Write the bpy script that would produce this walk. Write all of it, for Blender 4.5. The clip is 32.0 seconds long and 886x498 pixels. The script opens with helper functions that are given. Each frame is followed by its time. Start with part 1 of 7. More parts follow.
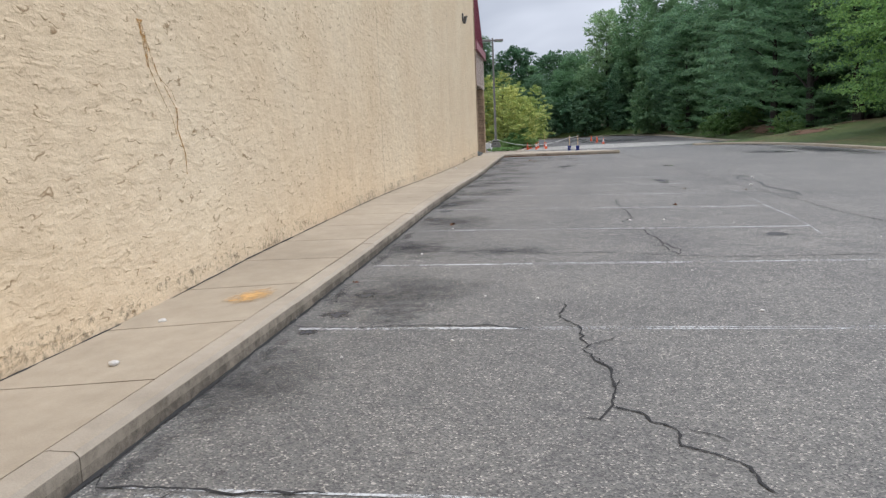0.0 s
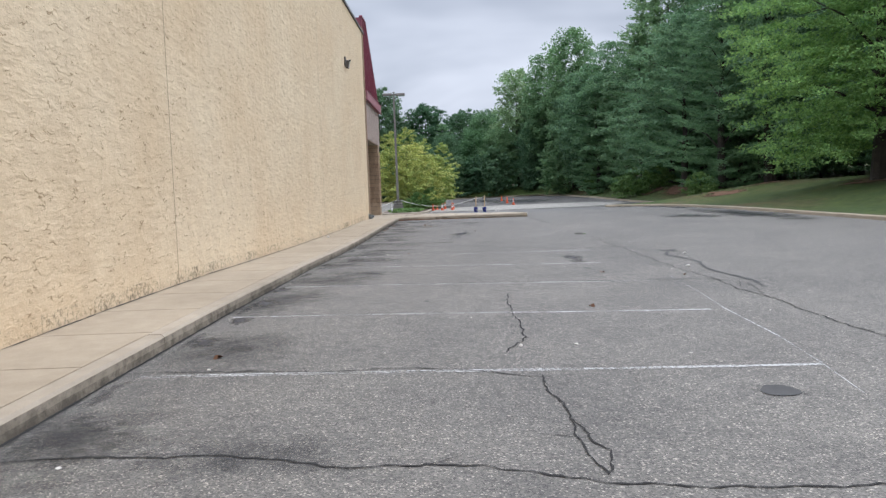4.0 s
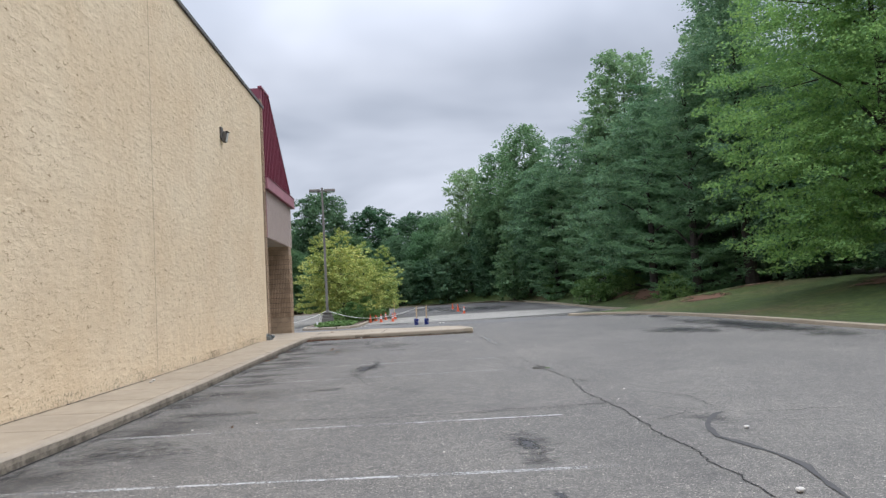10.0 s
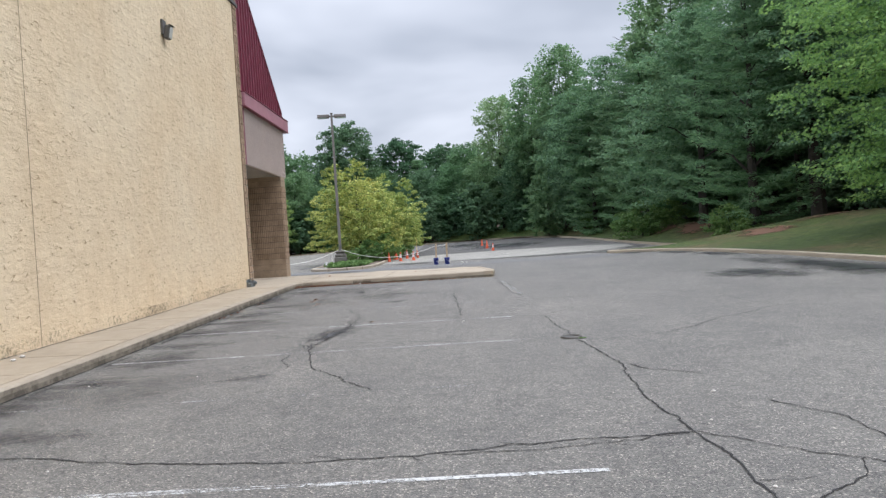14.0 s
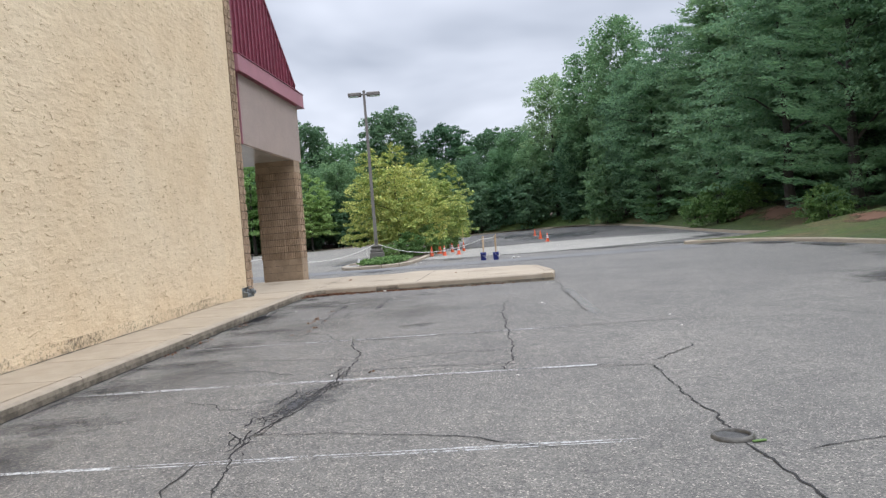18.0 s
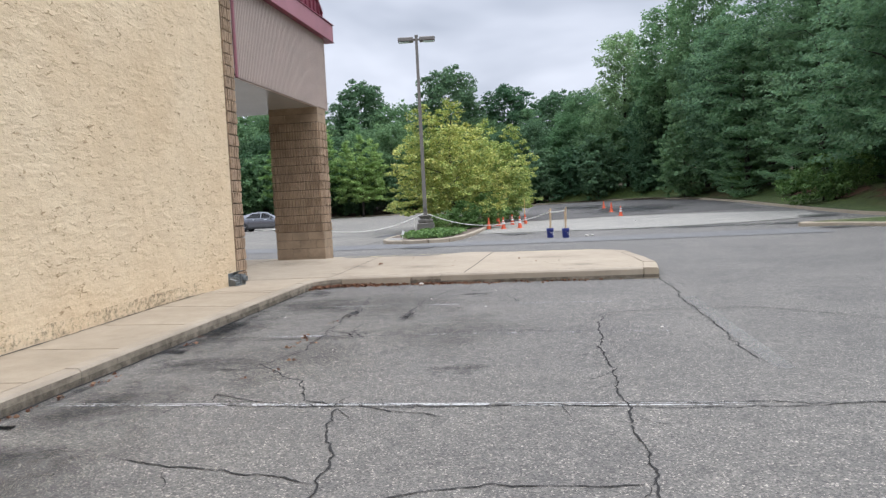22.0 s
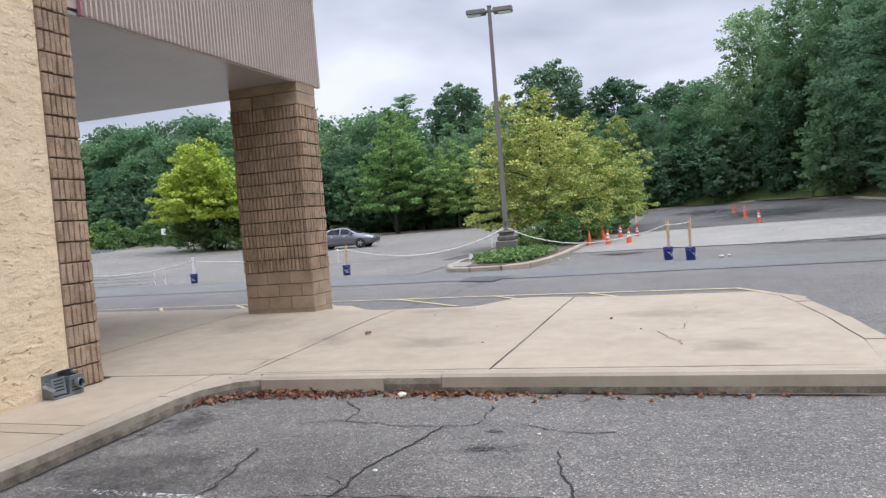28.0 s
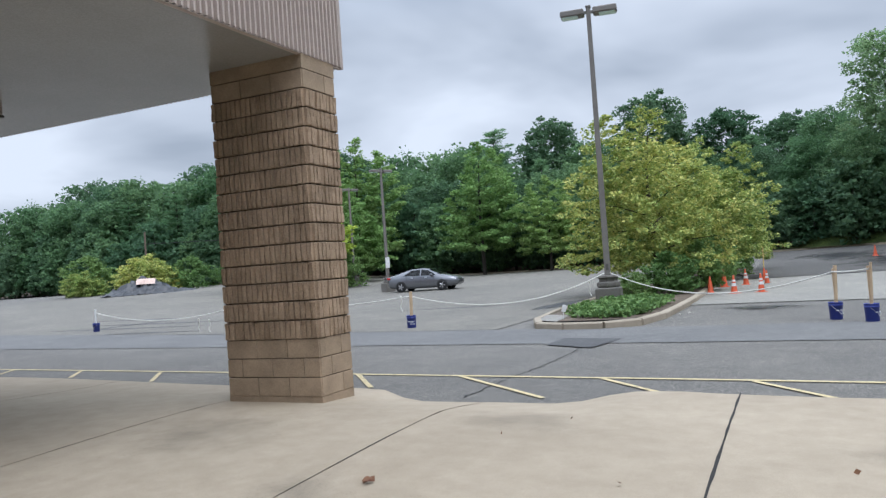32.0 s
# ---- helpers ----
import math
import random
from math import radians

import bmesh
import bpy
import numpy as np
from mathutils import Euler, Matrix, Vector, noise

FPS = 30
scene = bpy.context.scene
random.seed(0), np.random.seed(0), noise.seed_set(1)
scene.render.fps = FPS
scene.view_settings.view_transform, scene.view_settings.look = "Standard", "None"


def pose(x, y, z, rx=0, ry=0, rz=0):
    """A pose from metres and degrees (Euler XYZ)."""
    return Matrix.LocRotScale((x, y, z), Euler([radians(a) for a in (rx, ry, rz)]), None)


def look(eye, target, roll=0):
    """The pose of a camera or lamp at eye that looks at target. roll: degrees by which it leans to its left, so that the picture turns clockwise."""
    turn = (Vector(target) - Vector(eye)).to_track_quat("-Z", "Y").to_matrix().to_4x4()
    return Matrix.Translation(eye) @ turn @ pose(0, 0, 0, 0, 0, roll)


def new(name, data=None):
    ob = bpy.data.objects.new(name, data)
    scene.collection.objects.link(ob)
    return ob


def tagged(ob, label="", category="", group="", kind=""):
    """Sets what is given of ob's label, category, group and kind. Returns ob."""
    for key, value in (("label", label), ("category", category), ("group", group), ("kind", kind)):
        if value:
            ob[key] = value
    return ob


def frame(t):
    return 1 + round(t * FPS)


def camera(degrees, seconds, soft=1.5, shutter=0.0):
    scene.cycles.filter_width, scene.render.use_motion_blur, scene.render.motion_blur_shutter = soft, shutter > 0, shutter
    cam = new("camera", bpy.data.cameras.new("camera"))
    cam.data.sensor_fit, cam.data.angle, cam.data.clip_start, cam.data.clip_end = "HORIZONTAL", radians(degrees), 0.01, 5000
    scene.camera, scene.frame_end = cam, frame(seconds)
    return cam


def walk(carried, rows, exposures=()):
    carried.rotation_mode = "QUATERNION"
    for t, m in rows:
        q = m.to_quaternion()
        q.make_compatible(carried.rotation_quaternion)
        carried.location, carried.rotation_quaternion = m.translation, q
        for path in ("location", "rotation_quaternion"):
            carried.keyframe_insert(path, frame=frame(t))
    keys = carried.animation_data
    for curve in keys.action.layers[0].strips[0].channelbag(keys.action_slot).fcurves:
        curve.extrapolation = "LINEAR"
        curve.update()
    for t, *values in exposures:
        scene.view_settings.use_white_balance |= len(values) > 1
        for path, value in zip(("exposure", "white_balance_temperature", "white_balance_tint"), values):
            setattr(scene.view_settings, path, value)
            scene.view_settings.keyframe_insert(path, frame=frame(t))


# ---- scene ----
cam = camera(60.46, 32.0, 1.35)
PATH = [
    (0, (0.860, 0.602, 1.597), (0.590, 2.565, 1.325), -2.44),
    (0.5, (0.845, 1.243, 1.646), (0.693, 3.233, 1.510), -1.58),
    (1, (1.009, 1.848, 1.636), (0.959, 3.845, 1.529), -2.53),
    (1.5, (1.015, 2.506, 1.626), (0.882, 4.500, 1.533), -1.63),
    (2, (1.143, 3.117, 1.647), (1.029, 5.112, 1.556), -2.89),
    (2.5, (1.279, 3.712, 1.684), (1.211, 5.708, 1.577), -2.80),
    (4.5, (1.753, 6.289, 1.694), (1.717, 8.285, 1.564), -1.75),
    (5, (1.844, 6.903, 1.712), (1.853, 8.899, 1.591), -1.32),
    (5.5, (1.952, 7.521, 1.783), (1.990, 9.520, 1.726), -1.96),
    (6, (2.119, 8.132, 1.844), (2.182, 10.131, 1.861), -1.32),
    (6.5, (2.143, 8.747, 1.880), (2.161, 10.745, 1.956), 0.32),
    (7, (2.307, 9.367, 1.859), (2.244, 11.365, 1.924), -1.35),
    (7.5, (2.373, 10.146, 1.810), (2.260, 12.143, 1.807), -2.26),
    (8, (2.518, 10.788, 1.779), (2.469, 12.786, 1.711), -3.32),
    (8.5, (2.608, 11.447, 1.799), (2.549, 13.444, 1.723), -3.56),
    (9, (2.637, 12.079, 1.845), (2.564, 14.077, 1.819), -3.75),
    (9.5, (2.798, 12.655, 1.876), (2.786, 14.655, 1.903), -4.72),
    (10, (2.848, 13.318, 1.886), (2.917, 15.312, 2.029), -3.20),
    (10.5, (3.036, 13.952, 1.838), (3.225, 15.930, 2.071), -1.70),
    (11, (3.136, 14.570, 1.824), (3.344, 16.552, 2.000), 0.93),
    (11.5, (3.239, 15.178, 1.876), (3.453, 17.166, 1.896), 0.85),
    (12, (3.386, 15.703, 1.892), (3.532, 17.697, 1.845), -0.11),
    (12.5, (3.442, 16.312, 1.925), (3.528, 18.309, 1.888), -0.84),
    (13, (3.615, 16.847, 1.920), (3.661, 18.846, 1.910), -2.13),
    (13.5, (3.619, 17.437, 1.919), (3.597, 19.437, 1.912), -2.74),
    (15.5, (3.851, 19.842, 1.963), (3.849, 21.838, 1.840), -5.82),
    (16, (3.714, 20.497, 1.970), (3.644, 22.491, 1.835), -3.72),
    (16.5, (3.745, 21.106, 1.943), (3.671, 23.100, 1.804), -4.13),
    (17, (3.715, 21.748, 1.950), (3.606, 23.742, 1.840), -2.74),
    (17.5, (3.676, 22.377, 1.994), (3.521, 24.369, 1.917), -3.40),
    (18, (3.708, 22.955, 2.054), (3.537, 24.947, 2.015), -4.62),
    (18.5, (3.606, 23.617, 2.093), (3.409, 25.606, 2.143), -3.71),
    (19, (3.622, 24.266, 2.070), (3.422, 26.255, 2.107), -4.22),
    (19.5, (3.508, 24.873, 2.056), (3.257, 26.857, 2.036), -3.79),
    (20, (3.482, 25.494, 2.048), (3.198, 27.473, 1.995), -4.50),
    (20.5, (3.389, 26.135, 2.075), (2.910, 28.075, 2.006), -3.03),
    (21, (3.273, 26.789, 2.114), (2.732, 28.712, 2.014), -1.41),
    (21.5, (3.322, 27.394, 2.154), (2.922, 29.350, 2.038), -2.33),
    (22, (3.237, 27.999, 2.166), (2.912, 29.969, 2.050), -2.89),
    (22.5, (3.291, 28.660, 2.127), (3.044, 30.642, 2.015), -5.24),
    (23, (3.305, 29.304, 2.130), (3.195, 31.298, 2.030), -4.60),
    (23.5, (3.467, 29.935, 2.117), (3.542, 31.930, 1.998), -3.68),
    (24, (3.577, 30.549, 2.143), (3.640, 32.543, 1.996), -3.44),
    (24.5, (3.540, 31.161, 2.163), (3.567, 33.155, 2.014), -2.73),
    (26.5, (3.487, 33.229, 2.205), (3.220, 35.208, 2.097), -4.73),
    (27, (3.413, 33.713, 2.268), (3.024, 35.672, 2.161), -5.06),
    (27.5, (3.359, 34.329, 2.286), (2.819, 36.251, 2.168), -5.58),
    (28, (3.145, 34.884, 2.299), (2.530, 36.785, 2.223), -4.58),
    (28.5, (3.049, 35.465, 2.268), (2.440, 37.370, 2.244), -5.83),
    (29, (2.884, 35.990, 2.269), (2.249, 37.887, 2.306), -3.61),
    (29.5, (2.746, 36.522, 2.309), (2.154, 38.432, 2.348), -2.81),
    (30, (2.669, 37.068, 2.341), (2.054, 38.971, 2.336), -4.24),
    (30.5, (2.468, 37.567, 2.369), (1.778, 39.444, 2.405), -3.84),
    (31, (2.387, 38.069, 2.347), (1.618, 39.914, 2.412), -4.76),
    (31.5, (2.121, 38.615, 2.315), (1.189, 40.384, 2.379), -3.65),
    (32, (1.940, 39.106, 2.333), (1.108, 40.924, 2.379), -3.98),
]
EXPOSURES = [(0, 0.1, 6080, 15), (1, 0.16, 5980, 15), (2, 0.09, 5910, 15.5), (5, 0.26, 6060, 15), (7, 0.08, 6040, 15), (9, 0.08, 6080, 15), (10, 0.14, 6080, 15), (11, 0.08, 6000, 14.5), (12, 0.26, 6080, 14.5), (13, 0.3, 6110, 15), (17, 0.36, 6120, 15), (19, 0.28, 6140, 15), (20, 0.22, 6150, 15.5), (21, 0.16, 6140, 15.5), (22, 0.35, 6120, 15.5), (23, 0.38, 6080, 15.5), (24, 0.52, 6040, 16.0), (27, 0.45, 6080, 19.0), (28.5, 0.25, 5970, 17.0), (30, 0.16, 5840, 13.5), (31, 0.12, 5840, 13), (32, 0.14, 5840, 12)]
walk(cam, [(t, look(eye, target, roll)) for t, eye, target, roll in PATH], EXPOSURES)

# ---- sky, sun ----
SUN_EL, SUN_AZ = 60.0, 62.0
world = bpy.data.worlds.new("overcast")
scene.world = world
world.use_nodes = True
wn, wl = world.node_tree.nodes, world.node_tree.links
wn.clear()


def wnode(kind, **inputs):
    n = wn.new(kind)
    for k, v in inputs.items():
        n.inputs[k].default_value = v
    return n


sky = wn.new("ShaderNodeTexSky")
sky.sky_type, sky.sun_disc = "NISHITA", False
sky.sun_elevation, sky.sun_rotation = radians(SUN_EL), radians(SUN_AZ)
sky.air_density, sky.dust_density = 1.0, 4.0
coord = wn.new("ShaderNodeTexCoord")
split = wn.new("ShaderNodeSeparateXYZ")
wl.new(coord.outputs["Generated"], split.inputs[0])
# cloud layer: flattened towards the horizon, brighter towards the zenith as overcast skies are
up = wn.new("ShaderNodeMath")
up.operation, up.inputs[1].default_value = "MAXIMUM", 0.02
wl.new(split.outputs["Z"], up.inputs[0])
lift = wn.new("ShaderNodeMath")
lift.operation, lift.inputs[1].default_value = "ADD", 0.22
wl.new(up.outputs[0], lift.inputs[0])
flat = []
for axis in ("X", "Y"):
    d = wn.new("ShaderNodeMath")
    d.operation = "DIVIDE"
    wl.new(split.outputs[axis], d.inputs[0])
    wl.new(lift.outputs[0], d.inputs[1])
    flat.append(d)
plane_uv = wn.new("ShaderNodeCombineXYZ")
wl.new(flat[0].outputs[0], plane_uv.inputs["X"])
wl.new(flat[1].outputs[0], plane_uv.inputs["Y"])
clouds = wnode("ShaderNodeTexNoise", Scale=1.1, Detail=4.0, Roughness=0.45, Distortion=0.25)
wl.new(plane_uv.outputs[0], clouds.inputs["Vector"])
ramp = wn.new("ShaderNodeValToRGB")
ramp.color_ramp.elements[0].position, ramp.color_ramp.elements[0].color = 0.36, (0.50, 0.553, 0.612, 1)
ramp.color_ramp.elements[1].position, ramp.color_ramp.elements[1].color = 0.64, (1.0, 1.05, 1.095, 1)
wl.new(clouds.outputs["Fac"], ramp.inputs["Fac"])
rise = wn.new("ShaderNodeMapRange")
rise.inputs["From Min"].default_value, rise.inputs["From Max"].default_value = 0.30, 1.0
rise.inputs["To Min"].default_value, rise.inputs["To Max"].default_value = 0.79, 2.95
wl.new(up.outputs[0], rise.inputs["Value"])
bright = wn.new("ShaderNodeVectorMath")
bright.operation = "SCALE"
wl.new(ramp.outputs["Color"], bright.inputs[0])
wl.new(rise.outputs["Result"], bright.inputs["Scale"])
layer = wnode("ShaderNodeBackground", Strength=1.0)
wl.new(bright.outputs["Vector"], layer.inputs["Color"])
clear = wnode("ShaderNodeBackground", Strength=0.08)
wl.new(sky.outputs["Color"], clear.inputs["Color"])
blend = wnode("ShaderNodeMixShader", Fac=0.9)
wl.new(clear.outputs[0], blend.inputs[1])
wl.new(layer.outputs[0], blend.inputs[2])
out = wn.new("ShaderNodeOutputWorld")
wl.new(blend.outputs[0], out.inputs["Surface"])

sun_data = bpy.data.lights.new("sun", "SUN")
sun_data.energy, sun_data.angle, sun_data.color = 1.5, radians(40), (1.0, 0.98, 0.95)
sun = new("sun", sun_data)
el, az = radians(SUN_EL), radians(SUN_AZ)
sun.matrix_world = look(Vector((math.sin(az) * math.cos(el), math.cos(az) * math.cos(el) * -0.4, math.sin(el))) * 60, (0, 0, 0))


# ---- materials ----
def material(name, rough=0.8, metal=0.0):
    m = bpy.data.materials.new(name)
    m.use_nodes = True
    n, l = m.node_tree.nodes, m.node_tree.links
    b = n["Principled BSDF"]
    b.inputs["Roughness"].default_value, b.inputs["Metallic"].default_value = rough, metal
    return m, n, l, b


def noise_node(n, l, scale, detail=4.0, rough=0.55, vector=None, distortion=0.0):
    t = n.new("ShaderNodeTexNoise")
    t.inputs["Scale"].default_value, t.inputs["Detail"].default_value = scale, detail
    t.inputs["Roughness"].default_value, t.inputs["Distortion"].default_value = rough, distortion
    if vector:
        l.new(vector, t.inputs["Vector"])
    return t


def ramp_node(n, l, source, stops):
    r = n.new("ShaderNodeValToRGB")
    e = r.color_ramp.elements
    while len(e) < len(stops):
        e.new(0.5)
    for item, (pos, col) in zip(e, stops):
        item.position, item.color = pos, (*col, 1) if len(col) == 3 else col
    l.new(source, r.inputs["Fac"])
    return r


def mix_node(n, l, fac, a, b, kind="MIX"):
    m = n.new("ShaderNodeMix")
    m.data_type, m.blend_type = "RGBA", kind
    for sock, v in ((m.inputs["Factor"], fac), (m.inputs[6], a), (m.inputs[7], b)):
        if isinstance(v, (int, float)):
            sock.default_value = v
        elif isinstance(v, tuple):
            sock.default_value = (*v, 1)
        else:
            l.new(v, sock)
    return m.outputs[2]


def bump_node(n, l, b, height, strength, distance, normal=None):
    u = n.new("ShaderNodeBump")
    u.inputs["Strength"].default_value, u.inputs["Distance"].default_value = strength, distance
    l.new(height, u.inputs["Height"])
    if normal:
        l.new(normal, u.inputs["Normal"])
    l.new(u.outputs["Normal"], b.inputs["Normal"])
    return u.outputs["Normal"]


def objects_vector(n):
    return n.new("ShaderNodeTexCoord").outputs["Object"]


def geometry_vector(n):
    return n.new("ShaderNodeNewGeometry").outputs["Position"]


def scaled(n, l, vector, x, y, z):
    m = n.new("ShaderNodeMapping")
    m.inputs["Scale"].default_value = (x, y, z)
    l.new(vector, m.inputs["Vector"])
    return m.outputs["Vector"]


def plain(name, colour, rough=0.7, metal=0.0, vary=0.15, scale=6.0, bump=0.0, bump_scale=60.0):
    """A painted or moulded surface with slight blotches and grain; pieces differ a little among themselves."""
    m, n, l, b = material(name, rough, metal)
    v = objects_vector(n)
    big, fine = noise_node(n, l, scale, 4, 0.6, v), noise_node(n, l, bump_scale, 3, 0.6, v)
    dark = tuple(c * (1 - vary) for c in colour)
    lite = tuple(min(1, c * (1 + vary)) for c in colour)
    r = ramp_node(n, l, big.outputs["Fac"], [(0.3, dark), (0.7, lite)])
    r2 = ramp_node(n, l, fine.outputs["Fac"], [(0.25, (0.85, 0.85, 0.85)), (0.75, (1.1, 1.1, 1.1))])
    l.new(mix_node(n, l, 1.0, r.outputs["Color"], r2.outputs["Color"], "MULTIPLY"), b.inputs["Base Color"])
    if bump:
        bump_node(n, l, b, fine.outputs["Fac"], bump, 0.01)
    return m


def pieced(name, colours, rough=0.85, bump=0.5, bump_scale=90.0, bump_distance=0.01):
    """A surface of separate pieces: each object takes its own shade."""
    m, n, l, b = material(name, rough)
    v = geometry_vector(n)
    info = n.new("ShaderNodeObjectInfo")
    base = ramp_node(n, l, info.outputs["Random"], [(i / max(1, len(colours) - 1), c) for i, c in enumerate(colours)])
    blot, fine = noise_node(n, l, 3.0, 5, 0.65, v), noise_node(n, l, bump_scale, 4, 0.65, v)
    r = ramp_node(n, l, blot.outputs["Fac"], [(0.3, (0.72, 0.72, 0.72)), (0.7, (1.12, 1.12, 1.12))])
    r2 = ramp_node(n, l, fine.outputs["Fac"], [(0.3, (0.78, 0.78, 0.78)), (0.7, (1.15, 1.15, 1.15))])
    c = mix_node(n, l, 1.0, base.outputs["Color"], r.outputs["Color"], "MULTIPLY")
    l.new(mix_node(n, l, 1.0, c, r2.outputs["Color"], "MULTIPLY"), b.inputs["Base Color"])
    bump_node(n, l, b, fine.outputs["Fac"], bump, bump_distance)
    return m


def make_asphalt(name, dark, light, worn=1.0):
    m, n, l, b = material(name, 0.82)
    v = geometry_vector(n)
    huge, big, mid = noise_node(n, l, 0.09, 4, 0.6, v), noise_node(n, l, 0.7, 6, 0.65, v), noise_node(n, l, 7.0, 5, 0.7, v)
    stones = n.new("ShaderNodeTexVoronoi")
    stones.inputs["Scale"].default_value = 100.0
    l.new(v, stones.inputs["Vector"])
    grit = noise_node(n, l, 140.0, 3, 0.7, v)
    base = ramp_node(n, l, huge.outputs["Fac"], [(0.3, dark), (0.7, light)])
    blot = ramp_node(n, l, big.outputs["Fac"], [(0.28, (0.80, 0.80, 0.81)), (0.72, (1.12, 1.12, 1.1))])
    spots = ramp_node(n, l, mid.outputs["Fac"], [(0.3, (0.8, 0.8, 0.8)), (0.7, (1.16, 1.15, 1.14))])
    pepper = ramp_node(n, l, noise_node(n, l, 26.0, 4, 0.75, v).outputs["Fac"], [(0.3, (0.75, 0.75, 0.75)), (0.5, (1.0, 1.0, 1.0)), (0.72, (1.27, 1.25, 1.22))])
    chips = n.new("ShaderNodeSeparateColor")
    l.new(stones.outputs["Color"], chips.inputs[0])
    chip = ramp_node(n, l, chips.outputs["Red"], [(0.0, (0.42, 0.42, 0.42)), (0.55, (0.95, 0.95, 0.95)), (0.90, (1.12, 1.11, 1.09)), (1.0, (2.7, 2.6, 2.45))])
    c = mix_node(n, l, 1.0, base.outputs["Color"], blot.outputs["Color"], "MULTIPLY")
    c = mix_node(n, l, 1.0, c, spots.outputs["Color"], "MULTIPLY")
    c = mix_node(n, l, worn, c, mix_node(n, l, 1.0, c, pepper.outputs["Color"], "MULTIPLY"))
    c = mix_node(n, l, worn, c, mix_node(n, l, 1.0, c, chip.outputs["Color"], "MULTIPLY"))
    l.new(c, b.inputs["Base Color"])
    first = bump_node(n, l, b, stones.outputs["Distance"], 0.5, 0.006)
    bump_node(n, l, b, grit.outputs["Fac"], 0.35, 0.004, first)
    return m


ASPHALT = make_asphalt("asphalt", (0.138, 0.132, 0.120), (0.178, 0.168, 0.151))
ASPHALT_LANE = make_asphalt("asphalt_lane", (0.138, 0.137, 0.135), (0.162, 0.160, 0.156), 0.4)
ASPHALT_PALE = make_asphalt("asphalt_pale", (0.255, 0.244, 0.218), (0.325, 0.31, 0.274), 0.5)
ASPHALT_TAN = make_asphalt("asphalt_tan", (0.155, 0.146, 0.126), (0.205, 0.192, 0.166), 0.6)
ASPHALT_END = make_asphalt("asphalt_end", (0.078, 0.074, 0.068), (0.11, 0.104, 0.095), 0.6)
ASPHALT_DARK = make_asphalt("asphalt_patch", (0.07, 0.07, 0.072), (0.09, 0.09, 0.092), 0.6)


def make_stain(name, colour, scale, low, high, rough=0.8, most=1.0):
    """A dark stain or film with ragged edges, soaked into what it lies on."""
    m, n, l, b = material(name, rough)
    v = geometry_vector(n)
    uv = n.new("ShaderNodeUVMap").outputs["UV"]
    t = noise_node(n, l, scale, 6, 0.7, v)
    centre = n.new("ShaderNodeVectorMath")
    centre.operation = "SUBTRACT"
    centre.inputs[1].default_value = (0.5, 0.5, 0)
    l.new(uv, centre.inputs[0])
    long = n.new("ShaderNodeVectorMath")
    long.operation = "LENGTH"
    l.new(centre.outputs["Vector"], long.inputs[0])
    away = n.new("ShaderNodeMapRange")
    away.inputs["From Min"].default_value, away.inputs["From Max"].default_value = 0.0, 0.5
    away.inputs["To Min"].default_value, away.inputs["To Max"].default_value = 0.28, -0.35
    l.new(long.outputs["Value"], away.inputs["Value"])
    s = n.new("ShaderNodeMath")
    s.operation = "ADD"
    l.new(t.outputs["Fac"], s.inputs[0])
    l.new(away.outputs["Result"], s.inputs[1])
    a = n.new("ShaderNodeMapRange")
    a.inputs["From Min"].default_value, a.inputs["From Max"].default_value = low, high
    a.inputs["To Max"].default_value = most
    l.new(s.outputs[0], a.inputs["Value"])
    b.inputs["Base Color"].default_value = (*colour, 1)
    l.new(a.outputs["Result"], b.inputs["Alpha"])
    return m


STAIN = make_stain("oil_stain", (0.045, 0.045, 0.047), 5.0, 0.45, 0.95, 0.8, 0.62)
WET = make_stain("damp_film", (0.05, 0.05, 0.053), 0.9, 0.42, 0.74, 0.3, 0.9)
RUST = make_stain("rust_stain", (0.62, 0.36, 0.12), 11.0, 0.38, 0.72, 0.85, 0.85)


def make_paint(name, colour, keep, fleck=28.0, most=1.0, soft_edge=0.16):
    """Road paint, worn through to the asphalt in flecks."""
    m, n, l, b = material(name, 0.75)
    v = geometry_vector(n)
    t, u = noise_node(n, l, fleck, 5, 0.75, v), noise_node(n, l, 1.3, 4, 0.6, v)
    s = n.new("ShaderNodeMath")
    s.operation, s.inputs[1].default_value = "MULTIPLY_ADD", 0.55
    l.new(u.outputs["Fac"], s.inputs[0])
    l.new(t.outputs["Fac"], s.inputs[2])
    a = n.new("ShaderNodeMapRange")
    a.inputs["From Min"].default_value, a.inputs["From Max"].default_value = keep, keep + soft_edge
    a.inputs["To Max"].default_value = most
    l.new(s.outputs[0], a.inputs["Value"])
    b.inputs["Base Color"].default_value = (*colour, 1)
    l.new(a.outputs["Result"], b.inputs["Alpha"])
    return m


WHITE_PAINT = make_paint("white_road_paint", (0.55, 0.55, 0.53), 0.63, 34.0, 0.85, 0.22)
WHITE_FAINT = make_paint("worn_road_paint", (0.5, 0.5, 0.49), 0.785)
YELLOW_PAINT = make_paint("yellow_road_paint", (0.55, 0.45, 0.25), 0.58)
CRACK = plain("crack_shadow", (0.022, 0.021, 0.02), 0.95)
SEALER = plain("crack_sealer", (0.064, 0.063, 0.061), 0.92)


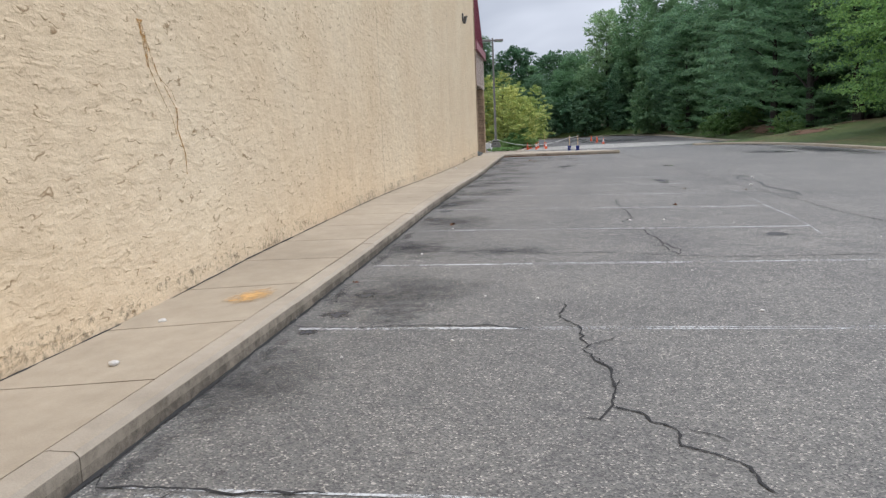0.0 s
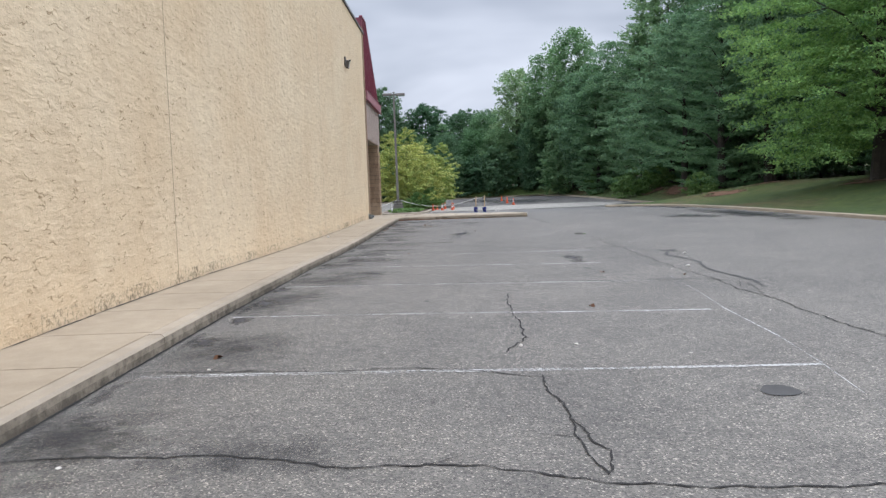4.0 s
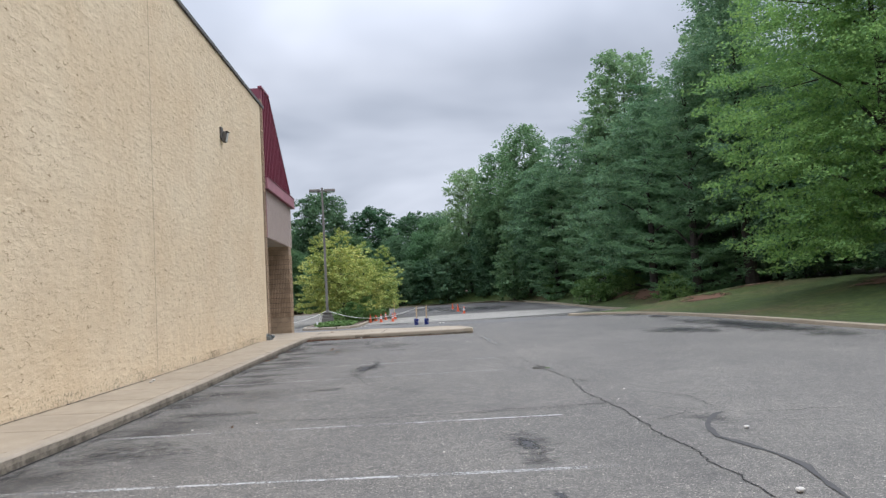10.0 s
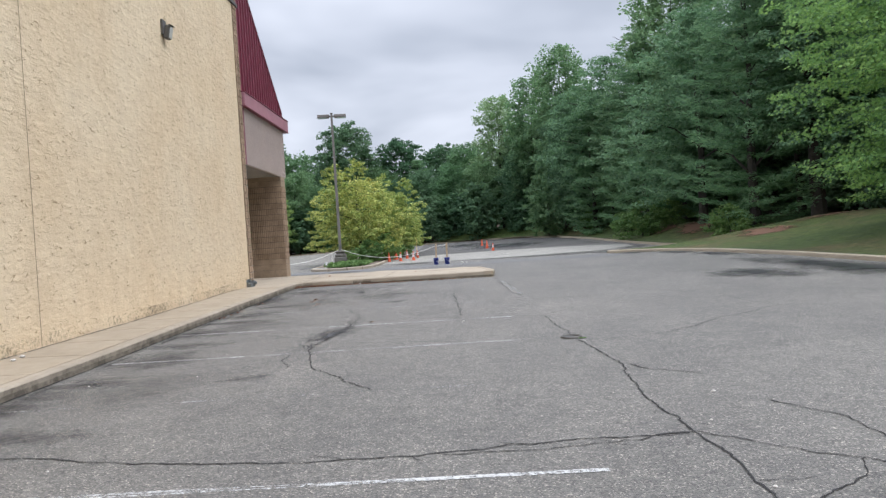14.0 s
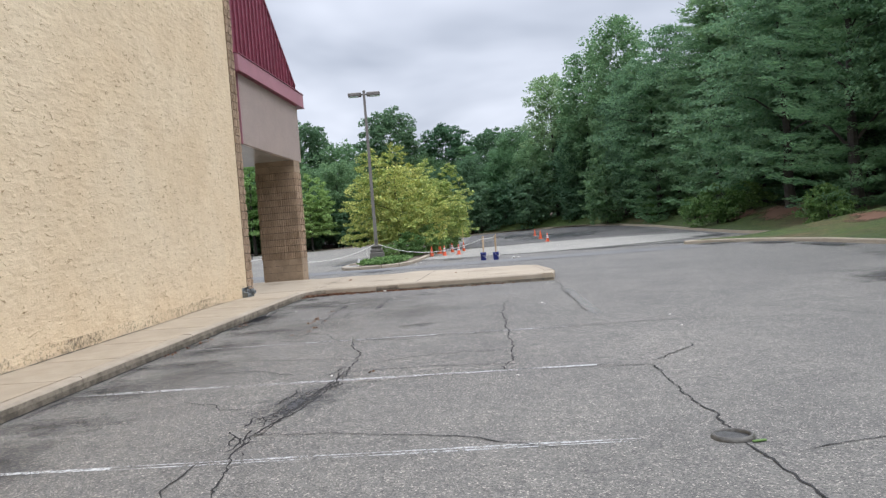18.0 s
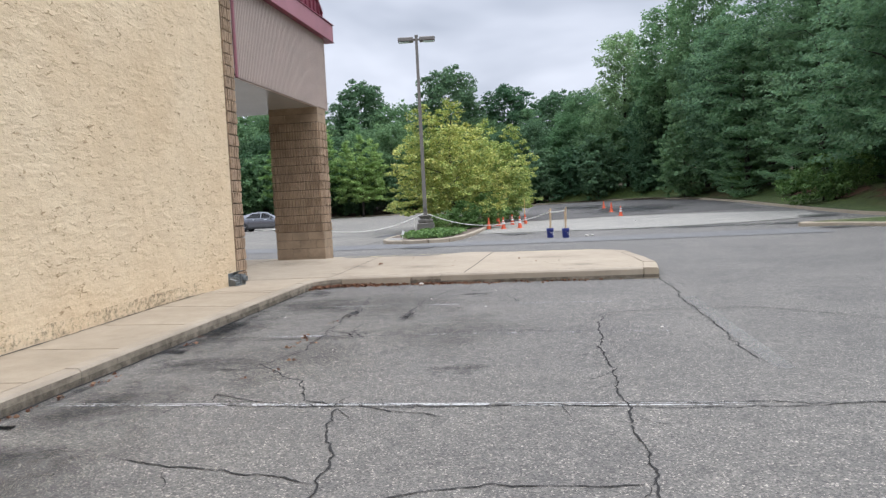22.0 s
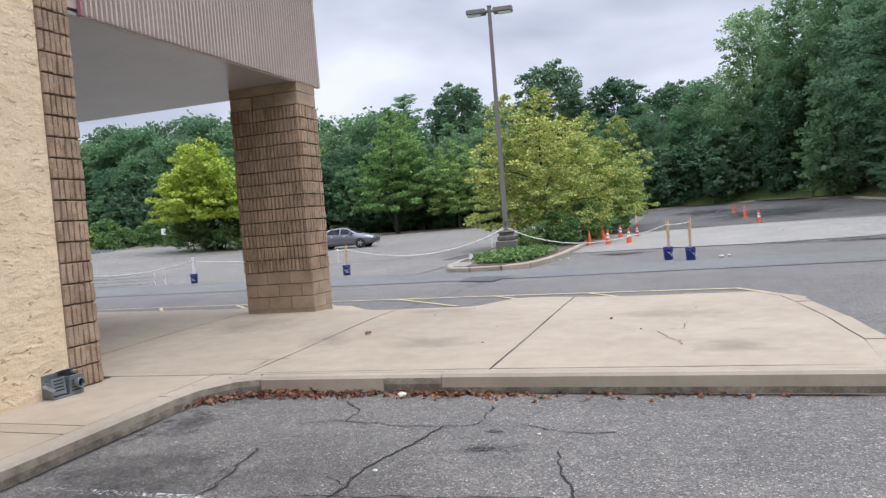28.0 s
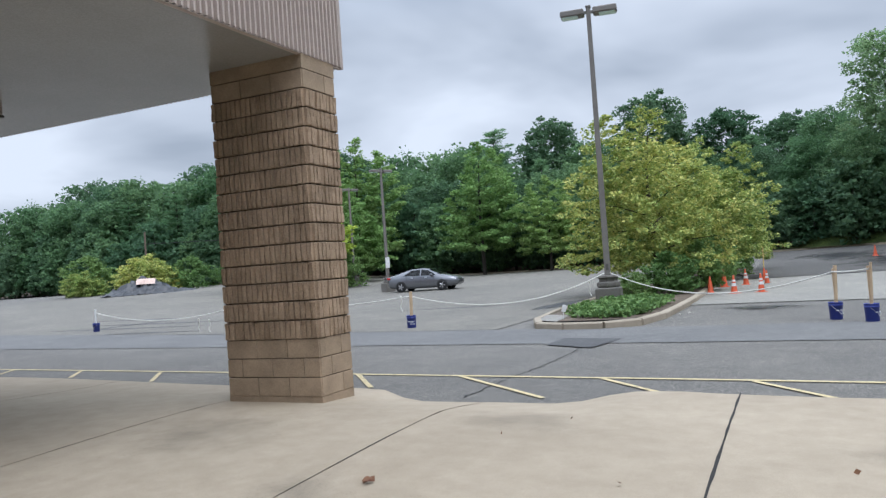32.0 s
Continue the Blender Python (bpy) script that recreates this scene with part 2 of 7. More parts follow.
def make_stucco():
    """Cream stucco, torn by the trowel: short curled ridges with their edge shade painted in brown."""
    m, n, l, b = material("stucco", 0.9)
    v = geometry_vector(n)

    def math_node(kind, x, y, z=None):
        k = n.new("ShaderNodeMath")
        k.operation = kind
        for i, q in enumerate((x, y, z)):
            if q is None:
                continue
            if isinstance(q, float):
                k.inputs[i].default_value = q
            else:
                l.new(q, k.inputs[i])
        return k.outputs[0]

    big, mid = noise_node(n, l, 0.35, 5, 0.6, v), noise_node(n, l, 2.6, 5, 0.65, v)
    warp = noise_node(n, l, 5.0, 2, 0.5, v)
    moved = n.new("ShaderNodeVectorMath")
    moved.operation = "MULTIPLY_ADD"
    moved.inputs[1].default_value = (0.1, 0.1, 0.1)
    l.new(warp.outputs["Color"], moved.inputs[0])
    l.new(v, moved.inputs[2])
    curls = []
    for k, (sx, sy, sz, seed) in enumerate(((8.0, 3.1, 9.0, 0.0), (17.0, 7.0, 19.0, 7.3))):
        shift = n.new("ShaderNodeVectorMath")
        shift.operation = "ADD"
        shift.inputs[1].default_value = (seed, seed * 2, seed * 3)
        l.new(moved.outputs["Vector"], shift.inputs[0])
        field = noise_node(n, l, 1.0, 2, 0.5, scaled(n, l, shift.outputs["Vector"], sx, sy, sz)).outputs["Fac"]
        plate = ramp_node(n, l, field, [(0.49, (0, 0, 0)), (0.535, (1, 1, 1))]).outputs["Color"]
        near = math_node("ABSOLUTE", math_node("SUBTRACT", field, 0.505), 0.0)
        line = ramp_node(n, l, near, [(0.004, (1, 1, 1)), (0.026, (0, 0, 0))]).outputs["Color"]
        gate = ramp_node(n, l, noise_node(n, l, 1.0, 1, 0.5, scaled(n, l, shift.outputs["Vector"], sx * 1.5, sy * 1.6, sz * 1.5)).outputs["Fac"], [(0.55, (0, 0, 0)), (0.66, (1, 1, 1))]).outputs["Color"]
        curls.append((math_node("MULTIPLY", plate, gate), math_node("MULTIPLY", line, gate)))
    relief = math_node("MULTIPLY_ADD", curls[1][0], 0.5, curls[0][0])
    ridge_shade = math_node("MULTIPLY_ADD", curls[1][1], 0.6, curls[0][1])
    coarse = noise_node(n, l, 5.0, 4, 0.55, v)
    grain = noise_node(n, l, 70.0, 3, 0.6, v)
    base = ramp_node(n, l, big.outputs["Fac"], [(0.3, (0.675, 0.525, 0.345)), (0.7, (0.745, 0.62, 0.44))])
    blot = ramp_node(n, l, mid.outputs["Fac"], [(0.3, (0.94, 0.925, 0.91)), (0.7, (1.04, 1.035, 1.02))])
    c = mix_node(n, l, 1.0, base.outputs["Color"], blot.outputs["Color"], "MULTIPLY")
    streak = noise_node(n, l, 1.0, 4, 0.6, scaled(n, l, v, 1.6, 1.6, 0.2))
    sr = ramp_node(n, l, streak.outputs["Fac"], [(0.5, (1, 1, 1)), (0.75, (0.82, 0.8, 0.78))])
    c = mix_node(n, l, 0.22, c, sr.outputs["Color"], "MULTIPLY")
    speck = ramp_node(n, l, noise_node(n, l, 38.0, 4, 0.75, v).outputs["Fac"], [(0.3, (0.88, 0.87, 0.85)), (0.7, (1.09, 1.09, 1.08))])
    c = mix_node(n, l, 1.0, c, speck.outputs["Color"], "MULTIPLY")
    # the shade along the ridges' edges is put into the colour here
    c = mix_node(n, l, math_node("MULTIPLY", ridge_shade, 0.8), c, (0.27, 0.175, 0.085))
    l.new(c, b.inputs["Base Color"])
    first = bump_node(n, l, b, coarse.outputs["Fac"], 0.42, 0.06)
    ripple = noise_node(n, l, 1.0, 3, 0.6, scaled(n, l, moved.outputs["Vector"], 5.0, 2.4, 13.0))
    waved = bump_node(n, l, b, ripple.outputs["Fac"], 0.27, 0.05, first)
    second = bump_node(n, l, b, relief, 0.22, 0.02, waved)
    bump_node(n, l, b, grain.outputs["Fac"], 0.3, 0.006, second)
    return m


STUCCO = make_stucco()


def make_concrete(name, dark, light):
    m, n, l, b = material(name, 0.85)
    v = geometry_vector(n)
    big, mid, fine = noise_node(n, l, 0.5, 5, 0.6, v), noise_node(n, l, 4.0, 6, 0.7, v), noise_node(n, l, 120.0, 3, 0.6, v)
    base = ramp_node(n, l, big.outputs["Fac"], [(0.3, dark), (0.7, light)])
    r = ramp_node(n, l, mid.outputs["Fac"], [(0.28, (0.9, 0.89, 0.87)), (0.7, (1.05, 1.05, 1.04))])
    f = ramp_node(n, l, fine.outputs["Fac"], [(0.3, (0.88, 0.88, 0.88)), (0.7, (1.08, 1.08, 1.08))])
    c = mix_node(n, l, 1.0, base.outputs["Color"], r.outputs["Color"], "MULTIPLY")
    l.new(mix_node(n, l, 1.0, c, f.outputs["Color"], "MULTIPLY"), b.inputs["Base Color"])
    bump_node(n, l, b, fine.outputs["Fac"], 0.35, 0.004)
    return m


WALK_CONCRETE = make_concrete("pavement_concrete", (0.33, 0.273, 0.2), (0.41, 0.344, 0.257))
STRIP_CONCRETE = make_concrete("strip_concrete", (0.30, 0.248, 0.18), (0.40, 0.335, 0.247))
KERB_CONCRETE = make_concrete("kerb_concrete", (0.28, 0.237, 0.18), (0.41, 0.35, 0.272))
OLD_CONCRETE = make_concrete("old_concrete", (0.2, 0.19, 0.17), (0.3, 0.285, 0.255))
SPLIT_BLOCK = pieced("split_face_block", [(0.32, 0.225, 0.145), (0.42, 0.30, 0.20), (0.365, 0.26, 0.172)], 0.9, 0.8, 60.0, 0.012)
SMOOTH_BLOCK = pieced("smooth_block", [(0.355, 0.262, 0.175), (0.42, 0.31, 0.21)], 0.85, 0.3)
MORTAR = plain("mortar", (0.15, 0.112, 0.082), 0.95)
RIB_PAINT = plain("ribbed_panel_paint", (0.465, 0.385, 0.34), 0.55, 0.0, 0.06, 1.5)
SOFFIT_PAINT = plain("soffit_paint", (0.36, 0.35, 0.33), 0.22, 0.0, 0.05, 0.8)
RED_METAL = plain("red_metal_roof", (0.205, 0.043, 0.068), 0.42, 0.0, 0.12, 1.2)
TRIM_MAUVE = plain("mauve_trim", (0.37, 0.165, 0.195), 0.5, 0.0, 0.1, 1.5)
BRONZE = plain("dark_bronze_paint", (0.10, 0.093, 0.085), 0.5, 0.2, 0.1, 4.0)
BLACK = plain("black_plastic", (0.02, 0.02, 0.02), 0.6)


def make_foliage(name, colours, rough=0.55, through_leaf=0.25):
    m, n, l, b = material(name, rough)
    g = n.new("ShaderNodeNewGeometry")
    info = n.new("ShaderNodeObjectInfo")
    t = noise_node(n, l, 0.35, 3, 0.6, g.outputs["Position"])
    s = n.new("ShaderNodeMath")
    s.operation = "MULTIPLY_ADD"
    s.inputs[1].default_value = 0.55
    l.new(g.outputs["Random Per Island"], s.inputs[0])
    k = n.new("ShaderNodeMath")
    k.operation = "MULTIPLY"
    k.inputs[1].default_value = 0.55
    l.new(t.outputs["Fac"], k.inputs[0])
    l.new(k.outputs[0], s.inputs[2])
    r = ramp_node(n, l, s.outputs[0], [(0.12 + 0.76 * i / max(1, len(colours) - 1), c) for i, c in enumerate(colours)])
    tint = ramp_node(n, l, info.outputs["Random"], [(0.0, (0.78, 0.86, 0.8)), (1.0, (1.18, 1.1, 1.05))])
    c = mix_node(n, l, 1.0, r.outputs["Color"], tint.outputs["Color"], "MULTIPLY")
    l.new(c, b.inputs["Base Color"])
    b.inputs["Specular IOR Level"].default_value = 0.18
    thin = n.new("ShaderNodeBsdfTranslucent")
    l.new(c, thin.inputs["Color"])
    mixed = n.new("ShaderNodeMixShader")
    mixed.inputs["Fac"].default_value = through_leaf
    l.new(b.outputs[0], mixed.inputs[1])
    l.new(thin.outputs[0], mixed.inputs[2])
    l.new(mixed.outputs[0], n["Material Output"].inputs["Surface"])
    return m


LEAF_DARK = make_foliage("oak_leaves", [(0.11, 0.203, 0.129), (0.159, 0.28, 0.157), (0.225, 0.361, 0.186)], 0.5, 0.48)
# lit copy of the oak leaf: the near oak's brightness is put into the colour
LEAF_NEAR = make_foliage("lit_oak_leaves", [(0.124, 0.236, 0.095), (0.194, 0.357, 0.121), (0.315, 0.493, 0.152)], 0.6, 0.45)
LEAF_MID = make_foliage("wood_leaves", [(0.1, 0.19, 0.105), (0.142, 0.252, 0.127), (0.192, 0.318, 0.147)], 0.6, 0.42)
LEAF_BLUE = make_foliage("shade_leaves", [(0.073, 0.144, 0.09), (0.107, 0.197, 0.112), (0.15, 0.258, 0.132)], 0.6, 0.42)
LEAF_HAZE = make_foliage("thin_pale_leaves", [(0.15, 0.255, 0.15), (0.215, 0.345, 0.18), (0.3, 0.44, 0.22)], 0.6, 0.45)
LEAF_PALE = make_foliage("pale_leaves", [(0.15, 0.265, 0.09), (0.245, 0.39, 0.13), (0.37, 0.5, 0.185)], 0.6, 0.35)
LEAF_LIME = make_foliage("lime_leaves", [(0.22, 0.33, 0.05), (0.41, 0.52, 0.08), (0.58, 0.64, 0.14)])
LEAF_GOLD = make_foliage("turning_leaves", [(0.151, 0.248, 0.076), (0.324, 0.410, 0.119), (0.691, 0.659, 0.232)])
NEEDLES = make_foliage("pine_needles", [(0.102, 0.202, 0.118), (0.153, 0.28, 0.147), (0.215, 0.36, 0.178)], 0.5, 0.5)
SHRUB_LEAF = make_foliage("shrub_leaves", [(0.085, 0.165, 0.06), (0.14, 0.24, 0.08), (0.215, 0.33, 0.11)])
BARK = plain("bark", (0.05, 0.042, 0.035), 0.95, 0.0, 0.3, 5.0, 0.8, 30.0)


def make_grass():
    m, n, l, b = material("grass", 0.9)
    v = geometry_vector(n)
    big, mid, fine = noise_node(n, l, 0.25, 5, 0.6, v), noise_node(n, l, 2.0, 5, 0.65, v), noise_node(n, l, 60.0, 3, 0.7, v)
    base = ramp_node(n, l, big.outputs["Fac"], [(0.3, (0.05, 0.09, 0.018)), (0.52, (0.075, 0.105, 0.025)), (0.68, (0.12, 0.094, 0.047))])
    r = ramp_node(n, l, mid.outputs["Fac"], [(0.3, (0.6, 0.63, 0.56)), (0.7, (1.25, 1.2, 1.1))])
    f = ramp_node(n, l, fine.outputs["Fac"], [(0.3, (0.6, 0.6, 0.6)), (0.7, (1.25, 1.25, 1.2))])
    c = mix_node(n, l, 1.0, base.outputs["Color"], r.outputs["Color"], "MULTIPLY")
    clump = ramp_node(n, l, noise_node(n, l, 7.0, 5, 0.75, v).outputs["Fac"], [(0.35, (0.55, 0.58, 0.5)), (0.65, (1.4, 1.35, 1.2))])
    c = mix_node(n, l, 1.0, c, clump.outputs["Color"], "MULTIPLY")
    l.new(mix_node(n, l, 1.0, c, f.outputs["Color"], "MULTIPLY"), b.inputs["Base Color"])
    bump_node(n, l, b, fine.outputs["Fac"], 0.8, 0.03)
    return m


GRASS = make_grass()
LITTER = plain("leaf_litter", (0.10, 0.06, 0.038), 0.95, 0.0, 0.4, 2.0, 0.6, 40.0)


# ---- building blocks ----
def smooth(a, b, v):
    s = min(1.0, max(0.0, (v - a) / (b - a)))
    return s * s * (3 - 2 * s)


def stepped(stops, v):
    """Straight-line steps through (place, height) pairs."""
    if v <= stops[0][0]:
        return stops[0][1]
    for (a, p), (b, q) in zip(stops, stops[1:]):
        if v <= b:
            return p + (q - p) * (v - a) / (b - a)
    return stops[-1][1]


SWELL = [(6, 0.0), (9, 0.01), (12, 0.04), (14.5, 0.06), (17.3, 0.052), (20, 0.042), (22.75, 0.0), (25, -0.018), (28, -0.028), (31, -0.012), (34, -0.008), (38, 0.0)]


def gz(x, y):
    """The height of the paved ground, settled unevenly beside the pavement."""
    a = 0.0736 + 0.0174 * min(max(y, -60), 44) - 0.0065 * min(14.0, max(-12.0, x))
    s = smooth(44, 52, y)
    a = a * (1 - s) + 0.8 * s
    a += min(1.5, max(0.0, (y - 60) / 40)) * min(1.2, max(0.0, (x + 15) / 40)) * 1.3
    a += 0.5 * smooth(75, 105, y) * (1 - min(1.0, max(0.0, (x + 15) / 40)))
    return a + 0.65 * smooth(-24, -48, x) * smooth(58, 80, y) + stepped(SWELL, y) * smooth(5.0, -1.0, x)


def mesh_of(name, verts, faces, material_=None, smooth_=False):
    me = bpy.data.meshes.new(name)
    me.from_pydata([tuple(v) for v in verts], [], faces)
    me.update()
    if material_:
        me.materials.append(material_)
    if smooth_:
        me.shade_smooth()
    return me


def put(name, me, parent=None, label="", m=None):
    ob = new(name, me)
    if parent:
        ob.parent = parent
    if m is not None:
        ob.matrix_basis = m
    if label:
        tagged(ob, label)
    return ob


def part(name, bm, material_, parent, label="", m=None, smooth_=False):
    """Links a bmesh as one mesh object under a thing or a part."""
    me = bpy.data.meshes.new(name)
    bm.normal_update()
    bm.to_mesh(me)
    bm.free()
    me.materials.append(material_)
    if smooth_:
        me.shade_smooth()
    return put(name, me, parent, label, m)


def thing(name, x, y, z, label, category, group="", turn=0.0, kind=""):
    ob = new(name)
    ob.empty_display_size = 0.1
    ob.matrix_basis = pose(x, y, z, 0, 0, turn)
    return tagged(ob, label, category, group, kind)


def box(bm, x0, x1, y0, y1, z0, z1, bevel=0.0, seg=1):
    vs = [bm.verts.new((x, y, z)) for z in (z0, z1) for y in (y0, y1) for x in (x0, x1)]
    made = [bm.faces.new([vs[i] for i in f]) for f in ((0, 2, 3, 1), (4, 5, 7, 6), (0, 1, 5, 4), (2, 6, 7, 3), (0, 4, 6, 2), (1, 3, 7, 5))]
    if bevel:
        edges = list({e for f in made for e in f.edges})
        bmesh.ops.bevel(bm, geom=edges, offset=bevel, segments=seg, profile=0.5, affect="EDGES")
    return bm


def boxed(x0, x1, y0, y1, z0, z1, bevel=0.0, seg=1):
    return box(bmesh.new(), x0, x1, y0, y1, z0, z1, bevel, seg)


def turned(profile, sides=20, cap=True):
    """A turned body from (radius, height) pairs."""
    bm = bmesh.new()
    rings = []
    for r, z in profile:
        rings.append([bm.verts.new((r * math.cos(2 * math.pi * k / sides), r * math.sin(2 * math.pi * k / sides), z)) for k in range(sides)])
    for a, b in zip(rings, rings[1:]):
        for k in range(sides):
            bm.faces.new((a[k], a[(k + 1) % sides], b[(k + 1) % sides], b[k]))
    if cap:
        bm.faces.new(rings[0][::-1])
        bm.faces.new(rings[-1])
    return bm


def tube(points, radius, sides=6, taper=None):
    """A round bar along points; taper gives the end radius."""
    bm = bmesh.new()
    rings = []
    pts = [Vector(p) for p in points]
    for i, p in enumerate(pts):
        d = (pts[min(i + 1, len(pts) - 1)] - pts[max(i - 1, 0)]).normalized()
        side = d.orthogonal().normalized() if i == 0 else (last - d * last.dot(d)).normalized()
        last = side
        other = d.cross(side)
        r = radius if taper is None else radius + (taper - radius) * i / (len(pts) - 1)
        rings.append([bm.verts.new(p + r * (math.cos(2 * math.pi * k / sides) * side + math.sin(2 * math.pi * k / sides) * other)) for k in range(sides)])
    for a, b in zip(rings, rings[1:]):
        for k in range(sides):
            bm.faces.new((a[k], a[(k + 1) % sides], b[(k + 1) % sides], b[k]))
    bm.faces.new(rings[0][::-1])
    bm.faces.new(rings[-1])
    return bm


def ribbon(points, width, lift, height=gz, ends=True, jitter=0.0, rng=None, step=0.6):
    """A flat strip laid on the ground along points: vertices and faces."""
    pts = [Vector((p[0], p[1])) for p in points]
    dense = []
    for a, b in zip(pts, pts[1:]):
        k = max(1, int((b - a).length / step))
        dense += [a.lerp(b, i / k) for i in range(k)]
    dense.append(pts[-1])
    verts, faces = [], []
    for i, p in enumerate(dense):
        d = dense[min(i + 1, len(dense) - 1)] - dense[max(i - 1, 0)]
        if d.length < 1e-6:
            d = Vector((1, 0))
        nrm = Vector((-d.y, d.x)).normalized()
        w = width
        if rng:
            p = p + nrm * rng.uniform(-jitter, jitter)
            w = width * rng.uniform(0.35, 1.4) * (1 if 0 < i < len(dense) - 1 else 0.25)
        for sgn in (-0.5, 0.5):
            q = p + nrm * w * sgn
            verts.append((q.x, q.y, height(q.x, q.y) + lift))
        if i:
            j = 2 * i
            faces.append((j - 2, j - 1, j + 1, j))
    return verts, faces


def sheet(name, x0, x1, y0, y1, nx, ny, lift, material_, turn=0.0, height=gz):
    """A patch laid on the ground, with UVs from 0 to 1."""
    cx, cy = (x0 + x1) / 2, (y0 + y1) / 2
    verts, uvs, faces = [], [], []
    for j in range(ny + 1):
        for i in range(nx + 1):
            dx, dy = (i / nx - 0.5) * (x1 - x0), (j / ny - 0.5) * (y1 - y0)
            x = cx + dx * math.cos(turn) - dy * math.sin(turn)
            y = cy + dx * math.sin(turn) + dy * math.cos(turn)
            verts.append((x, y, height(x, y) + lift))
            uvs.append((i / nx, j / ny))
    for j in range(ny):
        for i in range(nx):
            a = j * (nx + 1) + i
            faces.append((a, a + 1, a + nx + 2, a + nx + 1))
    me = mesh_of(name, verts, faces, material_)
    layer_ = me.uv_layers.new(name="UVMap")
    for poly in me.polygons:
        for li in poly.loop_indices:
            layer_.data[li].uv = uvs[me.loops[li].vertex_index]
    return me


# ---- ground ----
XW, XK, YC = -2.58, -1.25, 41.08


def spaced(stops):
    out_ = []
    for (a, b, step) in stops:
        k = max(1, round((b - a) / step))
        out_ += [a + (b - a) * i / k for i in range(k)]
    return out_ + [stops[-1][1]]


xs = spaced([(-900, -160, 120), (-160, -64, 8), (-64, -3, 1), (-3, 8, 0.5), (8, 24, 1), (24, 120, 8), (120, 900, 120)])
ys = spaced([(-300, -40, 40), (-40, 0, 1), (0, 46, 0.5), (46, 112, 1), (112, 140, 4), (140, 1400, 120)])
verts = [(x, y, gz(x, y)) for y in ys for x in xs]
w = len(xs)
faces = [(j * w + i, j * w + i + 1, (j + 1) * w + i + 1, (j + 1) * w + i) for j in range(len(ys) - 1) for i in range(w - 1)]
ground = put("ground", mesh_of("ground", verts, faces, ASPHALT, True))
tagged(ground, "worn grey asphalt of the car park with pale aggregate", "asphalt", kind="structure")

# ---- lawn bank beyond the east kerb ----
EDGE = [(16.2, -40), (15.7, 0), (15.3, 20), (15.05, 33), (14.8, 40), (14.5, 46), (14.15, 49.5), (13.2, 53.6), (12.2, 55.2), (11.2, 55.9)]
EDGE2 = [(11.2, 55.9), (11.5, 56.4), (13.5, 57.3), (16.4, 58.6), (16.9, 59.4), (16.2, 60.6), (15.6, 63), (15.15, 69), (14.8, 81), (13.4, 91), (10.5, 98), (6, 102), (0, 104), (-20, 107), (-45, 110), (-62, 112)]


def along(edge, y):
    for a, b in zip(edge, edge[1:]):
        if min(a[1], b[1]) <= y <= max(a[1], b[1]) and a[1] != b[1]:
            return a[0] + (b[0] - a[0]) * (y - a[1]) / (b[1] - a[1])
    return edge[0][0]


def lz(x, y):
    """The lawn's height: level with the kerb, then a bank that rises to the wood."""
    e = along(EDGE, y) if y < 55.9 else along(EDGE2[4:], min(max(y, 59.4), 103.9))
    d = max(0.0, x - e)
    far = smooth(58, 70, y)
    return gz(min(x, 15), y) + 0.14 + (1.15 - 0.15 * far) * smooth(0.2, 9.0 - 4.0 * far + 3.5 * smooth(45, 50, y) * (1 - far), d) + 0.12 * noise.noise((x * 0.2, y * 0.2, 3)) * smooth(0.5, 3, d) + 0.03 * max(0, d - 11)


def far_kerb(x):
    """Where the lot ends to the north, by x."""
    if x <= -62:
        return 112.0
    return along_x(EDGE2[8:], x) if x < 14.8 else 81.0


def along_x(edge, x):
    return along([(p[1], p[0]) for p in edge], x)


lawn_rows = []
for y in spaced([(-40, 30, 2.5), (30, 60, 0.7), (60, 103.9, 3)]):
    e = along(EDGE, y) if y <= 55.9 else (along([(11.5, 56.4), (13.5, 57.3), (16.4, 58.6), (16.9, 59.4)], y) if y < 59.4 else along(EDGE2[4:], y))
    lawn_rows.append([(e + 0.14 + d, y) for d in (0, 0.3, 0.8, 1.6, 2.6, 3.8, 5, 6.5, 8, 10, 12, 15, 20, 30, 60, 160)])
verts = [(x, y, lz(x, y)) for row in lawn_rows for x, y in row]
w = len(lawn_rows[0])
faces = [(j * w + i, j * w + i + 1, (j + 1) * w + i + 1, (j + 1) * w + i) for j in range(len(lawn_rows) - 1) for i in range(w - 1)]
lawn = put("lawn", mesh_of("lawn", verts, faces, GRASS, True))
tagged(lawn, "mown grass bank with thin dry patches below the trees", "lawn", kind="structure")

# woodland floor behind the lot
verts, faces = [], []
fx = spaced([(-260, -60, 12), (-60, 60, 4), (60, 200, 12)])
for k, off in enumerate((0.0, 1.0, 3.0, 8.0, 20.0, 60.0, 200.0)):
    for x in fx:
        yy = far_kerb(x) + off
        verts.append((x, yy, gz(x, yy) + 0.13 + 0.05 * off * smooth(0, 20, off)))
w = len(fx)
faces = [(j * w + i, j * w + i + 1, (j + 1) * w + i + 1, (j + 1) * w + i) for j in range(6) for i in range(w - 1)]
put("woodland_floor", mesh_of("woodland_floor", verts, faces, LITTER, True))
tagged(bpy.data.objects["woodland_floor"], "brown leaf litter on the woodland floor", "ground", kind="structure")


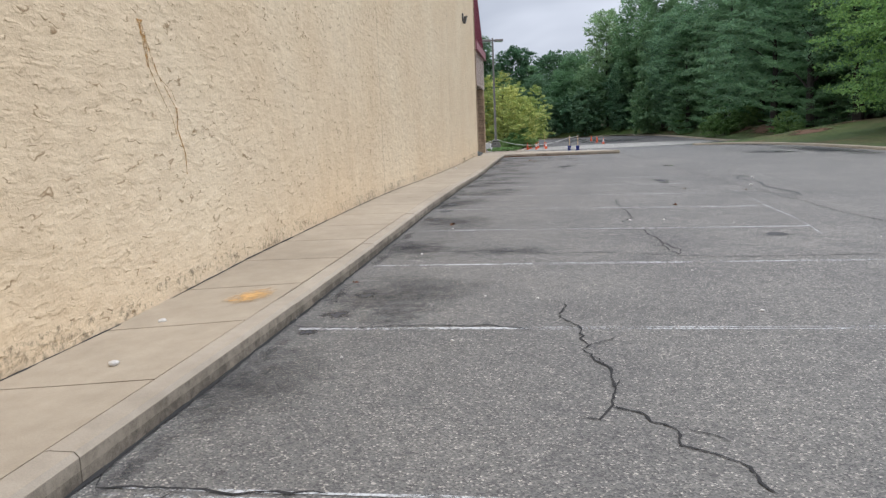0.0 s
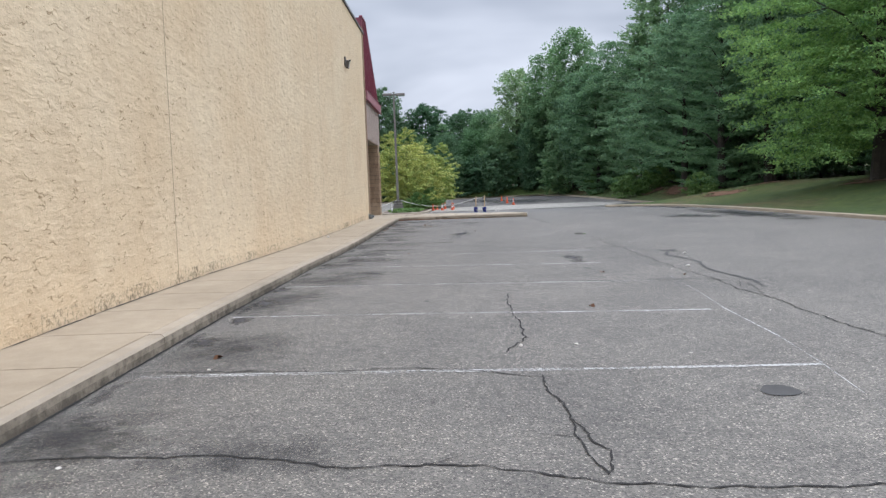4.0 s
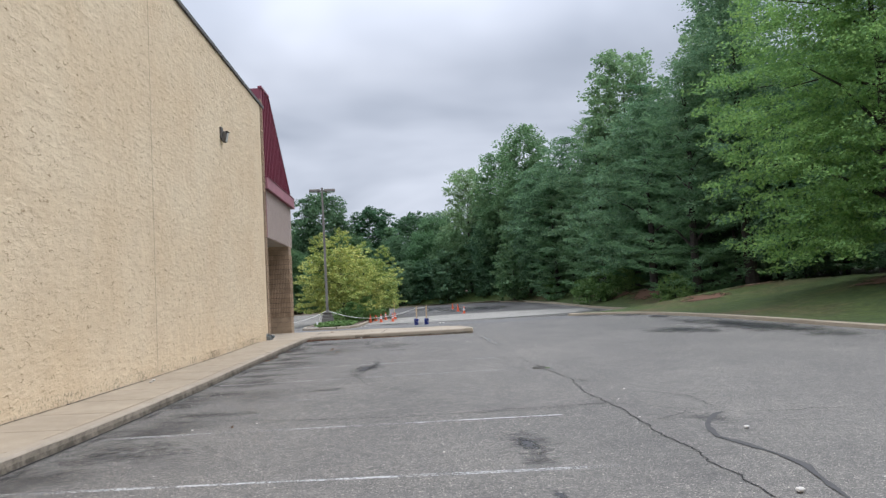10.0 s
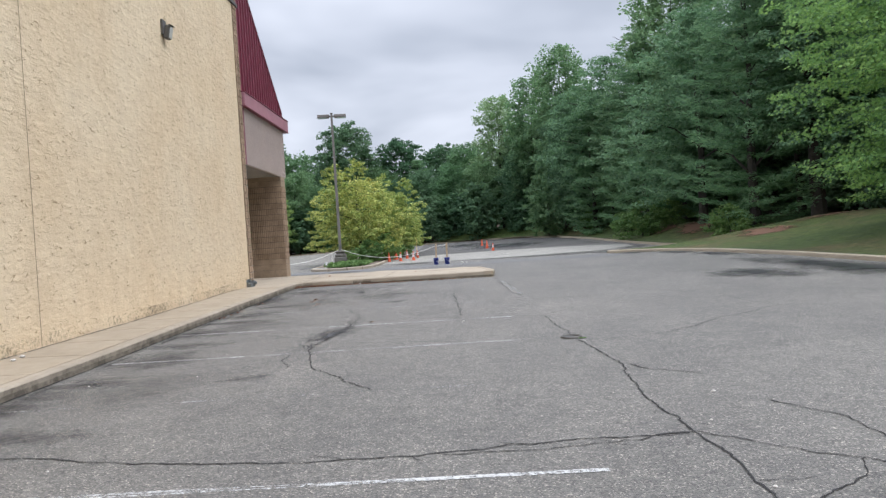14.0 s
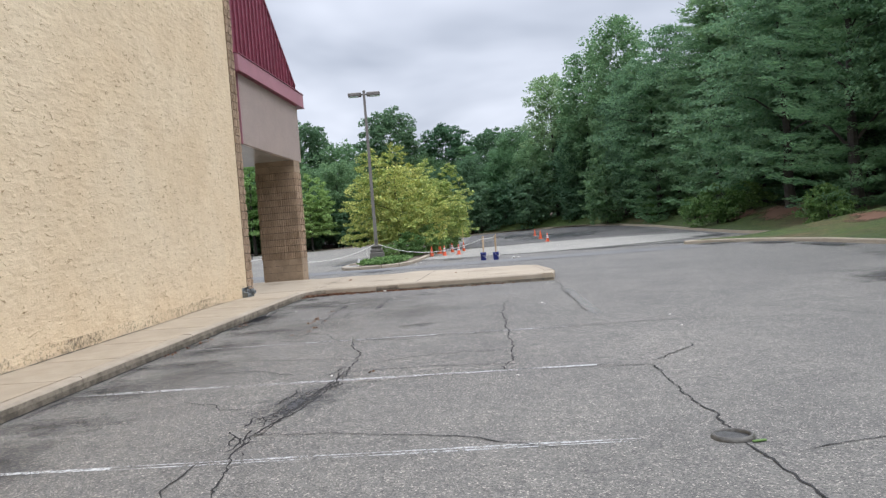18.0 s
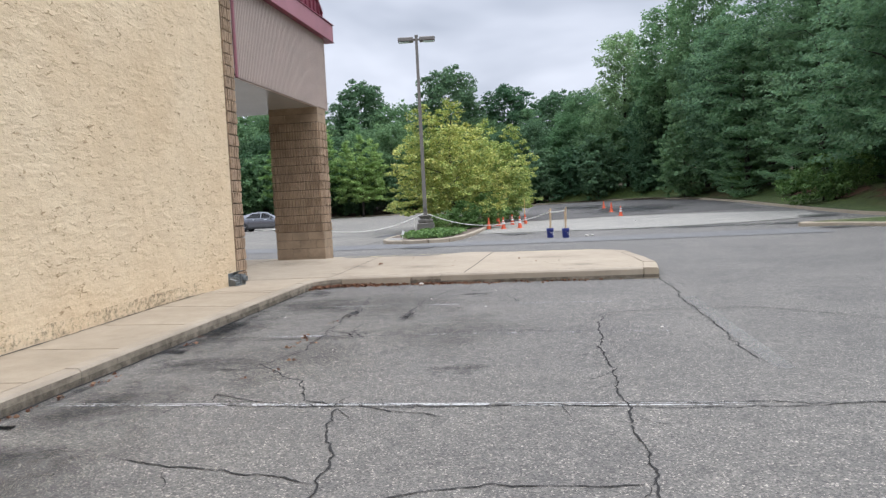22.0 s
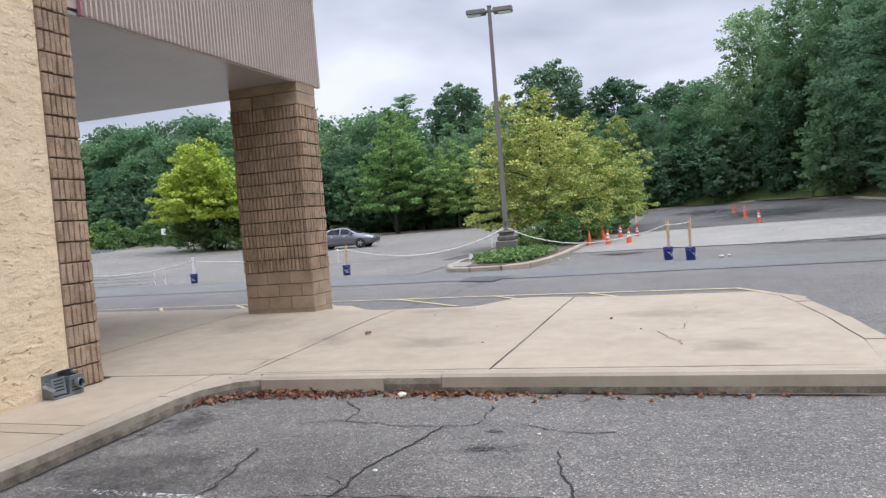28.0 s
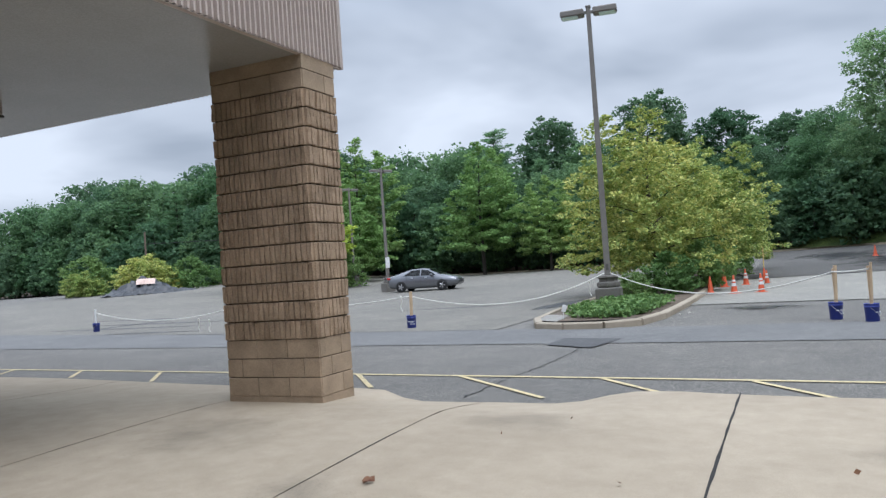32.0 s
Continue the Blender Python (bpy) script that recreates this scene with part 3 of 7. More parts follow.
def kerb_run(name, pts, label, height=0.15, width=0.15, mat=KERB_CONCRETE, base=gz):
    """A cast kerb along points, in stones of about three metres, each a child of the run."""
    root = put(name, mesh_of(name, *ribbon(pts, width * 0.8, 0.01, base), mat))
    tagged(root, label, "kerb", kind="structure")
    dense = []
    for a, b in zip(pts, pts[1:]):
        a, b = Vector(a), Vector(b)
        k = max(1, round((b - a).length / 3.0))
        dense += [(a.lerp(b, i / k), a.lerp(b, (i + 1) / k)) for i in range(k)]
    rng = random.Random(len(name))
    for a, b in dense:
        d = (b - a).normalized()
        nrm = Vector((-d.y, d.x))
        g = 0.004
        bm = bmesh.new()
        rings = []
        drop = rng.uniform(-0.006, 0.006)
        for p in (a + d * g, a.lerp(b, 0.5), b - d * g):
            prof = ((-0.5, -0.06), (-0.5, height - 0.03), (-0.36, height - 0.004), (0.36, height), (0.5, height - 0.003), (0.5, -0.06))
            rings.append([bm.verts.new((p.x + nrm.x * u * width, p.y + nrm.y * u * width, base(p.x, p.y) + h + drop)) for u, h in prof])
        for r0, r1 in zip(rings, rings[1:]):
            for k in range(len(r0)):
                bm.faces.new((r0[k], r1[k], r1[(k + 1) % len(r0)], r0[(k + 1) % len(r0)]))
        bm.faces.new(rings[0])
        bm.faces.new(rings[-1][::-1])
        part("kerb_stone", bm, mat, root)
    return root


kerb_run("kerb_east", EDGE[::-1], "pale cast concrete kerb along the grass bank", 0.14, 0.18, WALK_CONCRETE)
kerb_run("kerb_north", EDGE2, "pale cast concrete kerb round the lot's far edge", 0.14, 0.18, WALK_CONCRETE)


# ---- pavement along the wall and the apron before the entrance ----
def walk_z(x, y):
    """The pavement's surface: kerb height at its edges, falling a little away from the front."""
    a = gz(XK, min(y, 41.3)) + 0.15 + stepped([(3, -0.08), (6.5, -0.075), (9, -0.01), (14, 0.0), (18, 0.02), (20, 0.0), (23, 0.02), (28, 0.02), (32, 0.0), (36, 0.01), (38.5, 0.035), (41, 0.0)], y) * smooth(-1.4, -2.6, x)
    if y > 41.3:
        s = smooth(41.3, 45, y) * smooth(2.5, -1.0, x)
        a = a * (1 - s) + 1.02 * s
        a -= 0.04 * smooth(-1, 4.7, x) * smooth(41.3, 43.5, y)
        t = smooth(45.2, 47.0, y)
        a -= t * (0.06 - 0.05 * smooth(0.2, 1.0, x) + 0.10 * smooth(-2.7, -1.9, x) * smooth(0.4, -0.3, x)) * (1 if x > -3.2 else 0.9)
    return a


pave = thing("pavement", 0, 0, 0, "pale buff concrete pavement with tooled joints", "pavement", kind="structure")


def slab(x0, x1, y0, y1, nx=1, ny=1, gap=0.008, cut=None, mat=WALK_CONCRETE):
    """One cast slab with soft edges and sides; cut(x, y) moves its corners onto a curved outline."""
    bm = bmesh.new()
    grid = []
    for j in range(ny + 1):
        row = []
        for i in range(nx + 1):
            x, y = x0 + gap + (x1 - x0 - 2 * gap) * i / nx, y0 + gap + (y1 - y0 - 2 * gap) * j / ny
            if cut:
                x, y = cut(x, y)
            row.append(bm.verts.new((x, y, walk_z(x, y))))
        grid.append(row)
    for j in range(ny):
        for i in range(nx):
            bm.faces.new((grid[j][i], grid[j][i + 1], grid[j + 1][i + 1], grid[j + 1][i]))
    rim = [grid[0][i] for i in range(nx + 1)] + [grid[j][nx] for j in range(1, ny + 1)] + [grid[ny][i] for i in range(nx - 1, -1, -1)] + [grid[j][0] for j in range(ny - 1, 0, -1)]
    low = [bm.verts.new((v.co.x, v.co.y, v.co.z - 0.12)) for v in rim]
    for k in range(len(rim)):
        bm.faces.new((rim[(k + 1) % len(rim)], rim[k], low[k], low[(k + 1) % len(rim)]))
    return part("slab", bm, mat, pave)


# strip along the wall: slabs 1.4 m long, the kerb cast apart from them
y = 4.63 - 1.39 * 20
while y < 39.6:
    slab(XW - 0.05, XK - 0.17, y, min(y + 1.39, 39.6), 2, 1, gap=0.009, mat=STRIP_CONCRETE)
    y += 1.39
put("pavement_bed", mesh_of("pavement_bed", *ribbon([(-1.9, -24), (-1.9, 41.5)], 1.2, 0.04), OLD_CONCRETE), pave)


def far_edge(x):
    """The apron's northern outline, dipping in at the ramp beside the column."""
    return 46.9 - 0.15 * smooth(0.3, 1.2, x) - 0.42 * smooth(-2.6, -1.7, x) * smooth(0.4, -0.5, x) + 0.9 * smooth(-3, -11, x)


TIP_KERB = [(4.6, 41.1), (4.72, 42.5), (4.66, 44.0), (4.5, 45.4), (4.42, 46.1), (4.15, 46.6), (3.0, 46.74)]


def tip_cut(x, y):
    # the apron's front and end follow its kerb
    if y < 41.3 and x > 1.0:
        y -= 0.085 * (x - 1.0) / 3.55
    if x > 1.4:
        end = along(TIP_KERB[:6], min(max(y, 41.13), 46.59)) - 0.125
        x = 1.4 + (x - 1.4) * (end - 1.4) / (4.75 - 1.4)
    return x, min(y, far_edge(x))


slab(XW - 0.05, XK - 0.17, 39.6, 41.28, 1, 2)
slab(-3.9, XK + 0.17, 41.29, 47.2, 8, 14, cut=tip_cut)
corner = [(XK - 0.175, 39.9), (XK - 0.16, 40.7), (XK - 0.02, 41.05), (XK + 0.1, 41.2), (XK + 0.3, 41.29), (XK + 0.3, 41.3), (XK - 0.175, 41.3)]
put("corner_fill", mesh_of("corner_fill", [(x, y, walk_z(x, y) - d) for d in (0.004, 0.1) for x, y in corner], [tuple(range(7)), *[(k, k + 7, (k + 1) % 7 + 7, (k + 1) % 7) for k in range(7)]], WALK_CONCRETE), pave)
for x0, x1 in ((-14.2, -10.75), (-10.75, -7.3), (-7.3, -3.9)):
    slab(x0, x1, 41.12, 48.2, 6, 14, cut=tip_cut)
slab(XK + 0.17, 1.4, 41.28, 47.2, 10, 14, cut=tip_cut)
slab(1.4, 4.758, 41.28, 47.2, 10, 14, cut=tip_cut)

WALK_KERB = [(XK - 0.084, -24), (XK - 0.084, 40.45), (XK - 0.04, 40.82), (XK + 0.14, 41.12), (XK + 0.4, 41.25), (1.0, 41.26), (4.47, 41.185)]
kerb_run("kerb_wall", WALK_KERB, "buff concrete kerb along the pavement, dirty at its foot", 0.153, 0.17, KERB_CONCRETE, lambda x, y: walk_z(x, y) - 0.15)
kerb_run("kerb_tip", TIP_KERB, "worn concrete kerb round the apron's end", 0.15, 0.24, WALK_CONCRETE, lambda x, y: walk_z(x, y) - 0.148)

# ---- walls ----
TOP = 9.42
wall_bm = boxed(XW - 0.3, XW, -26, 40.66, 0.0, TOP)
wall_east = part("wall_east", wall_bm, STUCCO, None)
tagged(wall_east, "cream stucco side wall with torn trowelled relief", "wall", kind="structure")
part("coping", boxed(XW - 0.34, XW + 0.05, -26, 41.2, TOP, TOP + 0.12, 0.01), BRONZE, wall_east, "thin pale metal coping")
front_wall = part("wall_north", boxed(-34, XW - 0.32, 40.75, 41.05, 0.3, TOP), SMOOTH_BLOCK, None)
tagged(front_wall, "tan block front wall below the canopy", "wall", kind="structure")
tagged(part("wall_west", boxed(-34.3, -34.02, -26, 41.05, 0.0, TOP), STUCCO, None), "cream stucco wall", "wall", kind="structure")
tagged(part("wall_south", boxed(-34, XW - 0.32, -26.3, -26.02, -0.6, TOP), STUCCO, None), "cream stucco wall", "wall", kind="structure")
tagged(part("roof", boxed(-33.95, XW - 0.35, -25.95, 40.7, TOP - 0.4, TOP - 0.2), OLD_CONCRETE, None), "flat grey roof behind the parapet", "roof", kind="structure")

# ---- split-face block: one block mesh per length, shared ----
COURSE = 0.2032
_blocks = {}


def split_block(length, ribs, seed):
    """A vertical-scored split-face block: length along x, face towards -y at y = 0, ribs of uneven rough faces."""
    key = (round(length, 3), ribs, seed)
    if key in _blocks:
        return _blocks[key]
    rng = random.Random(seed)
    bm = bmesh.new()
    h = COURSE - 0.014
    levels = ((0.0, 0.0), (0.007, 1.0), (h * 0.35, 1.0), (h * 0.7, 1.0), (h - 0.007, 1.0), (h, 0.0))
    xs_, kinds_ = [], []
    for k in range(ribs):
        a, b = -length / 2 + length * k / ribs, -length / 2 + length * (k + 1) / ribs
        xs_ += [a + 0.004, a + 0.009, (a + b) / 2, b - 0.009, b - 0.004]
        kinds_ += [0, 1, 1, 1, 0]
    depth_ = [rng.uniform(0.014, 0.03) for _ in range(ribs)]
    rows_ = []
    for z, full in levels:
        row = []
        for i, (x, kd) in enumerate(zip(xs_, kinds_)):
            d = depth_[i // 5] + rng.uniform(-0.007, 0.007) if kd else -0.011
            d = d if full or d < 0 else d * 0.45
            row.append(bm.verts.new((x, -d, z)))
        rows_.append(row)
    for lo, hi in zip(rows_, rows_[1:]):
        for i in range(len(lo) - 1):
            bm.faces.new((lo[i], lo[i + 1], hi[i + 1], hi[i]))
    me = bpy.data.meshes.new("split_block")
    bm.normal_update()
    bm.to_mesh(me)
    bm.free()
    me.materials.append(SPLIT_BLOCK)
    _blocks[key] = me
    return me


def smooth_block(length):
    key = ("smooth", round(length, 3))
    if key not in _blocks:
        bm = boxed(-length / 2 + 0.004, length / 2 - 0.004, -0.008, 0.012, 0.0, COURSE - 0.009, 0.004)
        me = bpy.data.meshes.new("block")
        bm.to_mesh(me)
        bm.free()
        me.materials.append(SMOOTH_BLOCK)
        _blocks[key] = me
    return _blocks[key]


def course_lengths(total, row):
    """Stretchers of 0.406 m with half blocks where rows are offset."""
    full = 0.406
    out_, left = [], total
    if row % 2:
        out_.append(full / 2)
        left -= full / 2
    while left > full + 0.02:
        out_.append(full)
        left -= full
    if left > 0.02:
        out_.append(left)
    return out_


def faced(parent, x0, y0, turn, width, z0, rows, kinds, ribs_per=10):
    """Lays courses of blocks on one face: start corner, direction (degrees) and width."""
    rng = random.Random(int(width * 100 + turn))
    for r in range(rows):
        at = 0.0
        for n_, length in enumerate(course_lengths(width, r)):
            kind_ = kinds(r)
            c = at + length / 2
            px, py = x0 + c * math.cos(radians(turn)), y0 + c * math.sin(radians(turn))
            me = smooth_block(length) if kind_ == "smooth" else split_block(length, max(2, round(length / 0.0677)), rng.randrange(3))
            put("block", me, parent, "", pose(px, py, z0 + r * COURSE, 0, 0, turn))
            at += length


def column(x, y, z, wide, deep, label):
    """A square masonry pier: three smooth courses, thirteen scored ones, a smooth cap."""
    root = thing("column", x, y, z, label, "column", "canopy columns")
    part("core", boxed(0.012, wide - 0.012, 0.012, deep - 0.012, 0.0, 3.68), MORTAR, root)
    part("footing", boxed(-0.004, wide + 0.004, -0.004, deep + 0.004, -0.15, 0.068, 0.004), SMOOTH_BLOCK, root, "tan block footing")
    kinds = lambda r: "smooth" if r < 3 or r > 15 else "split"
    for (cx, cy, turn, width) in ((0, 0, 0, wide), (wide, 0, 90, deep), (wide, deep, 180, wide), (0, deep, 270, deep)):
        faced(root, cx, cy, turn, width, 0.07, 17, kinds)
    part("cap", boxed(-0.006, wide + 0.006, -0.006, deep + 0.006, 0.072 + 17 * COURSE, 3.68), SMOOTH_BLOCK, root)
    return root


column(-3.82, 45.77, 1.0, 1.22, 0.61, "tan split-face block column on smooth courses, holding the canopy")
column(-10.9, 45.77, 1.0, 1.22, 0.61, "tan split-face block column in the canopy's shade")

# pilaster of the same block at the wall's end
pil = thing("pilaster", 0, 0, 0, "tan scored block pilaster ending the stucco wall", "pilaster")
part("core", boxed(XW - 0.3, XW - 0.002, 40.662, 41.06, 0.7, TOP), MORTAR, pil)
faced(pil, XW, 40.665, 90, 0.406, 0.96, 43, lambda r: "split")
faced(pil, XW, 41.062, 180, 0.406, 0.96, 18, lambda r: "split")

# ---- canopy ----
canopy = thing("canopy", 0, 0, 0, "entrance canopy with ribbed grey fascia and red metal roof", "canopy")
CX, CY, SOF, FAS = -2.61, 46.56, 4.68, 6.42


def ribbed(length, height, pitch, depth):
    """A sheet of rounded ribs along x, standing on z = 0, facing -y."""
    bm = bmesh.new()
    k = round(length / pitch)
    prof = ((0.0, 0.0), (0.26, 0.0), (0.34, -depth), (0.66, -depth), (0.74, 0.0))
    pts = [((i + u) * length / k, v) for i in range(k) for u, v in prof] + [(length, 0.0)]
    lo, hi = [bm.verts.new((x, y, 0)) for x, y in pts], [bm.verts.new((x, y, height)) for x, y in pts]
    for i in range(len(pts) - 1):
        bm.faces.new((lo[i], lo[i + 1], hi[i + 1], hi[i]))
    return bm


# side fascia in three sheets, front fascia going on out of sight
for a, b in ((41.3, 43.1), (43.1, 44.9), (44.9, CY)):
    part("fascia_sheet", ribbed(b - a - 0.003, FAS - SOF, 0.0762, 0.038), RIB_PAINT, canopy, "warm grey ribbed metal sheet", pose(CX, a, SOF, 0, 0, 90))
for i in range(6):
    part("fascia_sheet", ribbed(1.8 - 0.003, FAS - SOF, 0.0762, 0.038), RIB_PAINT, canopy, "warm grey ribbed metal sheet", pose(CX - 1.8 * i, CY, SOF, 0, 0, 180))
part("corner_trim", boxed(CX - 0.03, CX + 0.028, CY - 0.028, CY + 0.03, SOF - 0.01, FAS, 0.004), RIB_PAINT, canopy)
part("end_trim", boxed(CX - 0.02, CX + 0.03, 41.27, 41.298, SOF - 0.01, FAS, 0.004), TRIM_MAUVE, canopy, "thin mauve edge strip")
part("drip_edge", boxed(CX - 0.04, CX + 0.012, 41.3, CY + 0.012, SOF - 0.012, SOF - 0.006, 0.002), RIB_PAINT, canopy)
part("backing", boxed(-34, CX - 0.03, 41.1, CY - 0.04, SOF + 0.06, FAS + 0.3), RIB_PAINT, canopy)
sof = thing("soffit", 0, 0, 0, "glossy pale grey metal soffit under the canopy", "soffit")
for i in range(8):
    part("soffit_panel", boxed(CX - 0.04 - 1.83 * (i + 1) + 0.001, CX - 0.04 - 1.83 * i, 41.1, CY - 0.03, SOF - 0.006, SOF + 0.03), SOFFIT_PAINT, sof)
# trim band, sticking out over the fascia
part("trim_band", boxed(CX - 0.1, CX + 0.14, 41.1, 47.05, 6.44, 6.86, 0.012), TRIM_MAUVE, canopy, "mauve red trim band")
part("trim_band", boxed(-34, CX - 0.104, 46.62, 47.05, 6.44, 6.86, 0.012), TRIM_MAUVE, canopy, "mauve red trim band")
part("trim_lip", boxed(CX - 0.1, CX + 0.16, 41.1, 47.07, 6.425, 6.438), RED_METAL, canopy, "dark red shadow lip")
part("trim_lip", boxed(CX - 0.1, CX + 0.16, 41.1, 47.07, 6.862, 6.885), RED_METAL, canopy, "dark red shadow lip")

# mansard: a flat end of standing-seam sheet with a raking edge, and the slope behind it
APEX, FOOT, RZ0, RZ1 = 42.45, 46.55, 6.885, 10.2


def rake(y):
    return RZ1 if y <= APEX else RZ1 + (RZ0 + 0.2 - RZ1) * (y - APEX) / (FOOT - APEX)


y = 41.12
while y < FOOT - 0.05:
    y2 = min(y + 0.305, FOOT)
    bm = bmesh.new()
    quad = [(y + 0.002, RZ0), (y2 - 0.002, RZ0), (y2 - 0.002, rake(y2)), (y + 0.002, rake(y))]
    fr = [bm.verts.new((CX + 0.0, a, z)) for a, z in quad]
    bk = [bm.verts.new((CX - 0.02, a, z)) for a, z in quad]
    bm.faces.new(fr)
    bm.faces.new(bk[::-1])
    for k in range(4):
        bm.faces.new((fr[(k + 1) % 4], fr[k], bk[k], bk[(k + 1) % 4]))
    pan = part("roof_pan", bm, RED_METAL, canopy)
    part("seam", boxed(CX + 0.001, CX + 0.045, y2 - 0.014, y2 + 0.014, RZ0, rake(y2), 0.004), RED_METAL, pan)
    y = y2
part("rake_trim", tube([(CX + 0.01, APEX, RZ1 + 0.02), (CX + 0.01, FOOT + 0.05, RZ0 + 0.2)], 0.05, 4), RED_METAL, canopy, "red edge flashing")
part("ridge_trim", boxed(CX - 0.1, CX + 0.05, 41.1, APEX + 0.05, RZ1, RZ1 + 0.09, 0.01), RED_METAL, canopy)
bm = bmesh.new()
vs = [bm.verts.new(p) for p in ((CX - 0.03, FOOT, RZ0 + 0.18), (CX - 0.03, APEX, RZ1), (-34, APEX, RZ1), (-34, FOOT, RZ0 + 0.18), (-34, 41.12, RZ1), (CX - 0.03, 41.12, RZ1), (-34, 41.12, RZ0), (CX - 0.03, 41.12, RZ0))]
bm.faces.new([vs[i] for i in (0, 1, 2, 3)])
bm.faces.new([vs[i] for i in (1, 5, 4, 2)])
bm.faces.new([vs[i] for i in (5, 7, 6, 4)])
part("roof_slope", bm, RED_METAL, canopy)

# ---- trees ----
def leaf_cards(rng, centres, per, spread, size, flat=0.5, shape="leaf", lay=0.0, outward=None):
    """Arrays of small bent leaves (or needles) scattered round clump centres; lay turns their faces to the sky,
    outward points them the way their bough grows."""
    c = np.repeat(np.asarray(centres, float), per, axis=0)
    k = len(c)
    off = rng.normal(size=(k, 3))
    off /= np.linalg.norm(off, axis=1)[:, None] + 1e-9
    off *= (rng.random((k, 1)) ** 0.4) * np.asarray(spread) * np.array([1, 1, flat])
    p = c + off
    d = rng.normal(size=(k, 3))
    d[:, 2] = d[:, 2] * 0.45 - 0.25
    if outward is not None:
        d = d * 0.55 + np.repeat(np.asarray(outward, float), per, axis=0)
    d /= np.linalg.norm(d, axis=1)[:, None]
    face = rng.normal(size=(k, 3)) * (1 - lay)
    face[:, 2] += lay
    s = np.cross(d, face)
    s /= np.linalg.norm(s, axis=1)[:, None] + 1e-9
    ln = size * rng.uniform(0.6, 1.4, (k, 1))
    wd = ln * (0.40 if shape == "leaf" else 0.085)
    up_ = np.cross(s, d) * ln * 0.12
    a, b_, c_, e = p - d * ln * 0.5, p + s * wd - up_, p + d * ln * 0.5, p - s * wd - up_
    v = np.stack([a, b_, c_, e], 1).reshape(-1, 3)
    return v


def cards_mesh(name, v, material_):
    k = len(v) // 4
    me = bpy.data.meshes.new(name)
    me.vertices.add(len(v))
    me.vertices.foreach_set("co", v.astype(np.float32).ravel())
    me.loops.add(4 * k)
    me.loops.foreach_set("vertex_index", np.arange(4 * k, dtype=np.int32))
    me.polygons.add(k)
    me.polygons.foreach_set("loop_start", np.arange(0, 4 * k, 4, dtype=np.int32))
    me.update(calc_edges=True)
    me.materials.append(material_)
    return me


def trunk_bm(rng, height, radius, limbs, spread, clear_=0.25, lean=0.0):
    """A tapered trunk with limbs; returns the mesh and the limb ends."""
    bm = bmesh.new()
    ends = []

    def bar(points, r0, r1, sides):
        t = tube(points, r0, sides, r1)
        tmp = bpy.data.meshes.new("tmp")
        t.to_mesh(tmp)
        t.free()
        bm.from_mesh(tmp)
        bpy.data.meshes.remove(tmp)

    top = (lean * height * 0.2, 0, height * 0.93)
    spine = [Vector((0, 0, -0.25)), Vector((0, 0, 0.15))] + [Vector((lean * height * 0.2 * s + rng.uniform(-0.1, 0.1), rng.uniform(-0.1, 0.1), height * 0.93 * s)) for s in (0.2, 0.4, 0.6, 0.8, 1.0)]
    bar(spine[:2], radius * 1.5, radius * 1.05, 8)
    bar(spine[1:], radius * 1.05, radius * 0.12, 8)
    for k in range(limbs):
        s = clear_ + (0.92 - clear_) * (k + rng.random()) / limbs
        a = k * 2.4 + rng.uniform(-0.4, 0.4)
        root_ = Vector((lean * height * 0.2 * s, 0, height * 0.93 * s))
        reach = spread * (1.05 - 0.6 * abs(s - 0.4)) * rng.uniform(0.7, 1.0)
        tip = root_ + Vector((math.cos(a) * reach, math.sin(a) * reach, height * rng.uniform(0.02, 0.16)))
        mid = root_.lerp(tip, 0.5) + Vector((0, 0, height * 0.03))
        bar([root_, mid, tip], radius * 0.38 * (1.1 - s), radius * 0.05, 5)
        ends += [mid, tip]
    return bm, ends


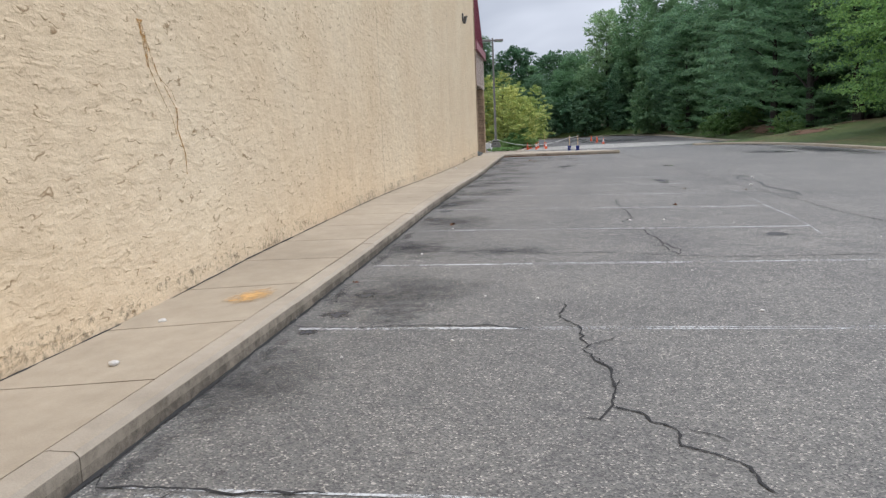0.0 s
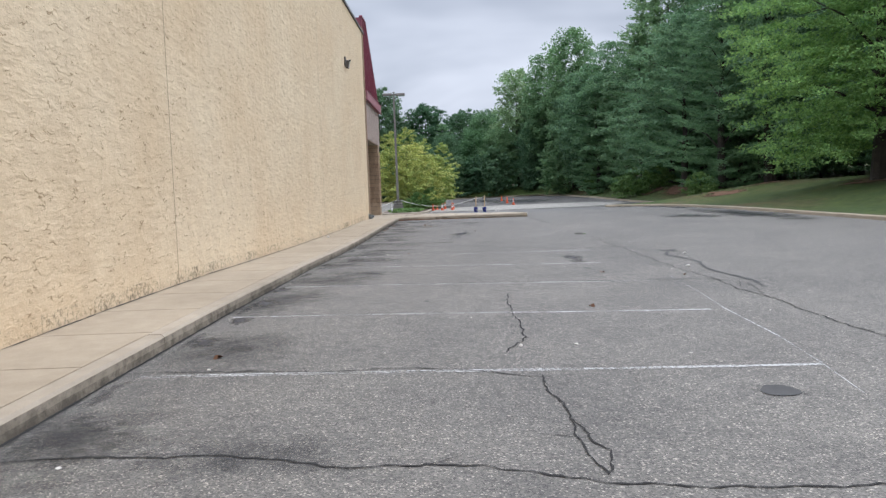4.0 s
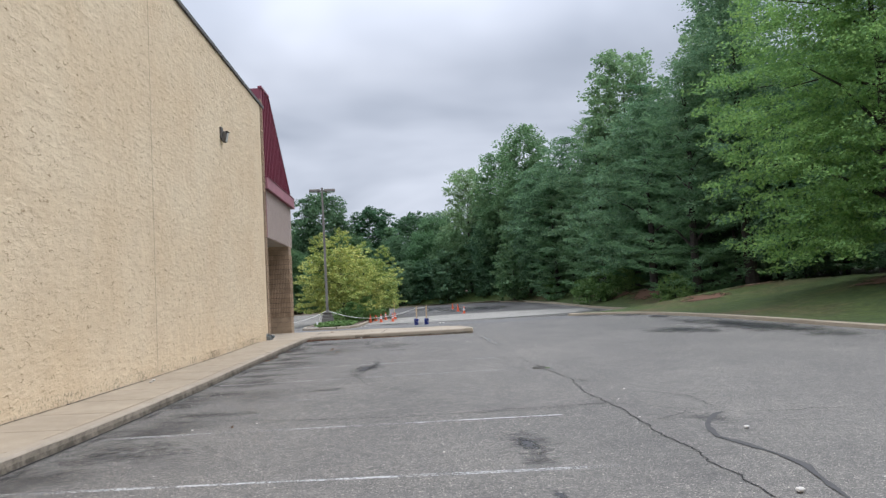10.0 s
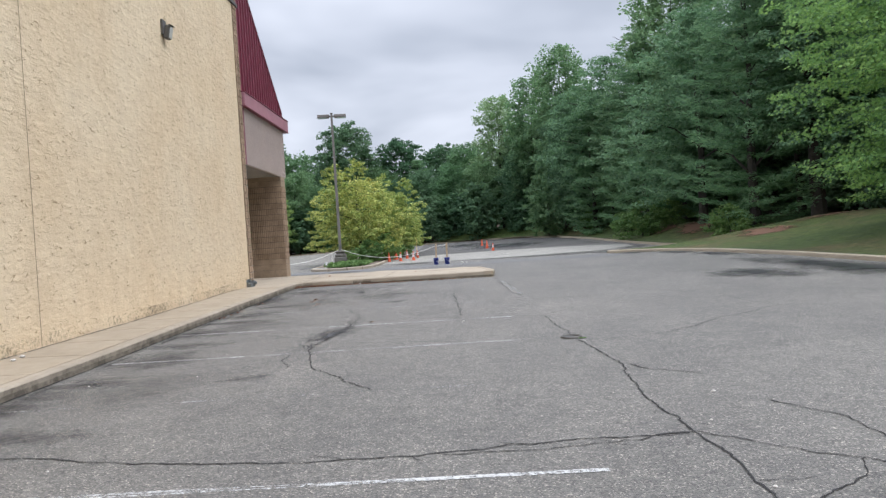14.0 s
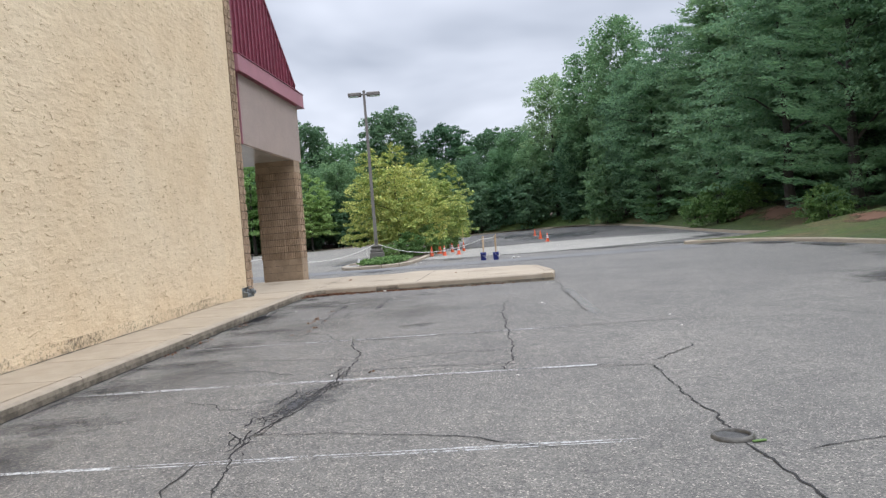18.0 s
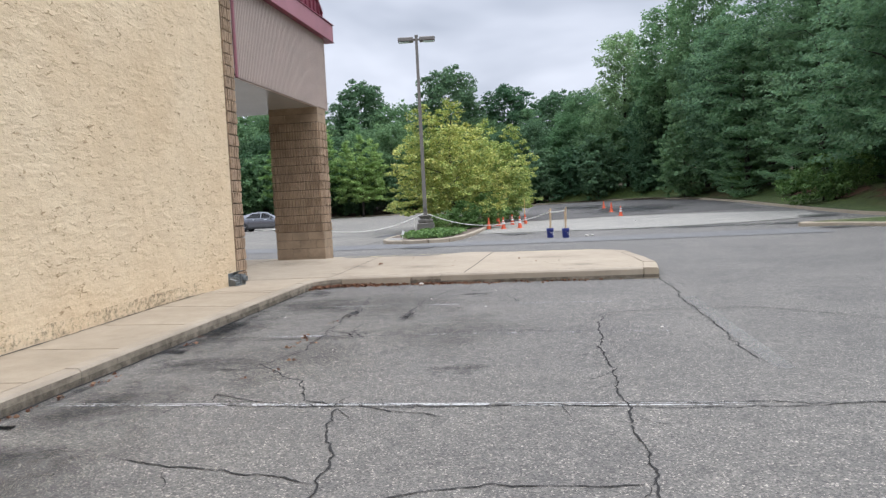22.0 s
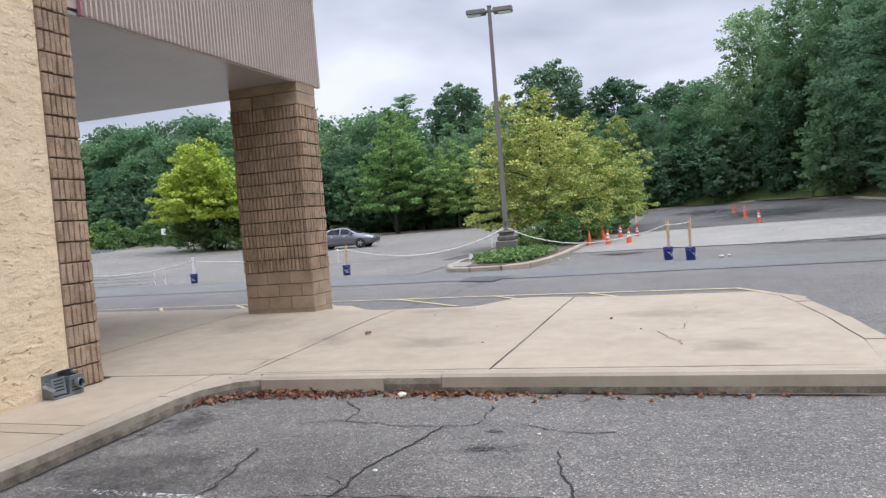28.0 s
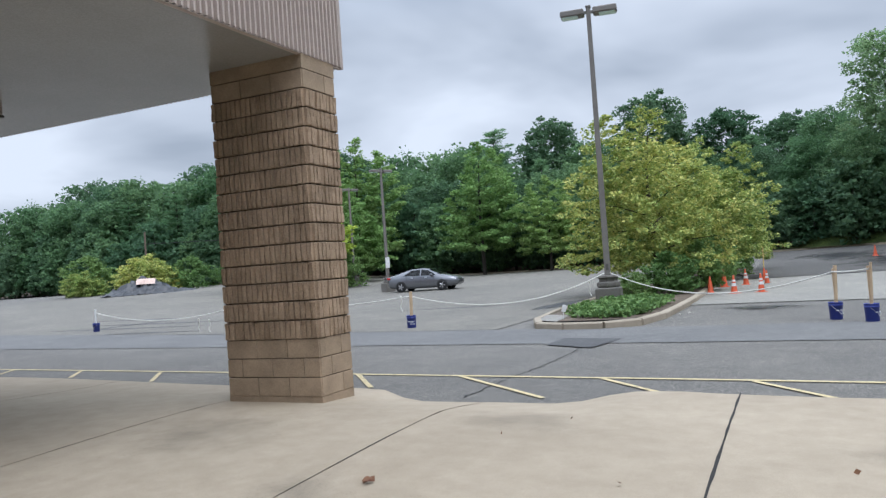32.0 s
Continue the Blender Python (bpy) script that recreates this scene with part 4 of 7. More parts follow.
def crown_centres(rng, height, spread, base, count, form):
    """Clump centres over the billows of a crown: many uneven lobes in an egg-shaped mass, thick on top, thin below."""
    lobes = []
    n_ = {"tall": 46, "vase": 30}[form]
    for k in range(n_):
        s = (k + rng.random()) / n_
        a = k * 2.39996 + rng.uniform(-0.5, 0.5)
        if form == "tall":
            r = math.sqrt(max(0.0, 1 - ((s - 0.42) / 0.62) ** 2))
            size = spread * rng.uniform(0.24, 0.42) * (1.05 - 0.3 * s)
            out_ = max(0.0, spread * r - size * 0.6) * rng.uniform(0.55, 1.0)
        else:
            r = math.sqrt(max(0.0, 1 - ((s - 0.28) / 0.76) ** 2)) * (1.08 - 0.35 * s)
            size = spread * rng.uniform(0.12, 0.3) * (1.15 - 0.45 * s)
            out_ = max(0.0, spread * r - size * 0.5) * rng.uniform(0.35, 1.08)
        lobes.append((math.cos(a) * out_, math.sin(a) * out_, base + size * 0.5 + (height - base - size * 1.2) * s, size, size * {"tall": 0.85, "vase": 1.35}[form]))
    total = sum(q[3] ** 2 for q in lobes)
    out_ = []
    for x, y, z, r, rz in lobes:
        for _ in range(max(4, round(count * r * r / total))):
            u, v = rng.uniform(-0.7, 1.0), rng.uniform(0, 2 * math.pi)
            w_ = math.sqrt(max(0.0, 1 - u * u))
            q = rng.uniform(0.45, 1.2) if form == "vase" else rng.uniform(0.62, 1.1)
            out_.append((x + r * w_ * q * math.cos(v), y + r * w_ * q * math.sin(v), z + rz * u * q))
    # sparse growth through the whole crown
    for _ in range({"tall": count // 8, "vase": count // 10}[form]):
        u, v, q = rng.uniform(-0.9, 0.95), rng.uniform(0, 2 * math.pi), rng.uniform(0.35, 0.9)
        w_ = math.sqrt(1 - u * u) * q * spread
        out_.append((w_ * math.cos(v), w_ * math.sin(v), base + (height - base) * (0.46 + 0.5 * u * q)))
    return out_


def spray_centres(rng, height, spread, base, boughs, form):
    """Leafy sprays along boughs: flat fans in loose layers, the lower ones drooping, the upper ones climbing.
    Gives their centres, the way each grows and its size."""
    mid, out_, size = [], [], []
    for k in range(boughs):
        s = (k + rng.random()) / boughs
        a = k * 2.39996 + rng.uniform(-0.6, 0.6)
        if form == "spread":
            reach = spread * (math.sin(math.pi * min(1.0, 0.24 + 0.74 * s)) ** 0.7) * rng.uniform(0.72, 1.08)
            climb = -0.16 + 0.75 * s
        elif form == "lobed":
            lobe = k % 7
            b = lobe * 0.9 + 0.4
            off = 0.0 if lobe == 0 else spread * 0.56
            cx, cy, tall = math.cos(b) * off, math.sin(b) * off, (1.0, 0.84, 0.9, 0.72, 0.94, 0.78, 0.66)[lobe]
            reach = spread * 0.5 * (math.sin(math.pi * min(1.0, 0.34 + 0.64 * s)) ** 0.75) * rng.uniform(0.7, 1.1)
            climb = 0.1 + 1.3 * s
        elif form == "ovate":
            reach = spread * (math.sin(math.pi * min(1.0, 0.30 + 0.68 * s)) ** 0.8) * rng.uniform(0.62, 1.12)
            climb = 0.05 + 1.05 * s
        else:
            reach = spread * math.sqrt(max(0.02, 1 - ((s - 0.45) / 0.6) ** 2)) * rng.uniform(0.7, 1.08)
            climb = 0.0 + 0.9 * s
        if form != "lobed":
            cx, cy, tall = 0.0, 0.0, 1.0
        z0 = base + (height * tall - base) * (0.06 + 0.86 * s) - climb * reach * 0.42
        n_ = max(3, round(reach * {"ovate": 2.6, "lobed": 3.4}.get(form, 1.7)))
        for i in range(n_):
            u = (0.14 if form == "spread" else 0.30) + (0.88 if form == "spread" else 0.72) * (i + rng.random()) / n_
            w_ = rng.uniform(-0.34, 0.34) * reach * u
            r = reach * u
            z = z0 + climb * r * (1 - 0.18 * u) - 0.10 * r * u + rng.uniform(-0.12, 0.12)
            mid.append((cx + math.cos(a) * r - math.sin(a) * w_, cy + math.sin(a) * r + math.cos(a) * w_, min(height, max(base * 0.8, z))))
            out_.append((math.cos(a), math.sin(a), -0.28 + 0.4 * climb))
            size.append(rng.uniform(0.65, 1.3) * (0.75 + 0.3 * u))
    return mid, out_, size


def tree_mesh(seed, height, spread, base, form, clumps, per, leaf, clump, mat, trunk_r, lean=0.0, clear_=0.22):
    rng, prng = np.random.default_rng(seed), random.Random(seed)
    tb, ends = trunk_bm(prng, height * {"spread": 0.8, "pine": 1.0}.get(form, 0.86), trunk_r, 12 if form != "pine" else 14, spread * (0.75 if form != "pine" else 0.5), clear_ if form != "pine" else 0.1, lean)
    tm = bpy.data.meshes.new("trunk")
    tb.to_mesh(tm)
    tb.free()
    tm.materials.append(BARK)
    if form == "pine":
        v = pine_cards(rng, prng, height, spread, base, leaf, per)
    elif form in ("spread", "ovate", "column", "lobed"):
        c, grow, sizes = spray_centres(prng, height, spread, base, clumps, form)
        v = leaf_cards(rng, c, per, np.repeat(np.asarray(sizes)[:, None], per, axis=0) * clump, leaf, {"spread": 0.34, "column": 0.75}.get(form, 0.45), "leaf", {"spread": 0.55, "column": 0.2}.get(form, 0.5), grow)
    else:
        c = crown_centres(prng, height, spread, base, clumps, form)
        sizes = np.repeat(rng.uniform(0.6, 1.35, (len(c), 1)), per, axis=0) * clump
        v = leaf_cards(rng, c, per, sizes, leaf, 0.5, "leaf", 0.4)
    return tm, cards_mesh("crown", v, mat)


def pine_cards(rng, prng, height, spread, base, leaf, per):
    """Tiers of long boughs that carry soft plumes of needles, turned up at their tips, with dark gaps between the tiers."""
    centres, grow = [], []
    z = base
    turn = 0.0
    while z < height * 0.985:
        s = (z - base) / (height - base)
        reach = spread * min(1.0, 0.72 + 1.6 * s) * (1.0 - s) ** 0.7 * prng.uniform(0.85, 1.1) + 0.3
        n_ = prng.randint(5, 7)
        for b in range(n_):
            a = turn + (b + prng.uniform(-0.3, 0.3)) * 2 * math.pi / n_
            r = reach * prng.uniform(0.6, 1.15)
            k = max(3, int(r * 4.2))
            rise = prng.uniform(-0.06, 0.10)
            dz = prng.uniform(-0.25, 0.25)
            for i in range(k):
                u = (i + 0.8) / k
                w_ = prng.uniform(-1, 1) * 0.30 * r * u * (1.15 - 0.6 * u)
                centres.append((math.cos(a) * r * u - math.sin(a) * w_, math.sin(a) * r * u + math.cos(a) * w_, z + dz + rise * r * u + 0.16 * r * u ** 3 + prng.uniform(-0.07, 0.07)))
                f = a + w_ / (r * u + 0.1) * 0.9
                grow.append((math.cos(f) * 1.1, math.sin(f) * 1.1, 0.25))
        turn += 1.1
        z += height * prng.uniform(0.046, 0.066)
    return leaf_cards(rng, centres, per, 0.42 * (spread / 4.5) ** 0.5, leaf, 0.34, "needle", 0.3, grow)


def tree(name, meshes, x, y, z, label, group, turn=0.0, size=1.0):
    root = thing(name, x, y, z, label, "tree", group, turn)
    root.scale = (size, size, size)
    put("trunk", meshes[0], root)
    put("crown", meshes[1], root)
    return root


def tree_at(name, meshes, x, y, z, label, group, turn, size):
    m = tree(name, meshes, x, y, z, label, group, turn, size)
    m.matrix_basis = pose(x, y, z, 0, 0, turn) @ Matrix.Diagonal((size, size, size, 1))
    return m


OAKS = [tree_mesh(11 + i, 16.0, 6.2, 1.3, "spread", 120, 36, 0.19, 0.72, LEAF_DARK, 0.33) for i in range(2)]
NEAR_OAK = tree_mesh(15, 18.5, 6.9, 0.35, "spread", 265, 56, 0.125, 0.64, LEAF_NEAR, 0.34, 0.0, 0.16)
HIGH_OAK = tree_mesh(18, 22.0, 4.5, 3.2, "spread", 170, 50, 0.16, 0.72, LEAF_DARK, 0.42)
BIG_PINE = tree_mesh(57, 15.6, 5.2, 0.75, "pine", 0, 26, 0.27, 0.6, NEEDLES, 0.3)
TALLS = [tree_mesh(31 + i, 20.0, 6.0, 0.5, "column", 90, 30, 0.34, 1.05, (LEAF_MID, LEAF_MID, LEAF_BLUE)[i], 0.28) for i in range(3)]
FARS = [tree_mesh(131 + i, 20.0, 6.4, 0.4, "column", 70, 20, 0.48, 1.2, (LEAF_MID, LEAF_MID, LEAF_BLUE)[i], 0.28) for i in range(3)]
LOWS = [tree_mesh(141 + i, 20.0, 7.4, 0.2, "tall", 220, 13, 0.92, 1.5, (LEAF_MID, LEAF_BLUE)[i], 0.2) for i in range(2)]
DOME = tree_mesh(41, 18.0, 4.6, 7.4, "tall", 760, 22, 0.3, 0.6, LEAF_BLUE, 0.3)
PINES = [tree_mesh(51 + i, 16.0, 4.9, 0.6, "pine", 0, 24, 0.30, 0.6, NEEDLES, 0.27) for i in range(2)]
FARPINES = [tree_mesh(61 + i, 16.0, 4.8, 0.5, "pine", 0, 9, 0.62, 0.6, NEEDLES, 0.27) for i in range(2)]
WISP = tree_mesh(71, 20.0, 3.7, 4.5, "column", 105, 34, 0.25, 0.66, LEAF_HAZE, 0.25)
GOLD = tree_mesh(83, 6.6, 3.2, 0.45, "lobed", 250, 40, 0.10, 0.265, LEAF_GOLD, 0.12)
LIME = tree_mesh(91, 9.6, 4.6, 2.3, "lobed", 210, 40, 0.2, 0.5, LEAF_LIME, 0.16)
PALE = tree_mesh(95, 12.6, 4.2, 1.8, "lobed", 150, 32, 0.22, 0.5, LEAF_PALE, 0.18)
PALE_GOLD = tree_mesh(97, 9.0, 3.2, 0.8, "lobed", 150, 34, 0.2, 0.5, LEAF_PALE, 0.16)
BUSHES = [tree_mesh(101 + i, 3.2, 2.6, 0.05, "vase", 190, 26, 0.18, 0.36, SHRUB_LEAF, 0.06) for i in range(2)]
GOLD_BUSH = tree_mesh(111, 3.4, 3.0, 0.05, "lobed", 150, 40, 0.13, 0.34, LEAF_GOLD, 0.06)

OAK = "broad green oak with low spreading limbs on the grass bank"
PINE = "dense dark green pine with layered drooping boughs"
WOOD = "tall leafy tree at the edge of the wood"
rng_t = random.Random(5)
# the bank beside the lot
for kind_, x, y, s, turn in (("oak", 21.8, 42.9, 1.0, 20), ("oak", 25.5, 34, 1.05, 140), ("oak", 30.5, 40.5, 1.15, 250), ("oak", 26, 22, 1.1, 80), ("oak", 23.0, 58.7, 1.0, 0), ("pine", 28.5, 54.2, 1.2, 70),
                             ("pine", 29.5, 49.0, 1.25, 200), ("pine", 20.4, 60.6, 1.0, 30), ("oak", 19.7, 67.3, 0.92, 10), ("pine", 24.5, 68.0, 1.2, 120),
                             ("pine", 21.6, 73.0, 1.05, 260), ("pine", 18.6, 77.0, 0.95, 150), ("oak", 20.4, 80.5, 0.95, 65), ("oak", 23.5, 74.5, 1.1, 165), ("oak", 18.0, 86.0, 1.0, 15), ("pine", 20.5, 83.5, 1.15, 100)):
    pool, lab, grp = (OAKS, OAK, "bank oaks") if kind_ == "oak" else (PINES, PINE, "bank pines")
    tree_at("oak_tree" if kind_ == "oak" else "pine_tree", NEAR_OAK if (x, y) == (21.8, 42.9) else HIGH_OAK if (x, y) == (23.0, 58.7) else BIG_PINE if (x, y) == (20.4, 60.6) else pool[rng_t.randrange(2)], x, y, lz(x, y) - 0.05, lab, grp, turn, s)
tree_at("tall_tree", WISP, 21.2, 76.5, lz(21.2, 76.5), "tall thin-leaved tree with sky showing through its crown", "wood edge", 250, 1.05)
tree_at("tall_tree", WISP, 24.5, 64.0, lz(24.5, 64), "tall thin-leaved tree with sky showing through its crown", "wood edge", 10, 1.0)
tree_at("tall_tree", WISP, 15.0, 95.0, lz(15.0, 95), "tall thin-leaved tree with sky showing through its crown", "wood edge", 130, 0.95)
for x, y, s in ((18.5, 59.5, 0.6), (16.5, 70.5, 0.75), (19.0, 72.5, 0.6), (17.0, 78.0, 0.5), (16.6, 88.0, 0.7), (28.0, 62.0, 1.2), (31.0, 53.0, 1.2), (32.0, 47.5, 1.2), (31.5, 57, 1.2), (33.5, 43.0, 1.2)):
    tree_at("bush", BUSHES[rng_t.randrange(2)], x, y, lz(x, y) - 0.05, "leafy green bush below the trees", "bank bushes", rng_t.uniform(0, 360), s)
# the wood beyond the bank and behind the lot: an understorey in front, taller rows behind
for row, (back, gap, low, high) in enumerate(((1.5, 3.0, 0.24, 0.36), (4.5, 3.9, 0.42, 0.56), (9.5, 5.0, 0.56, 0.68), (16.0, 6.0, 0.64, 0.76))):
    x = -106.0 + row
    while x < 16:
        px, py = x + rng_t.uniform(-0.8, 0.8), far_kerb(x) + back + rng_t.uniform(-1.0, 1.0)
        k = 1.1 if px > 8 else (1.27 if px < -50 else (1.1 if px < -30 else (0.98 if px < -14 else 0.9)))
        s = rng_t.uniform(low, high) * k
        z = gz(px, py) + 0.1
        if rng_t.random() < 0.14 and row:
            tree_at("pine_tree", FARPINES[rng_t.randrange(2)], px, py, z, PINE, "wood edge", rng_t.uniform(0, 360), s * 1.25)
        else:
            pool = LOWS if row == 0 else (FARS if px < -16 or row == 3 else TALLS)
            tree_at("tall_tree", pool[rng_t.randrange(len(pool))], px, py, z, WOOD, "wood edge", rng_t.uniform(0, 360), s)
        x += gap * rng_t.uniform(0.85, 1.25)
for row, (back, gap, low, high) in enumerate(((9, 4.2, 0.62, 0.78), (15, 5, 0.8, 0.95), (23, 6, 0.85, 1.0))):
    y = 58.0 + 2 * row
    while y < 106:
        px = 17 + back + rng_t.uniform(-1, 1) - 3 * smooth(80, 100, y)
        tree_at("tall_tree", (TALLS if row == 0 else FARS)[rng_t.randrange(3)], px, y, lz(px, min(y, 103)) - 0.1, WOOD, "wood edge", rng_t.uniform(0, 360), rng_t.uniform(low, high))
        y += gap * rng_t.uniform(0.85, 1.2)
# taller crowns that stand above the wood
for x, y, s in ((-9.6, 115, 0.9), (-22.4, 124, 0.95), (-3.0, 117, 0.77), (2.4, 120, 0.72), (-45, 116, 0.8)):
    tree_at("round_tree", DOME, x, y, gz(x, y) + 0.1, "tall tree with a round dark crown above the wood", "wood edge", rng_t.uniform(0, 360), s)
tree_at("pine_tree", FARPINES[0], -27.5, 119, gz(-27.5, 119) + 0.1, PINE, "wood edge", 20, 1.03)
for x, y, s in ((12.5, 109, 0.66), (15.0, 103, 0.72), (18.0, 98, 0.8)):
    tree_at("tall_tree", TALLS[rng_t.randrange(3)], x, y, gz(x, y) + 0.1, WOOD, "wood edge", rng_t.uniform(0, 360), s)
tree_at("tall_tree", WISP, 9.4, 107.0, gz(9.4, 107), "tall thin-leaved tree with sky showing through its crown", "wood edge", 200, 0.86)
tree_at("tall_tree", WISP, 12.6, 101.0, gz(12.6, 101), "tall thin-leaved tree with sky showing through its crown", "wood edge", 60, 0.9)
GLD = "rounded tree with yellowing green leaves on the island"
for x, y, s, turn in ((-2.5, 66.9, 1.05, 0), (-1.5, 73.5, 0.97, 140), (-1.4, 80.0, 0.78, 60)):
    tree_at("golden_tree", GOLD, x, y, gz(x, y) + 0.1, GLD, "island trees", turn, s)
for x, y, s in ((-0.9, 66.0, 0.5), (-0.8, 69.5, 0.55), (-1.0, 76.0, 0.6), (-1.2, 84.0, 0.55), (-2.6, 62.9, 0.26), (-1.6, 63.8, 0.42)):
    tree_at("bush", BUSHES[rng_t.randrange(2)], x, y, gz(x, y) + 0.1, "leafy green shrub on the kerbed island", "island shrubs", rng_t.uniform(0, 360), s)
tree_at("lime_tree", LIME, -34.0, 89.0, gz(-34.0, 89), "bright lime green tree beside the lot", "", 40, 1.0)
tree_at("pale_tree", PALE, -24.0, 104.8, gz(-24, 104.8), "pale green tree at the wood's edge", "pale trees", 200, 1.05)
tree_at("pale_tree", PALE, -17.5, 104.5, gz(-17.5, 104.5), "pale green tree at the wood's edge", "pale trees", 100, 0.72)
tree_at("golden_tree", PALE_GOLD, -33.4, 98.4, gz(-33.4, 98.4), "tree with yellowing green leaves at the wood's edge", "", 75, 0.9)
tree_at("pale_tree", PALE, -37.5, 105.5, gz(-37.5, 105.5), "pale green tree at the wood's edge", "pale trees", 300, 1.2)
for x, y, s, m_ in ((-64, 95, 1.25, BUSHES[0]), (-60, 98, 1.0, BUSHES[1]), (-62.5, 93.5, 0.8, GOLD_BUSH), (-56.0, 95.6, 1.15, GOLD_BUSH), (-53.0, 98.0, 1.0, BUSHES[0]), (-49, 100, 0.9, BUSHES[1]), (-44, 102, 0.8, BUSHES[0]), (-36.5, 89.5, 0.95, BUSHES[1]), (-33.8, 90.0, 1.0, BUSHES[0]), (-31.2, 91.0, 0.95, BUSHES[1])):
    tree_at("bush", m_, x, y, gz(x, y) - 0.05, "rounded bush with yellowing leaves" if m_ is GOLD_BUSH else "rounded green bush by the lot", "far bushes", 30 * s, s)

# ---- paint, cracks and stains on the asphalt ----
def laid(name, data, mat, label, category, kind="structure"):
    return tagged(put(name, mesh_of(name, *data, mat)), label, category, kind=kind)


LANE_N = 22.75
line_rng = random.Random(23)
for k in range(-10, 6):
    y = LANE_N + 2.743 * k
    y -= {3: 0.11, 4: 0.07}.get(k, 0.0)
    worn = k in (1, 5)
    if worn:
        laid("stall_line", ribbon([(-0.98, y), (4.3, y)], 0.07, 0.005, rng=line_rng, jitter=0.004, step=0.25), WHITE_FAINT, "worn white stall line on the asphalt", "road marking")
        continue
    for a, b in ((-1.1, 0.7), (0.7, 2.6), (2.6, 4.52)):
        split_ = line_rng.random() < 0.55
        data = ribbon([(a, y), (b, y)], 0.062, 0.005)
        if split_:
            gap_ = line_rng.uniform(0.024, 0.034)
            up_v, up_f = ribbon([(a, y + gap_), (b, y + gap_ - 0.004)], 0.03, 0.005, rng=line_rng, jitter=0.002, step=0.3)
            lo_v, lo_f = ribbon([(a, y - gap_), (b, y - gap_ + 0.004)], 0.03, 0.005, rng=line_rng, jitter=0.002, step=0.3)
            data = (up_v + lo_v, up_f + [tuple(i + len(up_v) for i in f) for f in lo_f])
        laid("stall_line", data, WHITE_PAINT, "white stall line worn through in the middle" if split_ else "worn white stall line on the asphalt", "road marking")
laid("stall_line", ribbon([(-0.98, 38.72), (4.3, 38.64)], 0.07, 0.005), WHITE_FAINT, "worn white stall line on the asphalt", "road marking")
for pts, mat in (([(3.7, 5.0), (4.22, 8.72), (4.36, 10.6)], WHITE_FAINT), ([(4.4, 10.9), (4.54, 11.9), (4.64, 12.95), (4.69, 14.62), (4.79, 15.57), (4.85, 16.65)], WHITE_PAINT), ([(4.87, 17.1), (4.94, 17.95)], WHITE_PAINT)):
    laid("guide_line", ribbon(pts, 0.017, 0.005, rng=line_rng, jitter=0.003, step=0.3), mat, "thin stray white paint line", "road marking")
laid("yellow_line", ribbon([(-30, 51.25), (-13.1, 49.62), (0.6, 48.36), (3.9, 48.02)], 0.09, 0.012, step=1.0), YELLOW_PAINT, "yellow line along the fire lane", "road marking")
for a, b in (((-3.98, 48.74), (-3.1, 47.6)), ((-2.27, 48.58), (-0.62, 47.02)), ((-0.28, 48.38), (0.75, 47.2)), ((1.45, 48.2), (2.3, 47.1)), ((-8.2, 49.1), (-7.3, 48.0)), ((-10.4, 49.3), (-9.6, 48.4)), ((-12.6, 49.5), (-11.8, 48.5)), ((-6.1, 48.9), (-5.2, 47.9)), ((3.85, 47.98), (4.65, 46.5))):
    laid("hatch_line", ribbon([a, b], 0.07, 0.014, step=0.3), YELLOW_PAINT, "yellow hatch line beside the pavement", "road marking")

# the smoother lane, the pale strip beyond it and damp ground
def strip(name, left, right, lift, mat, label, category, cuts=6, across=8):
    verts_, faces_ = [], []
    rows_ = []
    for (a, b), (a2, b2) in zip(list(zip(left, right)), list(zip(left, right))[1:]):
        for i in range(cuts):
            rows_.append((Vector(a).lerp(Vector(a2), i / cuts), Vector(b).lerp(Vector(b2), i / cuts)))
    rows_.append((Vector(left[-1]), Vector(right[-1])))
    for p, q in rows_:
        for j in range(across + 1):
            r = p.lerp(q, j / across)
            verts_.append((r.x, r.y, gz(r.x, r.y) + lift))
    for i in range(len(rows_) - 1):
        for j in range(across):
            c = i * (across + 1) + j
            faces_.append((c, c + 1, c + across + 2, c + across + 1))
    return laid(name, (verts_, faces_), mat, label, category)


strip("road", [(-70, 57.0), (-30, 54.9), (-12, 53.2), (0, 52.2), (11.0, 51.6)], [(-70, 66.0), (-30, 60.0), (-12, 56.2), (0, 54.9), (11.0, 54.6)], 0.012, ASPHALT_LANE, "smoother blue-grey asphalt lane before the shop", "road", 16)
LOT_EDGE = [(-60, 64.5), (-48, 62.7), (-30, 60.0), (-12, 56.25), (-4.3, 55.4)]
strip("lot_paving", LOT_EDGE, [(x, far_kerb(x) - 0.5) for x, _ in LOT_EDGE], 0.014, ASPHALT_TAN, "worn tan-grey asphalt of the far lot", "asphalt", 8, 26)
strip("lot_end", [(x, 72.4) for x in (0.2, 5, 10, 14)], [(x, far_kerb(x) - 0.6) for x in (0.2, 5, 10, 14)], 0.016, ASPHALT_END, "dark damp asphalt at the lot's end", "asphalt", 4, 18)
strip("pale_strip", [(-0.68, 60.7), (2.5, 60.5), (5.0, 60.0), (8.0, 60.2), (11.0, 61.2), (14.2, 62.8)], [(-0.68, 71.8), (2.5, 71.8), (5.0, 71.9), (8.0, 71.2), (11.0, 70.0), (14.7, 67.5)], 0.02, ASPHALT_PALE, "pale concrete strip across the lot", "road")
